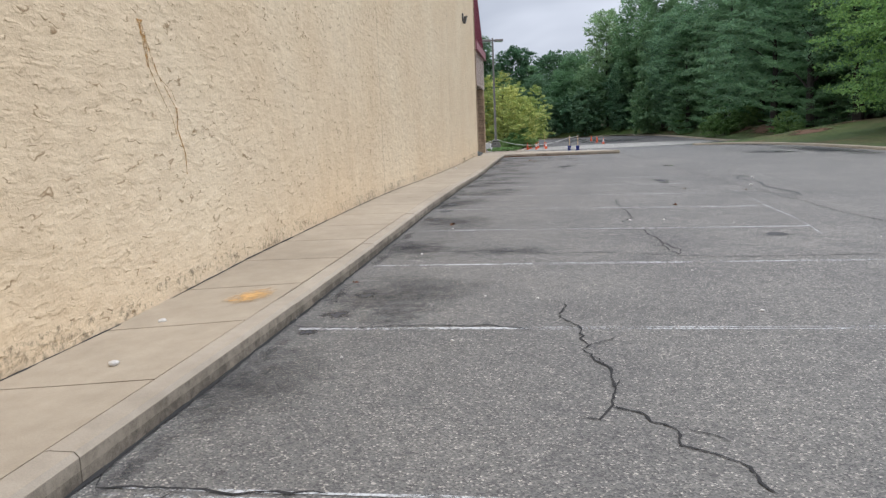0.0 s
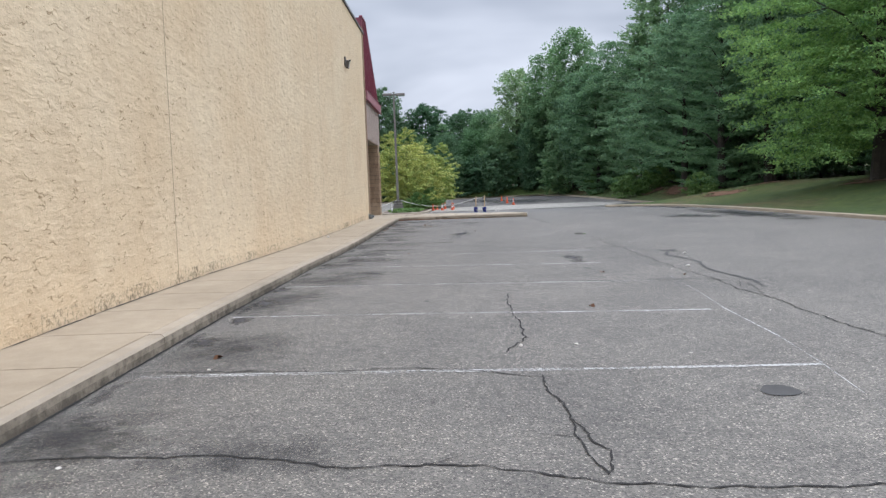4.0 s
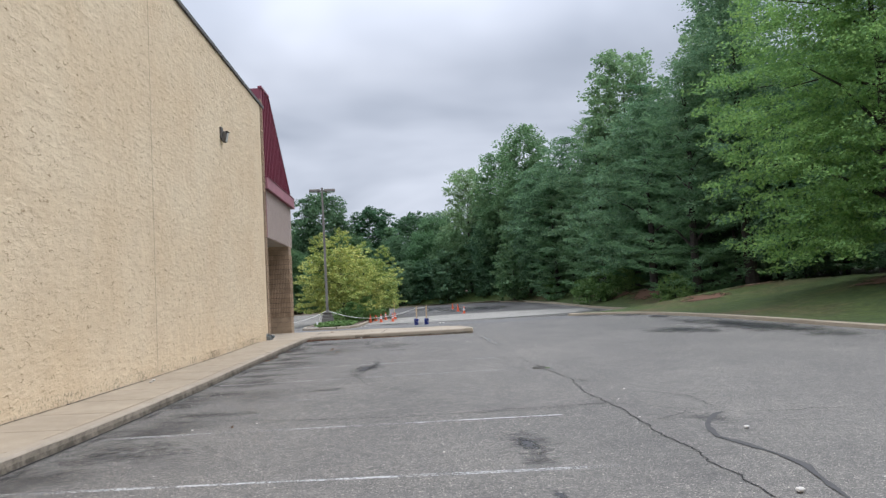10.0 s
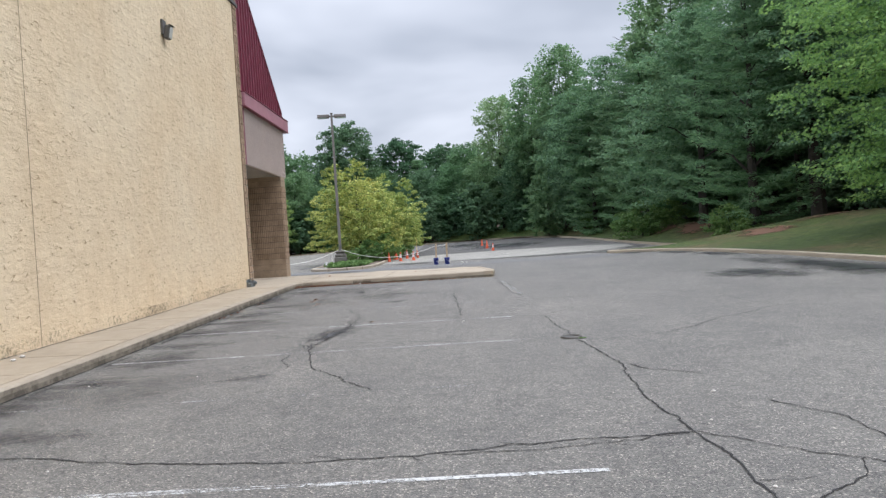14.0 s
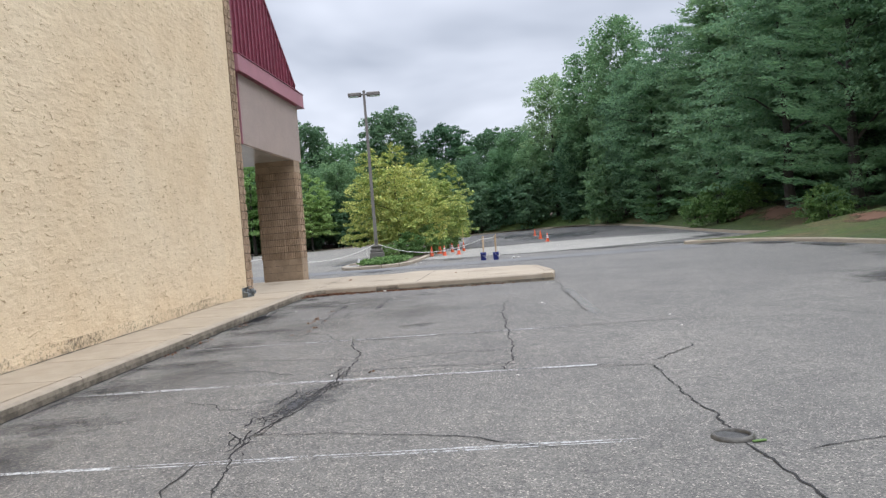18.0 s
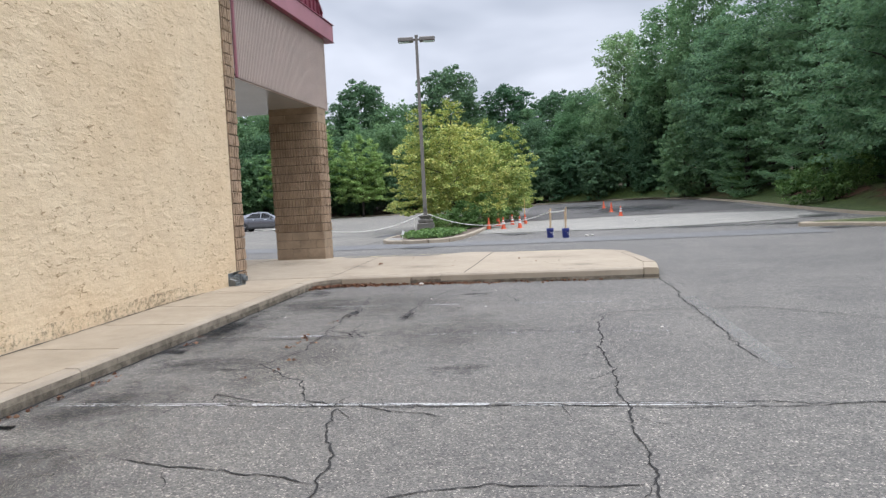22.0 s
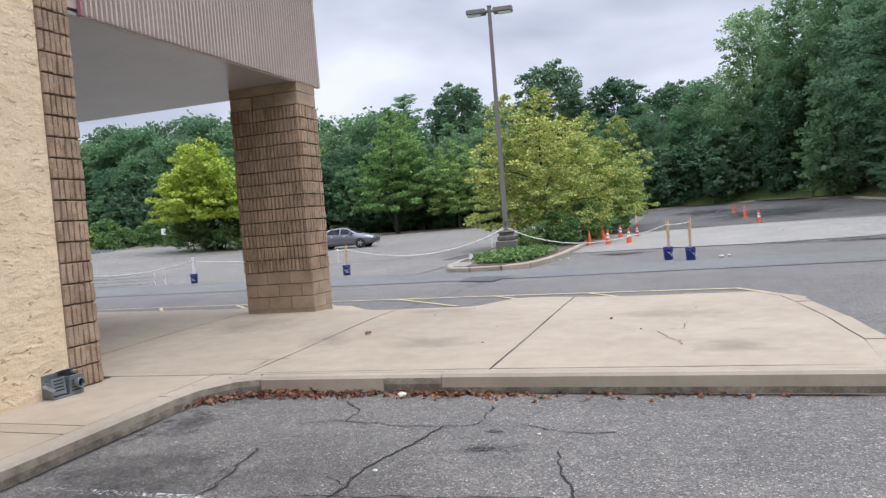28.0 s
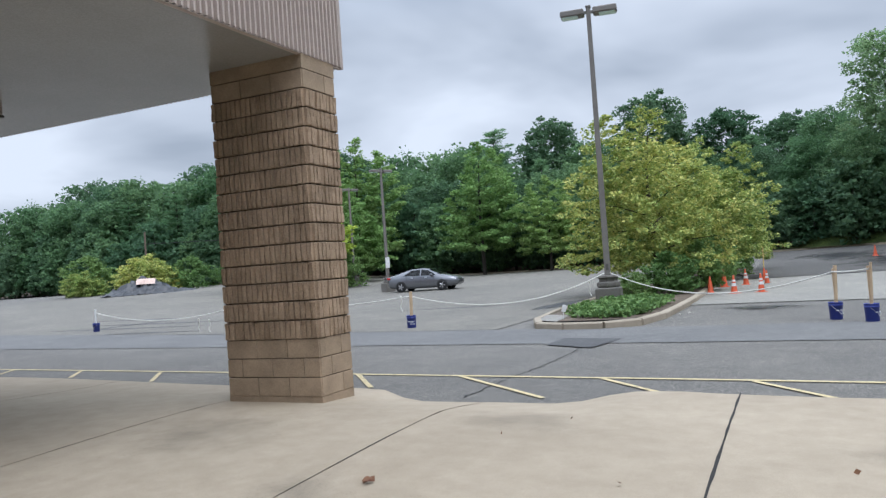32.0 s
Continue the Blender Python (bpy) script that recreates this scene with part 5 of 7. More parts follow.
for x0, x1, y0, y1, turn in ((8.5, 15.0, 56.8, 60.8, 0.1), (4.2, 13.5, 57.6, 60.4, 0.02), (4.5, 7.2, 58.9, 60.1, 0.0), (1.0, 14.5, 70.5, 92.0, -0.1), (0.5, 8.5, 80.0, 98.0, 0.1), (11.5, 16.2, 61.5, 64.5, 0.2), (11.6, 15.3, 26.0, 48.0, 0.02), (-0.2, 2.6, 57.5, 60.2, 0.3), (9.0, 13.0, 34.0, 40.0, 0.3), (12.7, 14.6, 44.5, 50.5, 0.06), (12.0, 14.4, 48.6, 54.4, 0.2), (10.4, 13.6, 52.6, 55.9, 0.5), (12.5, 17.0, 57.6, 61.0, 0.3)):
    tagged(put("damp_patch", sheet("damp_patch", x0, x1, y0, y1, 10, 10, 0.026, WET, turn)), "dark damp patch on the asphalt", "puddle", kind="structure")
strip("dark_patch", [(-2.15, 52.15), (-1.2, 51.6)], [(-2.1, 53.2), (-0.95, 52.9)], 0.02, ASPHALT_DARK, "dark square asphalt repair", "asphalt")

crack_rng = random.Random(17)


def ragged(pts, rng):
    """Points along a line, pushed about the way a crack wanders."""
    line = [Vector(p) for p in pts]
    while max((b - a).length for a, b in zip(line, line[1:])) > 0.07:
        finer = []
        for a, b in zip(line, line[1:]):
            finer.append(a)
            ln = (b - a).length
            if ln > 0.07:
                side = Vector((-(b - a).y, (b - a).x))
                finer.append(a.lerp(b, rng.uniform(0.4, 0.6)) + side * rng.gauss(0, 0.075 if ln < 0.3 else 0.028))
        finer.append(line[-1])
        line = finer
    return line


def crack(pts, width, mat=CRACK, lift=0.006):
    """A ragged open crack along points, with short side branches."""
    fine = 0.008 + width * 0.24
    line = ragged(pts, crack_rng)
    root = laid("crack", ribbon(line, fine, lift, rng=crack_rng, jitter=0.004, step=9.0), mat, "ragged open crack in the asphalt", "crack")
    if width > 0.024:
        for k in range(0, len(line) - 1, 9):
            if crack_rng.random() < 0.55:
                a, ln = crack_rng.uniform(0, 6.28), crack_rng.uniform(0.08, 0.38)
                side = ragged([line[k], line[k] + ln * Vector((math.cos(a), math.sin(a)))], crack_rng)
                put("branch", mesh_of("branch", *ribbon(side, fine * 0.45, lift, rng=crack_rng, jitter=0.004, step=9.0), mat), root)
    return root


crack([(-1.16, 9.87), (0.11, 9.94), (1.74, 9.7), (2.34, 9.43), (3.53, 9.34), (4.5, 9.42)], 0.045)
crack([(-1.18, 6.39), (-0.56, 6.32), (-0.35, 6.4), (0.38, 6.4), (0.73, 6.24)], 0.045)
crack([(2.31, 10.75), (2.31, 9.83), (2.36, 9.53)], 0.022)
crack([(-1.16, 3.58), (-0.74, 3.59), (-0.09, 3.58)], 0.04)
crack([(1.0, 7.1), (0.98, 6.59), (1.09, 6.35), (1.11, 5.94), (1.08, 5.73), (1.15, 5.54), (1.24, 5.34), (1.23, 4.99), (1.2, 4.67), (1.15, 4.56), (1.11, 4.46), (1.01, 4.5)], 0.035)
crack([(1.2, 4.67), (1.35, 4.54), (1.48, 4.36), (1.47, 4.15), (1.59, 4.07), (1.73, 3.93), (1.77, 3.68)], 0.03)
crack([(2.25, 16.13), (2.21, 14.88), (2.25, 14.03), (2.23, 13.58), (2.25, 13.08), (2.12, 12.73), (2.0, 12.43)], 0.03)
crack([(1.53, 11.83), (1.86, 11.72), (2.11, 11.57), (2.31, 11.52)], 0.025)
crack([(2.24, 11.62), (2.22, 11.32), (2.26, 11.02), (2.3, 10.77), (2.32, 10.62)], 0.035)
crack([(2.02, 17.34), (2.86, 17.42), (3.44, 17.34), (3.9, 17.31), (4.0, 17.06)], 0.03)
crack([(4.59, 17.38), (5.34, 17.31)], 0.022)
crack([(5.28, 21.61), (5.34, 20.52), (5.34, 19.41), (5.37, 18.26), (5.44, 17.47)], 0.035)
crack([(-1.1, 23.95), (-0.27, 23.77), (1.72, 23.35), (3.31, 23.25), (5.26, 23.47)], 0.04)
crack([(5.06, 30.69), (5.21, 27.72), (5.27, 25.21), (5.28, 23.45), (5.31, 22.6), (5.28, 21.61)], 0.036)
crack([(3.46, 23.24), (4.32, 23.27), (5.29, 23.5), (5.66, 23.07), (6.45, 22.41), (6.88, 22.23), (7.86, 22.21)], 0.022)
crack([(6.14, 24.29), (6.46, 23.67), (6.46, 23.22), (6.5, 22.61)], 0.018)
crack([(5.49, 22.08), (5.95, 22.45), (6.1, 22.74)], 0.015)
crack([(1.44, 33.54), (1.76, 32.25), (1.73, 30.69), (1.64, 29.53), (1.51, 28.82), (1.56, 28.32), (1.74, 27.53), (1.91, 26.89), (2.29, 26.35), (2.35, 26.11), (2.58, 25.77), (2.74, 25.53)], 0.035)
crack([(1.56, 28.32), (1.34, 28.21), (1.33, 27.71), (1.58, 27.12)], 0.018)
crack([(0.16, 26.99), (0.71, 27.02), (1.01, 27.39), (1.17, 27.6)], 0.018)
crack([(1.47, 28.97), (2.97, 28.65), (3.97, 28.15)], 0.016)
crack([(0.25, 37.75), (0.32, 37.04), (0.36, 36.19), (0.44, 35.64), (0.33, 35.43), (0.2, 35.03), (0.62, 34.55), (0.85, 34.41), (1.09, 33.77), (1.35, 33.63)], 0.03)
crack([(-1.47, 36.34), (-0.61, 36.44), (0.25, 36.28), (0.72, 36.36), (1.72, 36.51), (2.72, 36.62), (3.48, 36.46)], 0.02)
crack([(0.7, 36.41), (0.69, 36.81)], 0.03)
crack([(-0.15, 34.86), (0.12, 34.82), (0.2, 35.03)], 0.018)
crack([(0.57, 35.35), (0.86, 35.36)], 0.02)
crack([(0.24, 33.97), (0.66, 33.75), (1.32, 33.58), (1.47, 33.69), (1.88, 33.46), (2.27, 33.33)], 0.03)
crack([(3.61, 37.42), (3.54, 36.66), (3.55, 35.16), (3.59, 34.46), (3.57, 33.96), (3.63, 33.66), (3.6, 33.15)], 0.035)
crack([(3.61, 37.42), (3.8, 37.73), (4.35, 37.91)], 0.015)
crack([(0.25, 37.75), (0.35, 38.07), (0.2, 38.4), (0.25, 38.87), (0.15, 39.26), (0.09, 39.61)], 0.05)
crack([(1.03, 37.7), (1.06, 38.16), (1.11, 38.58), (1.07, 39.09), (1.12, 39.45), (1.23, 39.83), (1.32, 40.21)], 0.045)
crack([(1.32, 40.21), (1.57, 40.26), (1.55, 40.77)], 0.02)
crack([(3.57, 37.44), (3.71, 37.7), (4.13, 37.84), (4.76, 37.8), (5.54, 37.92), (6.02, 37.48), (7.05, 36.7)], 0.018)
crack([(0.08, 40.17), (0.47, 40.3), (0.95, 40.19), (1.32, 40.21)], 0.02)
crack([(0.47, 40.3), (0.46, 40.6), (0.21, 40.91)], 0.02)
crack([(1.88, 40.27), (2.27, 40.09), (2.61, 40.11)], 0.02)
crack([(2.26, 39.73), (2.38, 39.19), (2.56, 38.72)], 0.025)
crack([(4.72, 41.2), (4.78, 39.6), (4.79, 37.83), (4.82, 36.7), (4.83, 35.84), (4.88, 35.06)], 0.036)
crack([(4.75, 40.6), (4.95, 40.42), (5.1, 40.1)], 0.03)
crack([(4.35, 37.91), (4.81, 38.09), (5.55, 37.87), (6.38, 37.26)], 0.016)
crack([(8.28, 40.43), (8.35, 39.32), (8.7, 38.2)], 0.02)
crack([(-0.95, 17.38), (0.62, 17.37), (1.78, 17.36), (2.93, 17.37), (3.92, 17.31), (4.9, 17.3)], 0.035)
crack([(-0.95, 14.6), (0.6, 14.57), (1.4, 14.58)], 0.022)
crack([(-1.0, 36.32), (0.07, 36.28), (0.7, 36.5), (0.22, 36.87)], 0.035)
crack([(5.41, 26.12), (5.55, 25.79), (6.0, 25.5)], 0.03)
crack([(0.1, 33.62), (1.1, 33.6), (2.2, 33.58), (3.55, 33.62)], 0.03)
crack([(0.25, 38.72), (1.0, 38.82), (1.68, 38.85), (2.58, 38.87)], 0.02)
crack([(0.29, 37.81), (0.92, 37.78), (1.34, 37.81), (1.91, 37.67)], 0.03)
crack([(-1.55, 47.0), (-1.5, 48.7), (-1.4, 50.8), (-1.05, 54.6)], 0.06)
crack([(-23.8, 58.4), (-22.7, 61.6), (-22.8, 67.8)], 0.12)
crack([(-26, 60.5), (-20, 60.2), (-17.5, 60.4)], 0.1)
crack([(-27, 62.5), (-21, 62.4), (-15.5, 62.0)], 0.1)
crack([(-6.0, 60.5), (-4.8, 63.5), (-4.4, 66.0)], 0.08)
crack([(6.6, 47.4), (8.5, 46.6), (9.8, 46.9)], 0.03)
crack([(9.2, 44.0), (10.6, 41.2), (11.2, 37.6)], 0.04)
crack([(7.4, 34.5), (8.6, 32.6), (9.0, 30.0)], 0.03)
crack([(3.6, 33.15), (3.66, 32.2), (3.67, 31.4), (3.58, 30.9)], 0.03)
crack([(0.33, 32.41), (1.46, 32.17), (1.76, 32.06)], 0.03)
crack([(2.07, 31.78), (2.77, 32.1), (3.6, 32.12)], 0.02)
crack([(1.16, 33.7), (3.65, 33.57), (5.28, 33.69), (6.67, 33.62)], 0.02)
crack([(0.38, 30.25), (0.78, 30.05), (0.89, 29.84), (1.18, 29.8)], 0.025)
crack([(4.49, 30.87), (5.08, 30.69)], 0.022)
crack([(-0.2, 31.7), (0.6, 31.7), (1.2, 31.3)], 0.025)
crack([(1.65, 31.3), (2.7, 31.35), (3.7, 31.2)], 0.025)
crack([(5.45, 17.5), (5.45, 15.82), (5.48, 14.47), (5.54, 13.11), (5.7, 11.5)], 0.035)
crack([(-1.30, 11.91), (-0.01, 11.88), (1.26, 11.90), (1.6, 11.8)], 0.03)
crack([(-1.11, 18.63), (0.14, 18.67), (1.52, 18.52), (1.88, 17.84)], 0.02)
crack([(-0.83, 17.39), (0.54, 17.34), (2.01, 17.36)], 0.025)
crack([(5.48, 27.87), (6.36, 28.17), (6.90, 28.62), (7.42, 29.27), (8.80, 30.38)], 0.025)
crack([(3.62, 33.69), (5.41, 33.67), (7.61, 33.29)], 0.022)
crack([(5.08, 30.92), (5.50, 31.42), (5.68, 31.74)], 0.03)
crack([(1.90, 30.70), (3.55, 30.92), (5.02, 30.72)], 0.018)
crack([(2.3, 10.5), (2.45, 9.9), (2.36, 9.53)], 0.025)
crack([(0.27, 34.93), (-0.05, 34.8), (-0.24, 34.9), (-0.47, 34.81)], 0.022)
crack([(0.77, 36.32), (0.64, 36.64), (0.65, 37.12), (0.76, 37.31)], 0.028)
crack([(0.64, 36.72), (0.91, 36.33)], 0.028)
crack([(5.71, 16.92), (5.6, 16.54), (5.51, 16.34)], 0.02)
crack([(5.72, 16.61), (5.68, 16.13), (5.6, 15.95)], 0.02)
crack([(5.3, 15.84), (5.58, 15.86), (5.58, 15.66), (5.51, 15.55)], 0.02)
crack([(4.54, 17.23), (5.24, 17.2), (5.75, 17.08), (6.37, 17.0)], 0.022)
for cx, cy in ((1.11, 37.85), (0.3, 38.05)):
    # broken patches where cracks meet
    for k in range(7):
        a = k * 0.9 + crack_rng.uniform(-0.3, 0.3)
        crack([(cx + 0.05 * math.cos(a), cy + 0.1 * math.sin(a)), (cx + 0.16 * math.cos(a + 0.3), cy + 0.42 * math.sin(a + 0.3))], 0.022)
# sealed crack
spot = [(3.87 + 0.15 * math.cos(a * 0.63) * crack_rng.uniform(0.8, 1.15), 11.04 + 0.15 * math.sin(a * 0.63) * crack_rng.uniform(0.8, 1.15)) for a in range(10)]
laid("tar_spot", ([(x, y, gz(x, y) + 0.006) for x, y in spot], [tuple(range(10))]), SEALER, "small round tar patch on the asphalt", "stain")
laid("sealed_crack", ribbon([(5.82, 16.2), (5.84, 16.4), (5.93, 16.9), (5.87, 17.5), (5.78, 18.2), (5.79, 18.7), (5.88, 19.2), (5.98, 19.65), (5.96, 20.1), (5.87, 20.6), (5.77, 21.0), (5.86, 21.5), (6.06, 21.95), (6.25, 22.25), (6.4, 22.38)], 0.062, 0.007, rng=crack_rng, jitter=0.006, step=0.16), SEALER, "winding tar-sealed crack", "crack")
for k in range(22):
    x, y = 1.46 + 0.016 * k + crack_rng.uniform(-0.16, 0.16), 28.7 + 0.12 * k + crack_rng.uniform(-0.2, 0.2)
    a, ln = crack_rng.uniform(0.5, 2.4), crack_rng.uniform(0.15, 0.42)
    crack([(x - ln * 0.5 * math.cos(a), y - ln * math.sin(a)), (x, y), (x + ln * 0.5 * math.cos(a + 0.5), y + ln * math.sin(a + 0.5))], 0.042)
PALE_SEAM = make_paint("pale_seam", (0.30, 0.295, 0.275), 0.6, 45.0, 0.45, 0.3)
laid("pale_seam", ribbon([(4.87, 38.9), (4.91, 37.9), (4.94, 36.4), (4.99, 35.3), (5.01, 34.7)], 0.17, 0.0045), PALE_SEAM, "pale worn seam in the asphalt", "asphalt")

for x, y, sx, sy, turn in ((-0.45, 6.75, 0.6, 0.9, 0.2), (-0.7, 16.1, 1.0, 1.6, -0.2), (-0.5, 22.0, 1.5, 0.9, 0), (-0.3, 21.5, 1.6, 0.8, 0.1), (3.88, 21.3, 0.55, 1.3, 0.1), (3.87, 20.4, 0.4, 0.8, 0), (6.1, 22.0, 0.5, 0.9, 0.3), (-0.3, 24.35, 1.7, 0.7, 0), (1.65, 30.0, 0.8, 1.5, -0.35), (3.9, 11.04, 0.4, 0.3, 0), (-0.2, 19.0, 1.3, 0.7, 0),
                           (-0.7, 26.8, 1.2, 0.8, 0), (-0.9, 37.2, 0.8, 1.6, 0.1), (1.22, 26.6, 0.6, 0.4, 0), (-0.6, 29.6, 1.5, 0.7, 0), (-0.6, 32.4, 1.5, 0.7, 0), (-0.5, 35.1, 1.5, 0.7, 0), (0.4, 9.9, 1.6, 0.7, 0), (1.78, 39.7, 0.5, 0.25, 0.2), (2.2, 34.8, 0.6, 0.4, 0), (-0.9, 10.3, 0.6, 1.0, 0), (-0.9, 40.2, 0.6, 0.9, 0.4)):
    tagged(put("oil_stain", sheet("oil_stain", x - sx, x + sx, y - sy, y + sy, 6, 6, 0.0035, STAIN, turn)), "faint dark oil stain on the asphalt", "stain", kind="structure")
STREAK = make_stain("old_tar_streak", (0.05, 0.05, 0.052), 1.4, 0.34, 0.56, 0.6, 0.9)
for x0, x1, y0, y1, turn in ((-27.5, -15.0, 59.9, 60.7, 0.0), (-27.5, -16.0, 62.0, 62.9, -0.03), (-23.4, -22.6, 57.5, 68.5, 0.05), (-21.0, -14.0, 57.6, 58.3, 0.05), (-30.0, -22.0, 65.2, 66.0, 0.0), (-5.6, -4.2, 60.0, 66.5, -0.2), (-12.5, -6.0, 63.5, 64.2, 0.1), (-0.5, 3.0, 58.9, 59.5, 0.0)):
    tagged(put("tar_streak", sheet("tar_streak", x0, x1, y0, y1, 8, 8, 0.018, STREAK, turn)), "old dark tar streak on the asphalt", "stain", kind="structure")
OIL = make_stain("fresh_oil", (0.035, 0.035, 0.037), 16.0, 0.48, 0.66, 0.6, 0.8)
for x, y, sx, sy, turn in ((3.87, 21.1, 0.22, 0.75, 0.1), (3.84, 19.15, 0.12, 0.35, 0.2), (1.16, 15.49, 0.09, 0.14, 0), (1.74, 40.09, 0.14, 0.1, 0), (1.11, 37.8, 0.16, 0.35, 0), (0.3, 38.1, 0.16, 0.3, 0), (3.87, 11.06, 0.16, 0.16, 0), (1.62, 29.9, 0.2, 1.1, -0.12), (1.1, 37.6, 0.12, 0.3, 0), (1.75, 39.7, 0.22, 0.08, 0.2), (-0.92, 6.75, 0.26, 0.3, 0.3), (-0.85, 7.5, 0.3, 0.22, 0.5), (-1.0, 6.2, 0.22, 0.2, 0), (-0.98, 15.6, 0.3, 0.7, 0.2), (-1.08, 16.9, 0.3, 0.5, -0.2), (-0.95, 14.3, 0.28, 0.5, 0.1), (-0.95, 13.1, 0.25, 0.6, 0), (-1.0, 20.0, 0.3, 0.22, 0), (0.1, 18.9, 0.35, 0.2, 0), (-1.0, 25.4, 0.3, 0.3, 0)):
    tagged(put("oil_stain", sheet("oil_stain", x - sx, x + sx, y - sy, y + sy, 6, 6, 0.0042, OIL, turn)), "dark mottled oil stain on the asphalt", "stain", kind="structure")
GRIME = make_stain("ground_grime", (0.05, 0.044, 0.038), 1.7, 0.36, 0.9, 0.85, 0.27)
SOIL = make_stain("kerb_soiling", (0.045, 0.043, 0.041), 2.6, 0.36, 0.9, 0.85, 0.62)
for x0, x1, y0, y1 in ((-1.3, 2.2, 33.0, 37.5), (-1.3, 2.8, 36.5, 41.0), (-1.3, 0.9, 29.5, 34.0), (0.3, 3.4, 34.2, 39.0), (-1.3, 1.2, 24.5, 28.0)):
    tagged(put("kerb_soiling", sheet("kerb_soiling", max(x0, XK + 0.01), x1, y0, y1, 14, 14, 0.0048, GRIME, 0.0)), "brown-grey grime worked into the asphalt", "stain", kind="structure")
for k in range(17):
    y = -1.5 + 2.6 * k
    wide = (1.5, 1.9, 1.2, 2.1)[k % 4]
    tagged(put("kerb_soiling", sheet("kerb_soiling", XK - 0.5, XK - 0.5 + wide * 1.2, y, y + 2.6, 8, 10, 0.0028, SOIL, 0.0, lambda x_, y_: gz(max(x_, XK + 0.01), y_))), "dark streaky soiling beside the kerb", "stain", kind="structure")
# grime along the kerb's foot
for k in range(22):
    y = -1.0 + 1.9 * k
    tagged(put("kerb_grime", sheet("kerb_grime", XK - 0.02, XK + 0.3, y, y + 1.9, 2, 6, 0.004, STAIN)), "dark grime along the kerb's foot", "stain", kind="structure")
SMUDGE = make_stain("apron_smudge", (0.13, 0.12, 0.1), 2.2, 0.42, 0.95, 0.85, 0.34)
for x, y, sx, sy in ((0.4, 42.8, 1.1, 0.7), (-0.95, 43.0, 0.7, 0.9), (-2.9, 44.3, 1.4, 1.2), (2.9, 44.6, 1.3, 0.8), (-0.2, 45.1, 1.2, 0.7), (3.5, 42.3, 0.8, 0.7)):
    tagged(put("pavement_smudge", sheet("pavement_smudge", x - sx, x + sx, y - sy, y + sy, 8, 8, 0.004, SMUDGE, 0.0, walk_z)), "faint grey smudge on the concrete", "stain", kind="structure")
rust = put("rust_stain", sheet("rust_stain", -2.05, -1.42, 6.45, 7.4, 5, 5, 0.006, RUST, 0.0, walk_z))
tagged(rust, "orange rust stain on the pavement", "stain", kind="structure")

# splashed kerb-face dirt, thicker at its foot, with the face's shade painted in
KERB_DIRT_SHADE = make_paint("kerb_dirt_shade", (0.085, 0.072, 0.055), 0.56, 7.0, 0.55, 0.3)
KERB_SPLASH_SHADE = make_paint("kerb_splash_shade", (0.12, 0.10, 0.075), 0.68, 7.0, 0.45, 0.3)


def face_strip(a, b, low, high, mat):
    """An upright band of dirt and painted shade on a kerb's face, from a to b in plan."""
    k = max(1, int((Vector(b) - Vector(a)).length / 1.5))
    vv, ff = [], []
    for i in range(k + 1):
        p = Vector(a).lerp(Vector(b), i / k)
        g = walk_z(p.x - 0.1, p.y + 0.1) - 0.15
        vv += [(p.x, p.y, g + low), (p.x, p.y, g + high)]
        if i:
            ff.append((2 * i - 2, 2 * i, 2 * i + 1, 2 * i - 1))
    return put("kerb_dirt_shade", mesh_of("kerb_dirt_shade", vv, ff, mat), bpy.data.objects["kerb_wall"])


for a, b in (((XK + 0.008, -6.0), (XK + 0.008, 40.45)), ((XK + 0.009, 40.45), (XK + 0.048, 40.8)), ((XK + 0.05, 40.8), (XK + 0.21, 41.05)), ((XK + 0.212, 41.052), (XK + 0.45, 41.17)), ((XK + 0.45, 41.172), (1.0, 41.172)), ((1.0, 41.172), (4.72, 41.088))):
    low = 0.032 if a[0] > 0.5 else 0.065
    face_strip(a, b, -0.02, low, KERB_DIRT_SHADE)
    if a[0] < 0.5:
        face_strip(a, b, low, low + 0.057, KERB_SPLASH_SHADE)
for pts in ([(XK + 0.022, -6), (XK + 0.022, 40.3)], [(XK + 0.45, 41.15), (1.0, 41.158), (4.5, 41.078)]):
    laid("kerb_gap", ribbon(pts, 0.03, 0.0068, rng=crack_rng, jitter=0.006, step=0.12), CRACK, "dark gap of dirt along the kerb's foot", "stain")
for pts, wid in (([(1.4, 41.3), (1.4, 46.85)], 0.019), ([(XK + 0.17, 41.3), (XK + 0.17, 46.4)], 0.014), ([(-3.9, 41.3), (-3.9, 45.6)], 0.014), ([(-7.3, 41.3), (-7.3, 47.4)], 0.014), ([(x_ - 0.128, y_) for x_, y_ in TIP_KERB[1:6]], 0.012), ([(XK - 0.3, 41.33), (-0.3, 41.355), (1.2, 41.365), (4.42, 41.3)], 0.01)):
    put("joint_dirt", mesh_of("joint_dirt", *ribbon(pts, wid, 0.002, walk_z, rng=crack_rng, jitter=0.002, step=0.2), CRACK), pave)

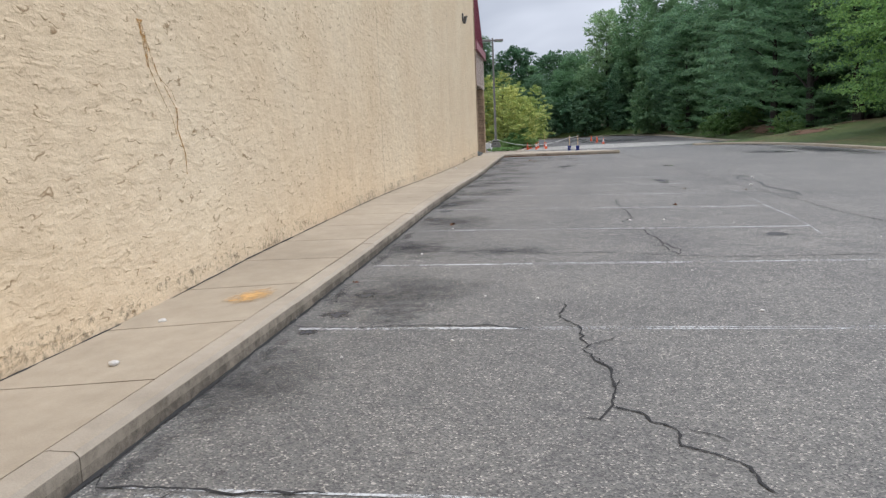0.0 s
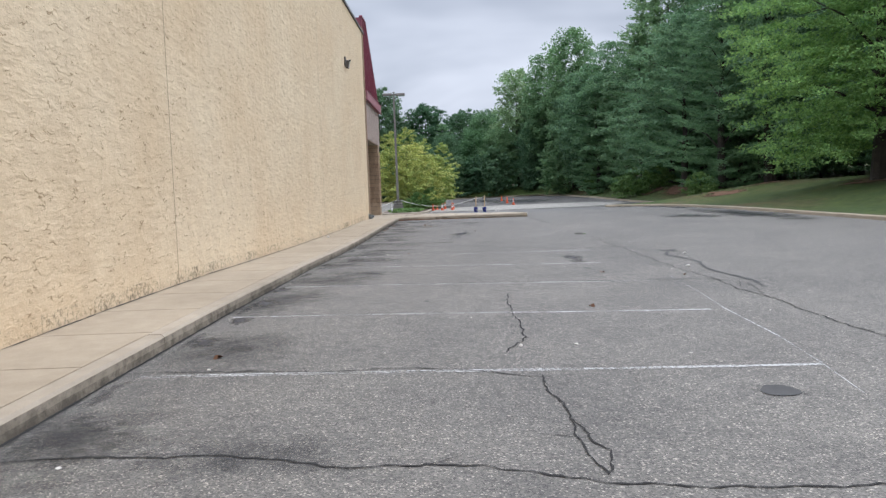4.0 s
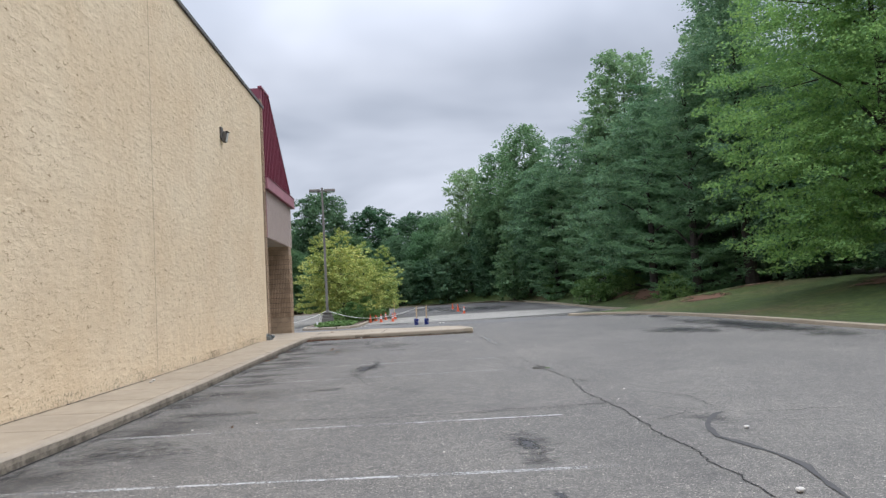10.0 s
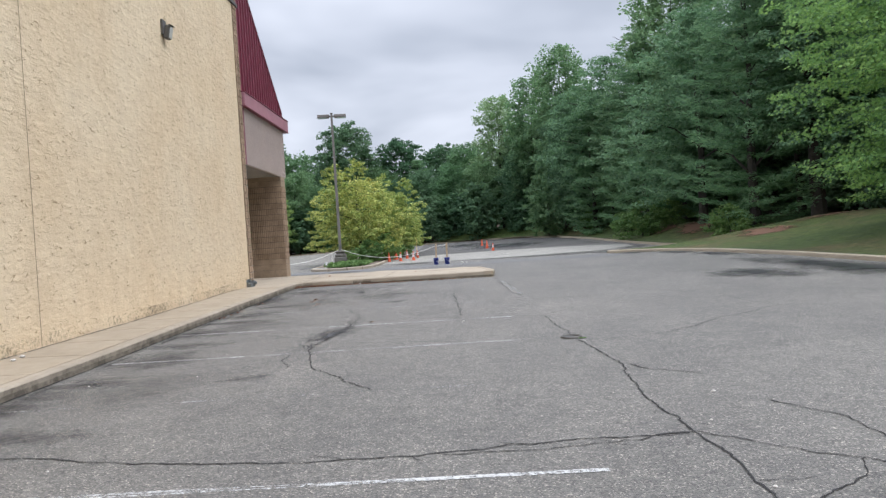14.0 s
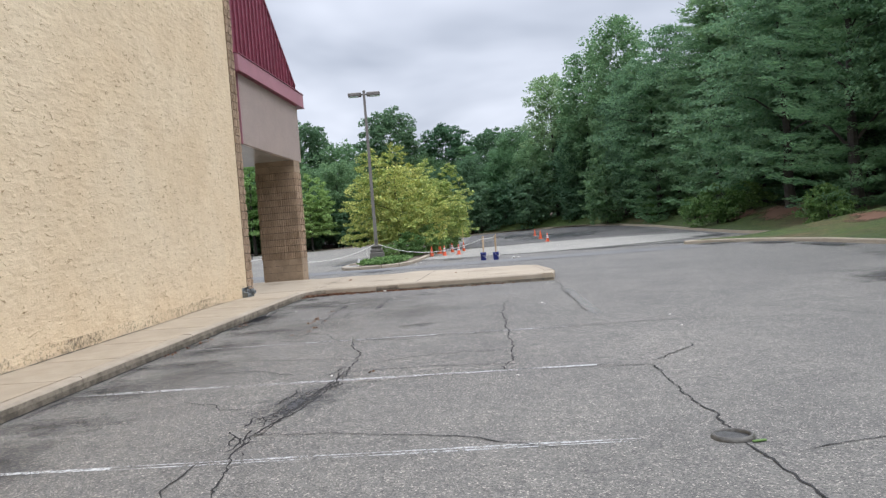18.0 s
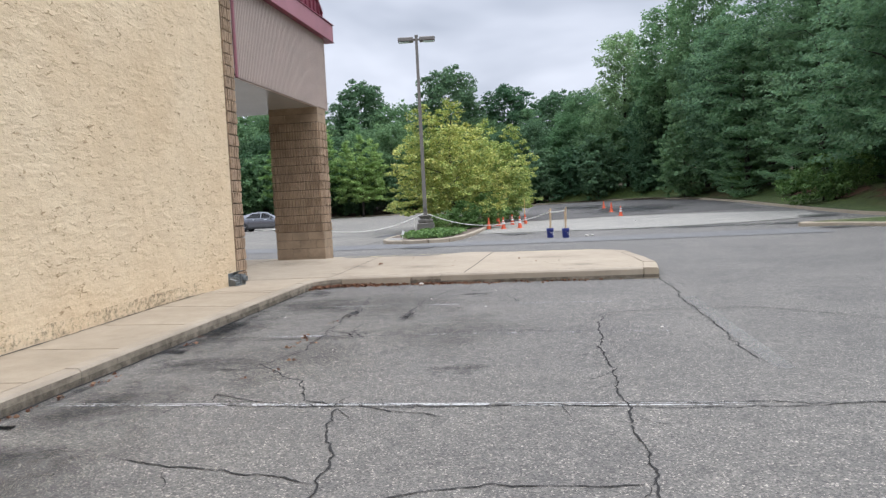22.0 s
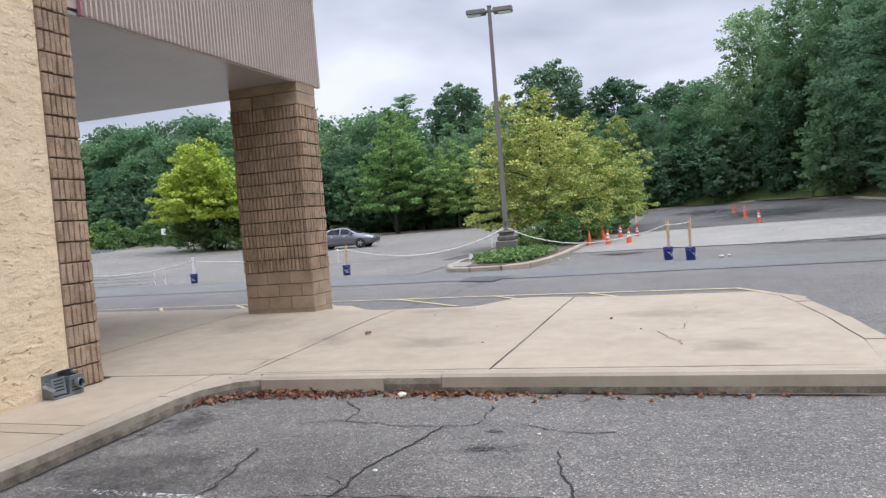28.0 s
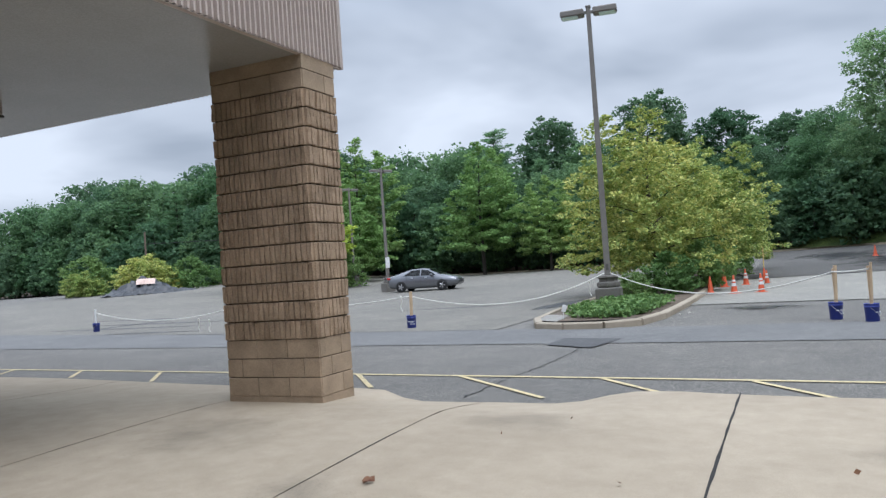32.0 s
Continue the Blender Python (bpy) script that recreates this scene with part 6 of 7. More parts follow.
# ---- rusty drips down the stucco ----
DRIP = make_paint("rust_drip", (0.44, 0.235, 0.055), 0.56, 22.0, 0.8, 0.25)
drip = thing("wall_stain", 0, 0, 0, "brown rust drips running down the stucco", "stain")
for pts, w0 in (([(6.97, 2.78), (7.03, 2.6), (7.06, 2.38)], 0.07), ([(7.0, 2.75), (7.12, 2.5), (7.2, 2.35), (7.33, 2.22), (7.5, 2.05), (7.53, 1.95)], 0.028), ([(7.53, 2.05), (7.5, 1.85), (7.62, 1.62), (7.62, 1.42)], 0.022), ([(7.06, 2.4), (7.2, 2.2), (7.42, 1.95), (7.48, 1.8)], 0.016), ([(7.25, 2.3), (7.45, 2.2), (7.52, 2.1)], 0.014)):
    dr = random.Random(int(w0 * 1000))
    pp = [Vector(p) for p in pts]
    dense = [a.lerp(b, i / 6) for a, b in zip(pp, pp[1:]) for i in range(6)] + [pp[-1]]
    vv, ff = [], []
    for i, p in enumerate(dense):
        h = 1.5 * w0 * dr.uniform(0.5, 1.1) * (1 - 0.6 * i / len(dense))
        vv += [(XW + 0.004, p.x - h / 2, p.y), (XW + 0.004, p.x + h / 2, p.y)]
        if i:
            ff.append((2 * i - 2, 2 * i - 1, 2 * i + 1, 2 * i))
    put("drip", mesh_of("drip", vv, ff, DRIP), drip)
# vertical joints in the stucco
for y in (4.4, 16.8, 29.2):
    put("control_joint", mesh_of("control_joint", [(XW + 0.003, y, 0.2), (XW + 0.003, y + 0.018, 0.2), (XW + 0.003, y + 0.018, TOP), (XW + 0.003, y, TOP)], [(0, 1, 2, 3)], plain("joint_shadow", (0.30, 0.23, 0.15), 0.95)), wall_east)

# ---- wall light ----
GLASS_CLOUDY = plain("cloudy_glass", (0.62, 0.62, 0.58), 0.25)
wl_ = thing("wall_light", XW, 34.95, 7.06, "bronze flood light fixed high on the stucco wall", "light")
part("back_plate", boxed(0.0, 0.06, -0.1, 0.1, -0.14, 0.2, 0.012), BRONZE, wl_)
part("knuckle", tube([(0.05, 0.02, -0.02), (0.1, 0.05, -0.03)], 0.03, 8), BRONZE, wl_)
head = part("lamp_head", boxed(0.065, 0.19, -0.06, 0.14, -0.2, 0.1, 0.02), BRONZE, wl_, "", pose(0, 0, 0, 0, 12, 0))
part("lens", boxed(0.191, 0.2, -0.04, 0.12, -0.175, 0.07, 0.004), GLASS_CLOUDY, head, "cloudy glass lens")
part("visor", boxed(0.15, 0.22, -0.07, 0.15, 0.102, 0.115, 0.004), BRONZE, head)

# ---- bent metal box at the pilaster's foot ----
GALV = plain("galvanised_sheet", (0.21, 0.23, 0.24), 0.45, 0.5, 0.2, 8.0)
gb = thing("vent_box", XW + 0.01, 40.5, walk_z(XW, 40.5), "dented grey galvanised vent box broken open against the wall", "vent", "", -6)
gb.matrix_basis = gb.matrix_basis @ Matrix.Diagonal((0.9, 0.82, 1.0, 1))
part("back_plate", boxed(0.0, 0.012, -0.22, 0.2, 0.0, 0.22, 0.003), GALV, gb)
part("base_tray", boxed(0.012, 0.17, -0.21, 0.19, 0.0, 0.016, 0.003), GALV, gb)
for y0, y1, h0, tilt in ((-0.21, -0.03, 0.17, -7), (0.0, 0.19, 0.2, 4)):
    cell = part("side_box", boxed(0.15, 0.164, y0, y1, 0.016, h0, 0.004), GALV, gb, "dented front sheet", pose(0, 0, 0, 0, tilt, 0))
    for yy in (y0, y1 - 0.012):
        part("cheek", boxed(0.012, 0.15, yy, yy + 0.012, 0.016, h0 - 0.015, 0.003), GALV, gb)
    for k in range(4):
        part("slot", boxed(0.1635, 0.166, y0 + 0.03, y1 - 0.03, 0.05 + 0.03 * k, 0.062 + 0.03 * k), BLACK, cell, "dark slot")
part("flap", boxed(0.02, 0.17, -0.02, 0.19, 0.205, 0.215, 0.003), GALV, gb, "bent open flap", pose(0, 0, 0.0, 0, -14, 0))
part("torn_strip", boxed(0.03, 0.19, -0.24, -0.19, 0.19, 0.2, 0.003), GALV, gb, "torn sheet strip", pose(0, 0, 0, 12, 16, 0))
part("duct_end", turned([(0.045, 0.0), (0.048, 0.004), (0.048, 0.07), (0.044, 0.074), (0.04, 0.07), (0.04, 0.0)], 16, False), GALV, gb, "stub of round duct", pose(0.17, 0.1, 0.11, 0, 90, 0), True)

# ---- soffit light ----
sl = thing("soffit_light", -6.8, 45.0, SOF - 0.006, "boxy grey flood light under the soffit", "light")
part("housing", boxed(-0.3, 0.3, -0.2, 0.2, -0.17, 0.0, 0.015), RIB_PAINT, sl)
part("band", boxed(-0.31, 0.31, -0.21, 0.21, -0.2, -0.172, 0.008), BRONZE, sl)
part("lens", boxed(-0.26, 0.26, -0.16, 0.16, -0.235, -0.202, 0.012), GLASS_CLOUDY, sl, "dull unlit lens")

# ---- lamp posts ----
POST_PAINT = plain("post_paint", (0.19, 0.175, 0.155), 0.55, 0.1, 0.12, 2.0)
# the lenses' greenish light is put into their base colour
LAMP_GLASS = plain("lamp_glass", (0.68, 0.9, 0.8), 0.15)


DARK_CONCRETE = make_concrete("dark_concrete", (0.12, 0.11, 0.098), (0.19, 0.178, 0.16))


def lamp_post(x, y, height, label, turn, heads=2, sign=False):
    z = gz(x, y)
    root = thing("lamp_post", x, y, z, label, "lamp post", "lamp posts", turn)
    part("base", boxed(-0.36, 0.36, -0.36, 0.36, -0.15, 0.6, 0.025), DARK_CONCRETE, root, "stained square concrete base")
    part("collar", turned([(0.30, 0.602), (0.33, 0.66), (0.33, 0.74), (0.26, 0.78), (0.26, 0.86), (0.33, 0.9), (0.31, 0.94), (0.0, 0.95)], 8, False), DARK_CONCRETE, root, "dark stepped collar")
    bm = bmesh.new()
    for (h, r) in ((0.7, 0.085), (height, 0.058)):
        for sx, sy in ((-1, -1), (1, -1), (1, 1), (-1, 1)):
            bm.verts.new((sx * r, sy * r, h))
    bm.verts.ensure_lookup_table()
    for k in range(4):
        bm.faces.new([bm.verts[i] for i in (k, (k + 1) % 4, 4 + (k + 1) % 4, 4 + k)])
    bm.faces.new([bm.verts[i] for i in (4, 5, 6, 7)])
    part("pole", bm, POST_PAINT, root)
    part("hand_hole", boxed(-0.04, 0.04, -0.094, -0.082, 1.1, 1.28, 0.004), BRONZE, root)
    part("cap", boxed(-0.075, 0.075, -0.075, 0.075, height, height + 0.06, 0.01), POST_PAINT, root)
    for sx in ((-1, 1) if heads == 2 else (-1,)):
        arm = part("arm", boxed(min(sx * 0.05, sx * 0.24), max(sx * 0.05, sx * 0.24), -0.035, 0.035, height - 0.17, height - 0.09, 0.006), POST_PAINT, root)
        hd = part("lamp_head", boxed(min(sx * 0.13, sx * 0.8), max(sx * 0.13, sx * 0.8), -0.2, 0.2, height - 0.22, height - 0.04, 0.03), POST_PAINT, root)
        part("lens", boxed(min(sx * 0.3, sx * 0.77), max(sx * 0.3, sx * 0.77), -0.16, 0.16, height - 0.24, height - 0.221, 0.004), LAMP_GLASS, hd, "flat lens with its greenish light painted into the colour")
    if sign:
        part("notice", boxed(-0.16, 0.16, -0.11, -0.095, 1.6, 2.3, 0.003), plain("notice_white", (0.72, 0.72, 0.7), 0.6), root, "plain white notice")
    return root


lamp_post(-2.89, 60.85, 8.68, "tall brown twin-headed lamp post on a concrete base", 8)
lamp_post(-22.6, 83.6, 8.2, "tall brown twin-headed lamp post with a white notice", 60, 2, True)
lamp_post(-30.6, 92.5, 8.0, "thin brown lamp post on a concrete base", 60, 2)

# ---- kerbed island ----
ISLE = [(-4.0, 110), (-4.05, 70), (-4.0, 59.2), (-3.72, 56.6), (-3.3, 55.4), (-2.6, 54.98), (-1.75, 54.95), (-1.1, 55.5), (-0.85, 57.0), (-0.72, 62.0), (-0.72, 75), (-0.8, 90), (-0.85, 103)]
kerb_run("island_kerb", ISLE[1:-1], "worn pale concrete kerb round the planted island", 0.15, 0.17)
MULCH = plain("bed_soil", (0.12, 0.09, 0.065), 0.95, 0.0, 0.4, 3.0, 0.6, 30.0)
strip("island_bed", [(-3.15, 55.6), (-3.55, 57.0), (-3.9, 60), (-3.95, 75), (-3.95, 98)], [(-1.35, 55.7), (-1.0, 57.0), (-0.84, 60), (-0.84, 75), (-0.9, 98)], 0.13, MULCH, "bare soil and gravel bed of the island", "bed")
strip("island_slab", [(-3.55, 56.0), (-3.62, 56.6), (-3.75, 57.6)], [(-2.9, 55.45), (-2.95, 56.2), (-3.1, 57.2)], 0.142, OLD_CONCRETE, "pale bare end of the island", "bed")
ir = np.random.default_rng(3)
cent = [(ir.uniform(-3.1, -1.15), ir.uniform(55.9, 61.3), 0) for _ in range(260)]
cent = [(x, y, gz(x, y) + 0.2 + 0.1 * float(ir.random())) for x, y, _ in cent if (x + 2.1) ** 2 / 1.0 + (y - 58.6) ** 2 / 7.5 < 1.05]
gc = put("ground_cover", cards_mesh("ground_cover", leaf_cards(ir, cent, 40, 0.3, 0.10, 0.35), SHRUB_LEAF))
tagged(gc, "low green juniper mat spilling over the island", "ground cover", kind="stuff")
wt = thing("plastic_tag", -2.95, 56.2, gz(-2.95, 56.2) + 0.3, "small white plastic tag in the planting", "tag")
WHITE_PLASTIC = plain("white_plastic", (0.75, 0.75, 0.73), 0.5)
part("flag", boxed(-0.05, 0.05, -0.004, 0.004, 0.0, 0.16, 0.002), WHITE_PLASTIC, wt, "", pose(0, 0, 0, 0, 20, 0))
part("stem", tube([(0, 0, -0.2), (0, 0, 0.02)], 0.006, 5), WHITE_PLASTIC, wt)

# ---- buckets with posts ----
BLUE = plain("blue_plastic", (0.02, 0.035, 0.22), 0.4, 0.0, 0.1, 5.0)
LABEL_WHITE = plain("label_print", (0.55, 0.56, 0.6), 0.5)
STEEL = plain("wire_steel", (0.4, 0.4, 0.4), 0.4, 0.8)
TIMBER = plain("raw_timber", (0.52, 0.38, 0.24), 0.85, 0.0, 0.15, 4.0, 0.4, 40.0)
CEMENT = make_concrete("bucket_cement", (0.3, 0.29, 0.27), (0.38, 0.37, 0.35))
ROPE = plain("white_rope", (0.68, 0.66, 0.6), 0.8, 0.0, 0.1, 8.0)


def bucket(x, y, post, label, turn, white=False):
    root = thing("bucket", x, y, gz(x, y), label, "bucket", "weighted buckets", turn)
    root.matrix_basis = root.matrix_basis @ Matrix.Diagonal((0.84, 0.84, 0.9, 1))
    part("pail", turned([(0.0, 0.0), (0.128, 0.0), (0.134, 0.01), (0.147, 0.29), (0.155, 0.295), (0.155, 0.315), (0.148, 0.32), (0.15, 0.355), (0.157, 0.36), (0.157, 0.372), (0.142, 0.372), (0.138, 0.31), (0.0, 0.31)], 24, False), BLUE, root, smooth_=True)
    part("fill", turned([(0.137, 0.315), (0.137, 0.322), (0.0, 0.33)], 20, False), CEMENT, root, "hardened cement fill")
    for k, (z, w_) in enumerate(((0.19, 0.16), (0.15, 0.11), (0.115, 0.14))):
        part("print_bar", boxed(-w_ / 2, w_ / 2, -0.1465 + 0.05 * (0.3 - z) , -0.138, z, z + 0.022), LABEL_WHITE, root, "plain pale print bar", pose(0, 0, 0, 0, 0, 14 * (k - 1)))
    part("wire_handle", tube([(0.155 * math.cos(a), -0.03 - 0.12 * math.sin(a) * 0.9, 0.31 - 0.13 * math.sin(a)) for a in [math.pi * i / 10 for i in range(11)]], 0.004, 5), STEEL, root)
    part("timber_post", boxed(-0.045, 0.045, -0.02, 0.02, 0.3, 0.3 + post, 0.003), WHITE_PLASTIC if white else TIMBER, root, "white plastic pipe" if white else "raw timber post", pose(0, 0, 0, 2, 1.5, 12))
    if not white and post > 0.75:
        part("timber_post", boxed(0.05, 0.085, -0.03, 0.03, 0.3, 0.3 + post * 0.92, 0.003), TIMBER, root, "raw timber post", pose(0, 0, 0, -1, -1.5, 12))
    return root


POSTS = [(-21.7, 59.4, 0.62, True), (-13.1, 57.1, 0.7, True), (-7.1, 56.6, 0.75, False), (2.62, 55.5, 0.85, False), (3.17, 54.8, 0.9, False)]
for i, (x, y, h, white) in enumerate(POSTS):
    bucket(x, y, h, "blue plastic bucket of cement holding a " + ("white pipe" if white else "timber post"), 20 * i - 15, white)


def rope(a, b, sag, label):
    root = thing("rope", 0, 0, 0, label, "rope", "barrier rope")
    a, b = Vector(a), Vector(b)
    pts = []
    for i in range(25):
        u = i / 24
        p = a.lerp(b, u)
        p.z -= sag * 4 * u * (1 - u)
        pts.append(p)
    part("cord", tube(pts, 0.014, 6), ROPE, root)
    return root


def post_top(i, d=0.12):
    x, y, h, _ = POSTS[i]
    return (x, y, gz(x, y) + 0.9 * (0.3 + h) - d)


LAMP_TIE = (-2.89, 60.72, gz(-2.89, 60.8) + 1.02)
rope(post_top(0), post_top(1), 0.35, "white rope sagging between weighted buckets")
rope(post_top(1), post_top(2), 0.16, "white rope sagging between weighted buckets")
rope(post_top(2), (-2.96, 60.75, LAMP_TIE[2]), 0.5, "white rope sagging to the lamp post")
rope((-2.8, 60.75, LAMP_TIE[2]), post_top(3), 0.5, "white rope sagging from the lamp post to a bucket")
rope(post_top(3), post_top(4), 0.02, "white rope tied between two posts")
for x, y, z in ((-14.6, 57.5, 1.18), (-7.42, 56.7, 1.62), (-3.3, 60.3, 1.62), (-15.3, 57.8, 1.2)):
    tie = thing("rope_end", x, y, z, "loose white rope end hanging from the barrier", "rope", "barrier rope")
    part("cord", tube([(0, 0, 0.0), (0.02, 0.01, -0.12), (-0.02, 0.0, -0.28), (0.03, 0.0, -0.4)], 0.014, 6), ROPE, tie)
    part("knot", turned([(0.0, -0.03), (0.028, -0.01), (0.028, 0.015), (0.0, 0.03)], 8, False), ROPE, tie)
slip = put("cloth_strip", sheet("cloth_strip", -7.55, -6.85, 55.9, 56.1, 6, 2, 0.012, WHITE_PLASTIC))
tagged(slip, "flat white plastic strip lying on the lane", "litter")

# ---- traffic cones ----
ORANGE = plain("cone_orange", (0.62, 0.10, 0.035), 0.5, 0.0, 0.12, 6.0)
REFLECT = plain("reflective_white", (0.72, 0.72, 0.72), 0.35)
CONE_BLACK = plain("cone_rubber", (0.03, 0.03, 0.03), 0.8)


def cone(x, y, h, label, turn, bands=True, base=ORANGE, pole=0.0):
    h *= 0.82
    root = thing("traffic_cone", x, y, gz(x, y), label, "traffic cone", "traffic cones", turn)
    s = h / 0.71
    part("base_plate", boxed(-0.18 * s, 0.18 * s, -0.18 * s, 0.18 * s, 0.0, 0.035 * s, 0.012 * s), base, root)
    part("body", turned([(0.135 * s, 0.035 * s), (0.125 * s, 0.06 * s), (0.028 * s, h - 0.01), (0.022 * s, h), (0.0, h)], 20, False), ORANGE, root, smooth_=True)
    if bands:
        for a, b in ((0.42, 0.58), (0.66, 0.76)):
            r = lambda u: (0.125 + (0.028 - 0.125) * (u * h - 0.06 * s) / (h - 0.07 * s)) * s + 0.003
            part("reflective_band", turned([(r(a), a * h), (r(b), b * h)], 20, False), REFLECT, root, "white reflective band", smooth_=True)
    if pole:
        part("marker_rod", tube([(0, 0, h - 0.05), (0.02, 0, h + pole)], 0.018, 6), plain("rod_yellow", (0.7, 0.5, 0.2), 0.6), root, "pale timber rod")
    return root


for x, y, h, bands, base, pole, turn in ((-0.5, 64.6, 0.71, False, CONE_BLACK, 0, 10), (-0.35, 67.9, 0.9, False, ORANGE, 0.5, 0), (0.22, 64.4, 0.71, True, ORANGE, 0, 30), (0.35, 68.6, 0.71, True, ORANGE, 0, 5), (1.0, 64.5, 0.71, True, ORANGE, 0, 50), (1.05, 68.7, 0.6, True, CONE_BLACK, 0, 20), (0.9, 71.0, 0.6, False, ORANGE, 0.8, 20),
                                            (5.95, 85.5, 0.71, False, ORANGE, 0, 0), (6.1, 78.7, 0.8, False, ORANGE, 0, 15), (6.28, 72.7, 0.71, True, ORANGE, 0, 40)):
    cone(x, y, h, "orange traffic cone" + (" with white reflective bands" if bands else " without bands") + (" and a timber rod" if pole else ""), turn, bands, base, pole)

# ---- parked car ----
CAR_PAINT = plain("car_paint_grey", (0.2, 0.205, 0.22), 0.2, 0.6, 0.04, 1.0)
CAR_GLASS = plain("car_glass", (0.012, 0.014, 0.016), 0.06)
TYRE = plain("tyre_rubber", (0.018, 0.018, 0.018), 0.85)
ALLOY = plain("alloy", (0.5, 0.5, 0.52), 0.3, 0.9)
RED_LENS = plain("red_lens", (0.4, 0.01, 0.01), 0.15)
CLEAR_LENS = plain("clear_lens", (0.6, 0.62, 0.64), 0.1)
PLATE = plain("plate_white", (0.7, 0.7, 0.68), 0.5)


def car(x, y, turn):
    root = thing("car", x, y, gz(x, y), "dark grey four-door saloon car parked on the asphalt", "car", "", turn)
    stations = ((-2.3, 0.45, 0.80, 0.72, 0.98, 0.6), (-2.2, 0.32, 0.93, 0.82, 1.05, 0.66), (-1.9, 0.24, 0.96, 0.87, 1.10, 0.66), (-1.45, 0.2, 0.96, 0.89, 1.22, 0.62), (-1.0, 0.2, 0.955, 0.9, 1.345, 0.58), (-0.5, 0.2, 0.95, 0.9, 1.415, 0.57), (0.0, 0.2, 0.94, 0.9, 1.425, 0.58), (0.45, 0.2, 0.93, 0.9, 1.36, 0.6),
                (0.9, 0.2, 0.925, 0.9, 1.16, 0.66), (1.25, 0.2, 0.91, 0.89, 0.99, 0.72), (1.7, 0.22, 0.86, 0.87, 0.91, 0.68), (2.1, 0.27, 0.76, 0.82, 0.82, 0.62), (2.3, 0.36, 0.6, 0.72, 0.68, 0.52))
    bm = bmesh.new()
    rings = []
    for sx, zb, zs, w_, zt, wt_ in stations:
        half = [(w_ * 0.93, zb), (w_, zb + 0.18), (w_ * 1.0, (zb + zs) / 2 + 0.05), (w_ * 0.97, zs), (wt_ * 1.05, zt - 0.05 if zt - zs > 0.2 else (zs + zt) / 2), (wt_ * 0.75, zt)]
        rings.append([bm.verts.new((sx, -a, b)) for a, b in half] + [bm.verts.new((sx, a, b)) for a, b in half[::-1]])
    for r0, r1 in zip(rings, rings[1:]):
        for k in range(len(r0)):
            bm.faces.new((r0[k], r0[(k + 1) % len(r0)], r1[(k + 1) % len(r0)], r1[k]))
    bm.faces.new(rings[0][::-1])
    bm.faces.new(rings[-1])
    bmesh.ops.recalc_face_normals(bm, faces=bm.faces)
    part("body", bm, CAR_PAINT, root, "grey metallic body", smooth_=True)

    def pane(name, pts, label):
        b2 = bmesh.new()
        b2.faces.new([b2.verts.new(p) for p in pts])
        bmesh.ops.solidify(b2, geom=b2.faces[:], thickness=0.012)
        part(name, b2, CAR_GLASS, root, label)

    for sgn in (-1, 1):
        o = lambda xx, yy, zz: (xx, sgn * yy, zz)
        pane("side_window", [o(-1.22, 0.85, 1.0), o(-0.1, 0.862, 0.985), o(-0.1, 0.64, 1.36), o(-0.72, 0.63, 1.32)][::sgn], "dark tinted side window")
        pane("side_window", [o(-0.02, 0.862, 0.98), o(0.98, 0.85, 0.965), o(0.46, 0.655, 1.29), o(-0.02, 0.64, 1.36)][::sgn], "dark tinted side window")
        part("mirror", boxed(0.62, 0.78, min(sgn * 0.88, sgn * 1.05), max(sgn * 0.88, sgn * 1.05), 0.93, 1.06, 0.03), CAR_PAINT, root)
        part("headlamp", boxed(2.0, 2.22, min(sgn * 0.46, sgn * 0.76), max(sgn * 0.46, sgn * 0.76), 0.62, 0.72, 0.03), CLEAR_LENS, root, "clear headlamp")
        part("tail_lamp", boxed(-2.33, -2.12, min(sgn * 0.5, sgn * 0.845), max(sgn * 0.5, sgn * 0.845), 0.82, 0.95, 0.03), RED_LENS, root, "red tail lamp")
        part("sill", boxed(-0.95, 0.95, min(sgn * 0.86, sgn * 0.905), max(sgn * 0.86, sgn * 0.905), 0.19, 0.3, 0.015), BLACK, root)
        for hx in (-0.72, 0.2):
            part("door_handle", boxed(hx, hx + 0.2, min(sgn * 0.885, sgn * 0.92), max(sgn * 0.885, sgn * 0.92), 0.84, 0.875, 0.01), ALLOY, root)
        for sx2 in (-0.98, -0.05, 0.85):
            part("door_seam", boxed(sx2, sx2 + 0.012, min(sgn * 0.88, sgn * 0.903), max(sgn * 0.88, sgn * 0.903), 0.34, 0.93), BLACK, root)
        for wx in (-1.38, 1.36):
            part("arch", turned([(0.30, -0.02), (0.36, 0.0), (0.36, 0.02), (0.30, 0.03)], 20, False), BLACK, root, "", pose(wx, sgn * 0.88, 0.33, 90, 0, 0))
            wheel = part("wheel", turned([(0.2, -0.1), (0.3, -0.1), (0.325, -0.07), (0.325, 0.07), (0.3, 0.1), (0.2, 0.1)], 24, False), TYRE, root, "black tyre", pose(wx, sgn * 0.82, 0.325, 90, 0, 0), True)
            part("rim", turned([(0.0, 0.07), (0.05, 0.075), (0.06, 0.06), (0.2, 0.085), (0.215, 0.1), (0.215, -0.1), (0.0, -0.1)], 20, False), BLACK, wheel)
            for k in range(5):
                for face in (-1, 1):
                    part("spoke", boxed(0.03, 0.2, -0.028, 0.028, min(face * 0.085, face * 0.106), max(face * 0.085, face * 0.106), 0.008), ALLOY, wheel, "", pose(0, 0, 0, 0, 0, 72 * k))
    pane("windscreen", [(1.2, -0.64, 1.03), (1.2, 0.64, 1.03), (0.47, 0.5, 1.375), (0.47, -0.5, 1.375)], "raked windscreen")
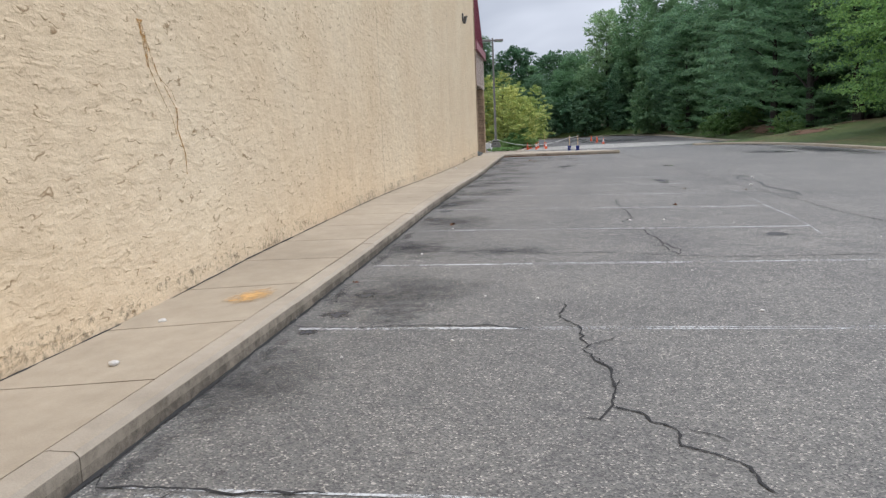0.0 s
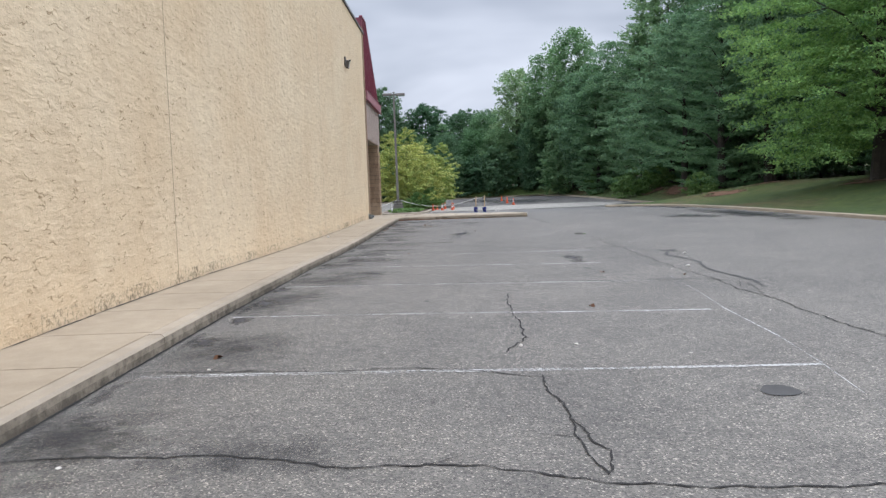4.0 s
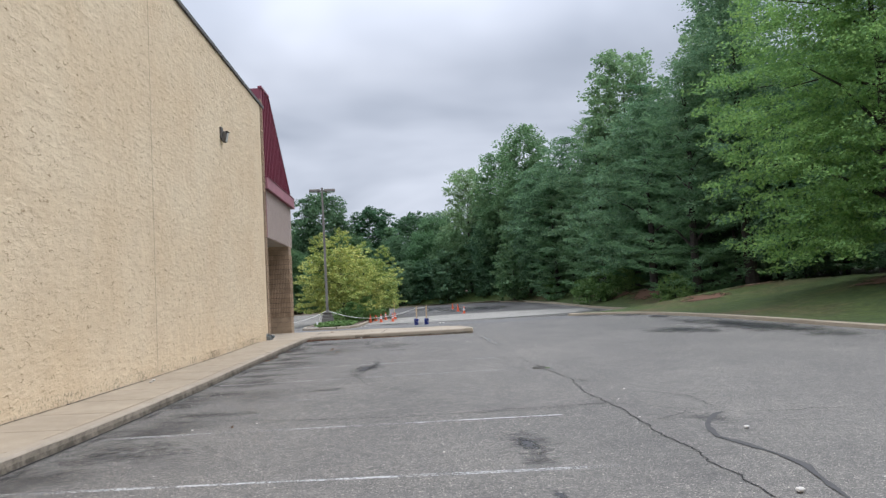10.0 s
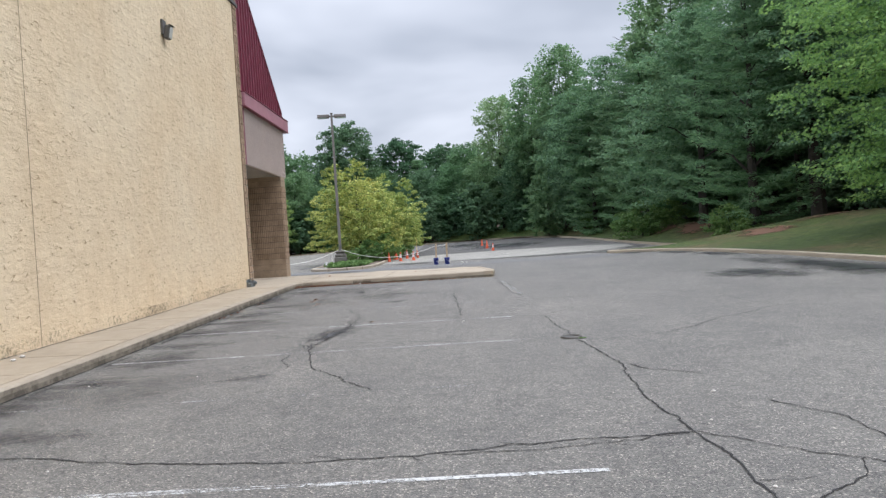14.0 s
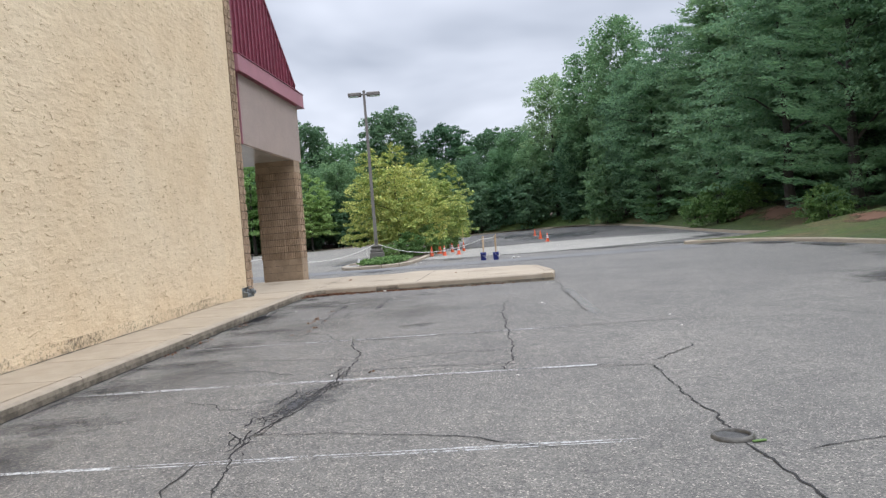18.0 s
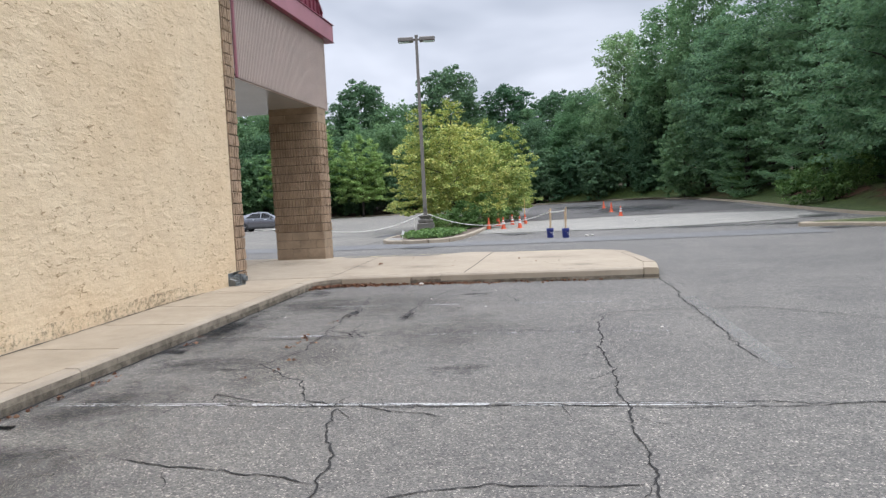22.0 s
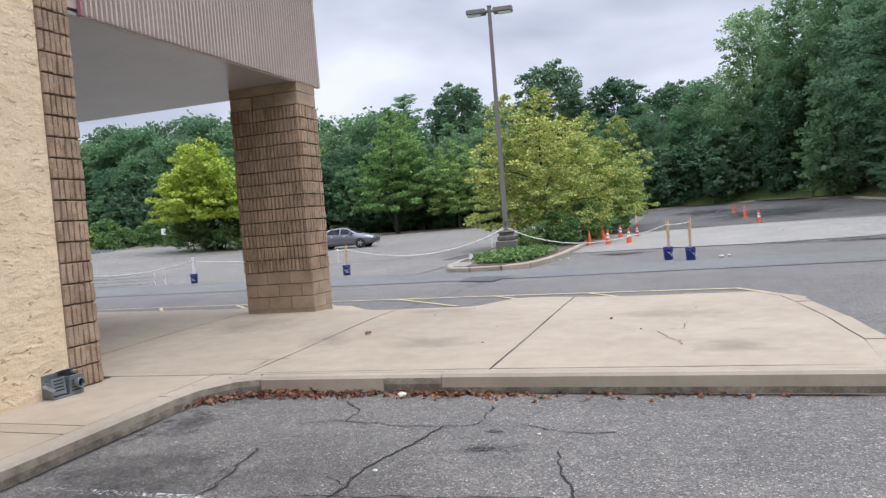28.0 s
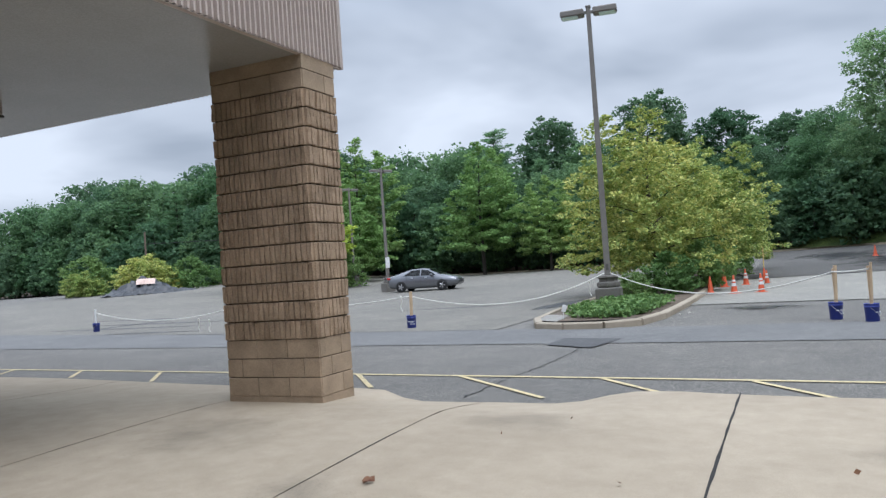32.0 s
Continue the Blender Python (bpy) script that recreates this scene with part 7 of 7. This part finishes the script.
    pane("rear_window", [(-1.8, 0.5, 1.15), (-1.8, -0.5, 1.15), (-0.98, -0.45, 1.37), (-0.98, 0.45, 1.37)], "sloping rear window")
    part("grille", boxed(2.2, 2.31, -0.42, 0.42, 0.44, 0.56, 0.02), BLACK, root)
    part("number_plate", boxed(-2.335, -2.31, -0.16, 0.16, 0.62, 0.74, 0.004), PLATE, root, "plain white plate")
    part("aerial", boxed(-0.95, -0.8, -0.02, 0.02, 1.38, 1.44, 0.012), CAR_PAINT, root)
    return root


car(-19.3, 82.6, 6)

# ---- far side of the lot: covered heap, pole and wire, sign ----
TARP = plain("grey_tarpaulin", (0.034, 0.037, 0.043), 0.4, 0.0, 0.25, 1.2, 0.4, 6.0)
TARP_PINK = plain("pale_cloth", (0.62, 0.47, 0.40), 0.8)
hx_, hy_ = -51.6, 90.5
heap = thing("covered_heap", hx_, hy_, gz(hx_, hy_), "low heap under crumpled dark grey tarpaulin", "heap", "", 40)


def mound(rx, ry, h, seed, fold):
    bm = bmesh.new()
    nx, ny = 26, 20
    grid = []
    for j in range(ny + 1):
        row = []
        for i in range(nx + 1):
            u, v = i / nx * 2 - 1, j / ny * 2 - 1
            d = min(1.0, (u * u + v * v) ** 0.5)
            z = h * (1 - d) ** 0.9 + fold * noise.noise((u * 8 + seed, v * 5, seed)) * (1 - d * 0.6) + 0.05 * fold * noise.noise((u * 20, v * 20, seed))
            row.append(bm.verts.new((u * rx, v * ry, max(-0.05, z))))
        grid.append(row)
    for j in range(ny):
        for i in range(nx):
            bm.faces.new((grid[j][i], grid[j][i + 1], grid[j + 1][i + 1], grid[j + 1][i]))
    return bm


part("tarpaulin", mound(3.4, 2.2, 1.5, 2, 0.7), TARP, heap)
part("skirt", mound(1.8, 1.2, 0.35, 5, 0.2), TARP, heap, "loose tarpaulin edge", pose(3.2, 0.4, 0))
part("pale_cloth", mound(0.8, 0.5, 0.14, 9, 0.08), TARP_PINK, heap, "pale pink cloth on top", pose(0.25, -0.8, 1.15, 30, 0, 0))
WOODPOLE = plain("pole_timber", (0.16, 0.12, 0.09), 0.9, 0.0, 0.2, 3.0)
up1 = thing("utility_pole", -62.0, 101.0, gz(-62, 101), "brown timber utility pole beside the wood", "pole")
part("pole", tube([(0, 0, -0.2), (0, 0, 6.4)], 0.13, 10, 0.1), WOODPOLE, up1)
part("wire", tube([(0, 0, 5.1), (12, 3, 4.8), (26, 6, 5.4)], 0.03, 5), BLACK, up1, "dark sagging wire")
sg = thing("sign", -44.5, 96.0, gz(-44.5, 96), "small pale sign on a thin post by the lot", "sign")
part("post", tube([(0, 0, 0), (0, 0, 1.6)], 0.035, 6), POST_PAINT, sg)
part("panel", boxed(-0.2, 0.2, -0.05, -0.03, 1.2, 1.8, 0.01), WHITE_PLASTIC, sg, "plain pale panel", pose(0, 0, 0, 0, 0, 35))

# ---- litter: dead leaves in the kerb's corner, stones, flattened strip ----
DEAD = make_foliage("dead_leaves", [(0.075, 0.037, 0.026), (0.155, 0.074, 0.048), (0.31, 0.195, 0.125)], 0.85, 0.1)
lr = np.random.default_rng(8)
cen = []
for _ in range(330):
    u = float(lr.random()) ** 1.9
    x = XK + 0.06 + u * 2.9
    y = 41.15 - abs(float(lr.normal())) * 0.075 * (1.4 - 0.6 * u)
    if x < XK + 0.45:
        y -= (XK + 0.45 - x) * 0.75
    cen.append((x, y, gz(x, y) + 0.012 + 0.03 * float(lr.random()) * (1 - u)))
for _ in range(70):
    x = -0.2 + 4.4 * float(lr.random())
    y = 41.13 - abs(float(lr.normal())) * 0.1
    cen.append((x, y, gz(x, y) + 0.01))
for _ in range(26):
    # blown along the cracks and the kerb beside the wall
    k = float(lr.random())
    x, y = (XK + 0.05 + abs(float(lr.normal())) * 0.08, 33.0 + 7.5 * k) if k < 0.5 else (0.3 + float(lr.normal()) * 0.12, 34.4 + 3.0 * (k - 0.5) * 2)
    cen.append((x, y, gz(x, y) + 0.01))
tagged(put("dead_leaves", cards_mesh("dead_leaves", leaf_cards(lr, cen, 4, 0.055, 0.04, 0.25, "leaf", 0.45), DEAD)), "red-brown dead leaves heaped in the kerb corner", "leaves", kind="stuff")
PALE_STONE = plain("pale_stone", (0.55, 0.52, 0.47), 0.85)


def pebble(x, y, r, z, label):
    bm = bmesh.new()
    bmesh.ops.create_icosphere(bm, subdivisions=2, radius=r)
    for v in bm.verts:
        v.co.z *= 0.55
        v.co *= 1 + 0.25 * noise.noise(v.co * (2.5 / r) + Vector((x, y, 0)))
    me = bpy.data.meshes.new("stone")
    bm.to_mesh(me)
    bm.free()
    me.materials.append(PALE_STONE)
    tagged(put("stone", me, None, "", pose(x, y, z + r * 0.35, 0, 0, 40 * x)), label, "stone", "loose stones")


pebble(0.67, 41.05, 0.045, gz(0.67, 41.05), "pale loose stone at the kerb's foot")
sr_ = random.Random(4)
for _ in range(46):
    x, y = sr_.uniform(-1.0, 6.5), sr_.uniform(3.5, 40.5)
    pebble(x, y, sr_.uniform(0.008, 0.02), gz(x, y), "small pale stone loose on the asphalt")
for x, y in ((-2.3, 28.0), (-2.35, 28.3), (-2.2, 6.2), (-1.9, 5.0), (-0.9, 57.3), (-0.6, 57.9), (-0.4, 58.2)):
    pebble(x, y, 0.035, walk_z(x, y) if y < 45 else gz(x, y), "pale stone chip on the pavement")
# small round clean-out cover, its rim proud of the asphalt and its lid sunk to one side
cv = thing("drain_cover", 5.115, 28.2, gz(5.115, 28.2), "small round iron drain cover with a pale worn rim", "drain cover", "", 12)
cv.matrix_basis = cv.matrix_basis @ Matrix.Diagonal((0.88, 0.88, 1.0, 1))
RIM_IRON = plain("worn_rim_iron", (0.1, 0.094, 0.082), 0.55, 0.4, 0.2, 20.0, 0.4, 60.0)
LID_IRON = plain("cover_iron", (0.07, 0.068, 0.064), 0.6, 0.4, 0.25, 14.0, 0.4, 60.0)
part("rim", turned([(0.125, -0.03), (0.128, 0.022), (0.138, 0.030), (0.155, 0.026), (0.166, 0.004), (0.168, -0.03)], 28, False), RIM_IRON, cv, "pale worn iron rim", smooth_=True)
part("pit", turned([(0.0, 0.003), (0.126, 0.003)], 28, False), BLACK, cv, "dark open pit")
part("lid", turned([(0.0, 0.012), (0.112, 0.012), (0.118, 0.006)], 28, False), LID_IRON, cv, "sunken iron lid", pose(-0.02, 0.004, 0.003, 0, 5, 0))
part("moss", boxed(0.06, 0.17, -0.19, -0.165, 0.0, 0.012, 0.004), SHRUB_LEAF, cv, "green moss at the rim")
# single leaves on the apron
for i, (x, y) in enumerate(((-0.62, 43.3), (0.9, 43.6), (1.0, 42.6), (-0.2, 44.6), (2.2, 44.2), (2.6, 43.4), (-1.9, 42.3), (0.2, 45.2), (3.2, 45.0), (-2.2, 44.1))):
    one = leaf_cards(np.random.default_rng(i), [(0, 0, 0.012)], 4 if i == 0 else 1, 0.035, 0.065 if i == 0 else 0.035, 0.1)
    tagged(put("dead_leaf", cards_mesh("dead_leaf", one, DEAD), None, "", pose(x, y, walk_z(x, y) + 0.012)), "dry red-brown leaf on the pavement", "leaf", "fallen leaves")
for i, (x, y) in enumerate(((-1.08, 8.08), (3.99, 18.4), (5.17, 17.84), (0.4, 23.1), (2.1, 31.2), (-0.6, 12.4), (3.2, 14.9))):
    one = leaf_cards(np.random.default_rng(40 + i), [(0, 0, 0.01)], 3, 0.03, 0.06, 0.1, "leaf", 0.6)
    tagged(put("dead_leaf", cards_mesh("dead_leaf", one, DEAD), None, "", pose(x, y, gz(x, y) + 0.008)), "dry orange-brown leaf lying on the asphalt", "leaf", "fallen leaves")
# short cracks in the apron's slabs
for pts in ([(2.74, 43.34), (2.86, 42.86), (2.98, 42.7), (3.01, 42.4)], [(2.42, 43.45), (2.59, 43.49)], [(2.86, 43.42), (3.1, 43.44)], [(3.58, 43.37), (3.85, 43.33)], [(3.02, 43.45), (3.06, 43.9)], [(-1.5, 42.0), (-0.95, 42.02)], [(-1.15, 41.6), (-1.2, 42.0)]):
    put("slab_crack", mesh_of("slab_crack", *ribbon(ragged(pts, crack_rng), 0.011, 0.004, walk_z, rng=crack_rng, jitter=0.003, step=9.0), CRACK), pave)
# dirt line where wall and pavement meet
DIRT_WALL = make_paint("wall_foot_dirt", (0.2, 0.163, 0.117), 0.78, 14.0, 0.75, 0.25)
for k in range(24):
    y = -2.0 + 1.8 * k
    if y < 39:
        z0, z1 = walk_z(XW, y), walk_z(XW, y + 1.8)
        put("foot_dirt", mesh_of("foot_dirt", [(XW + 0.004, y, z0 - 0.03), (XW + 0.004, y + 1.8, z1 - 0.03), (XW + 0.004, y + 1.8, z1 + 0.19), (XW + 0.004, y, z0 + 0.19)], [(0, 1, 2, 3)], DIRT_WALL), wall_east)
        put("foot_gap", mesh_of("foot_gap", *ribbon([(XW + 0.016, y), (XW + 0.016, y + 1.8)], 0.026, 0.005, walk_z, rng=crack_rng, jitter=0.004, step=0.15), CRACK), pave)
MULCH_RAGGED = make_stain("mulch", (0.15, 0.078, 0.045), 1.6, 0.36, 0.55, 0.95)
# mulch rings below the bank trees
for x, y, sx, sy in ((21.8, 57.6, 5.0, 4.2), (20.2, 60.6, 3.4, 3.0), (21.6, 43, 2.0, 2.0), (19.2, 67.0, 2.4, 3.0), (17.8, 70.4, 1.8, 2.6), (18.4, 77, 2.4, 4), (18.3, 54.3, 2.0, 2.2)):
    tagged(put("mulch", sheet("mulch", x - sx, x + sx, y - sy, y + sy, 12, 12, 0.03, MULCH_RAGGED, 0, lz)), "red-brown mulch and needles below the trees", "mulch", kind="structure")
# broken board by the island and scraps on the asphalt
bd = thing("timber_board", -0.25, 76.5, gz(-0.25, 76.5), "weathered broken board lying beside the island", "board", "", 98)
part("plank", boxed(-1.3, 1.3, -0.07, 0.07, 0.02, 0.06, 0.006), plain("grey_timber", (0.34, 0.3, 0.26), 0.85, 0.0, 0.25, 9.0), bd)
part("splinter", boxed(-0.5, 0.5, -0.04, 0.04, 0.062, 0.1, 0.006), plain("grey_timber", (0.4, 0.34, 0.28), 0.85, 0.0, 0.25, 9.0), bd, "", pose(0.9, 0.1, 0, 0, 0, 25))
for x, y, s_ in ((3.9, 55.2, 0.07), (4.1, 55.5, 0.05), (6.5, 65.8, 0.06), (5.55, 18.9, 0.035), (6.2, 21.3, 0.03)):
    pebble(x, y, s_, gz(x, y) + 0.012, "pale scrap of stone on the asphalt")
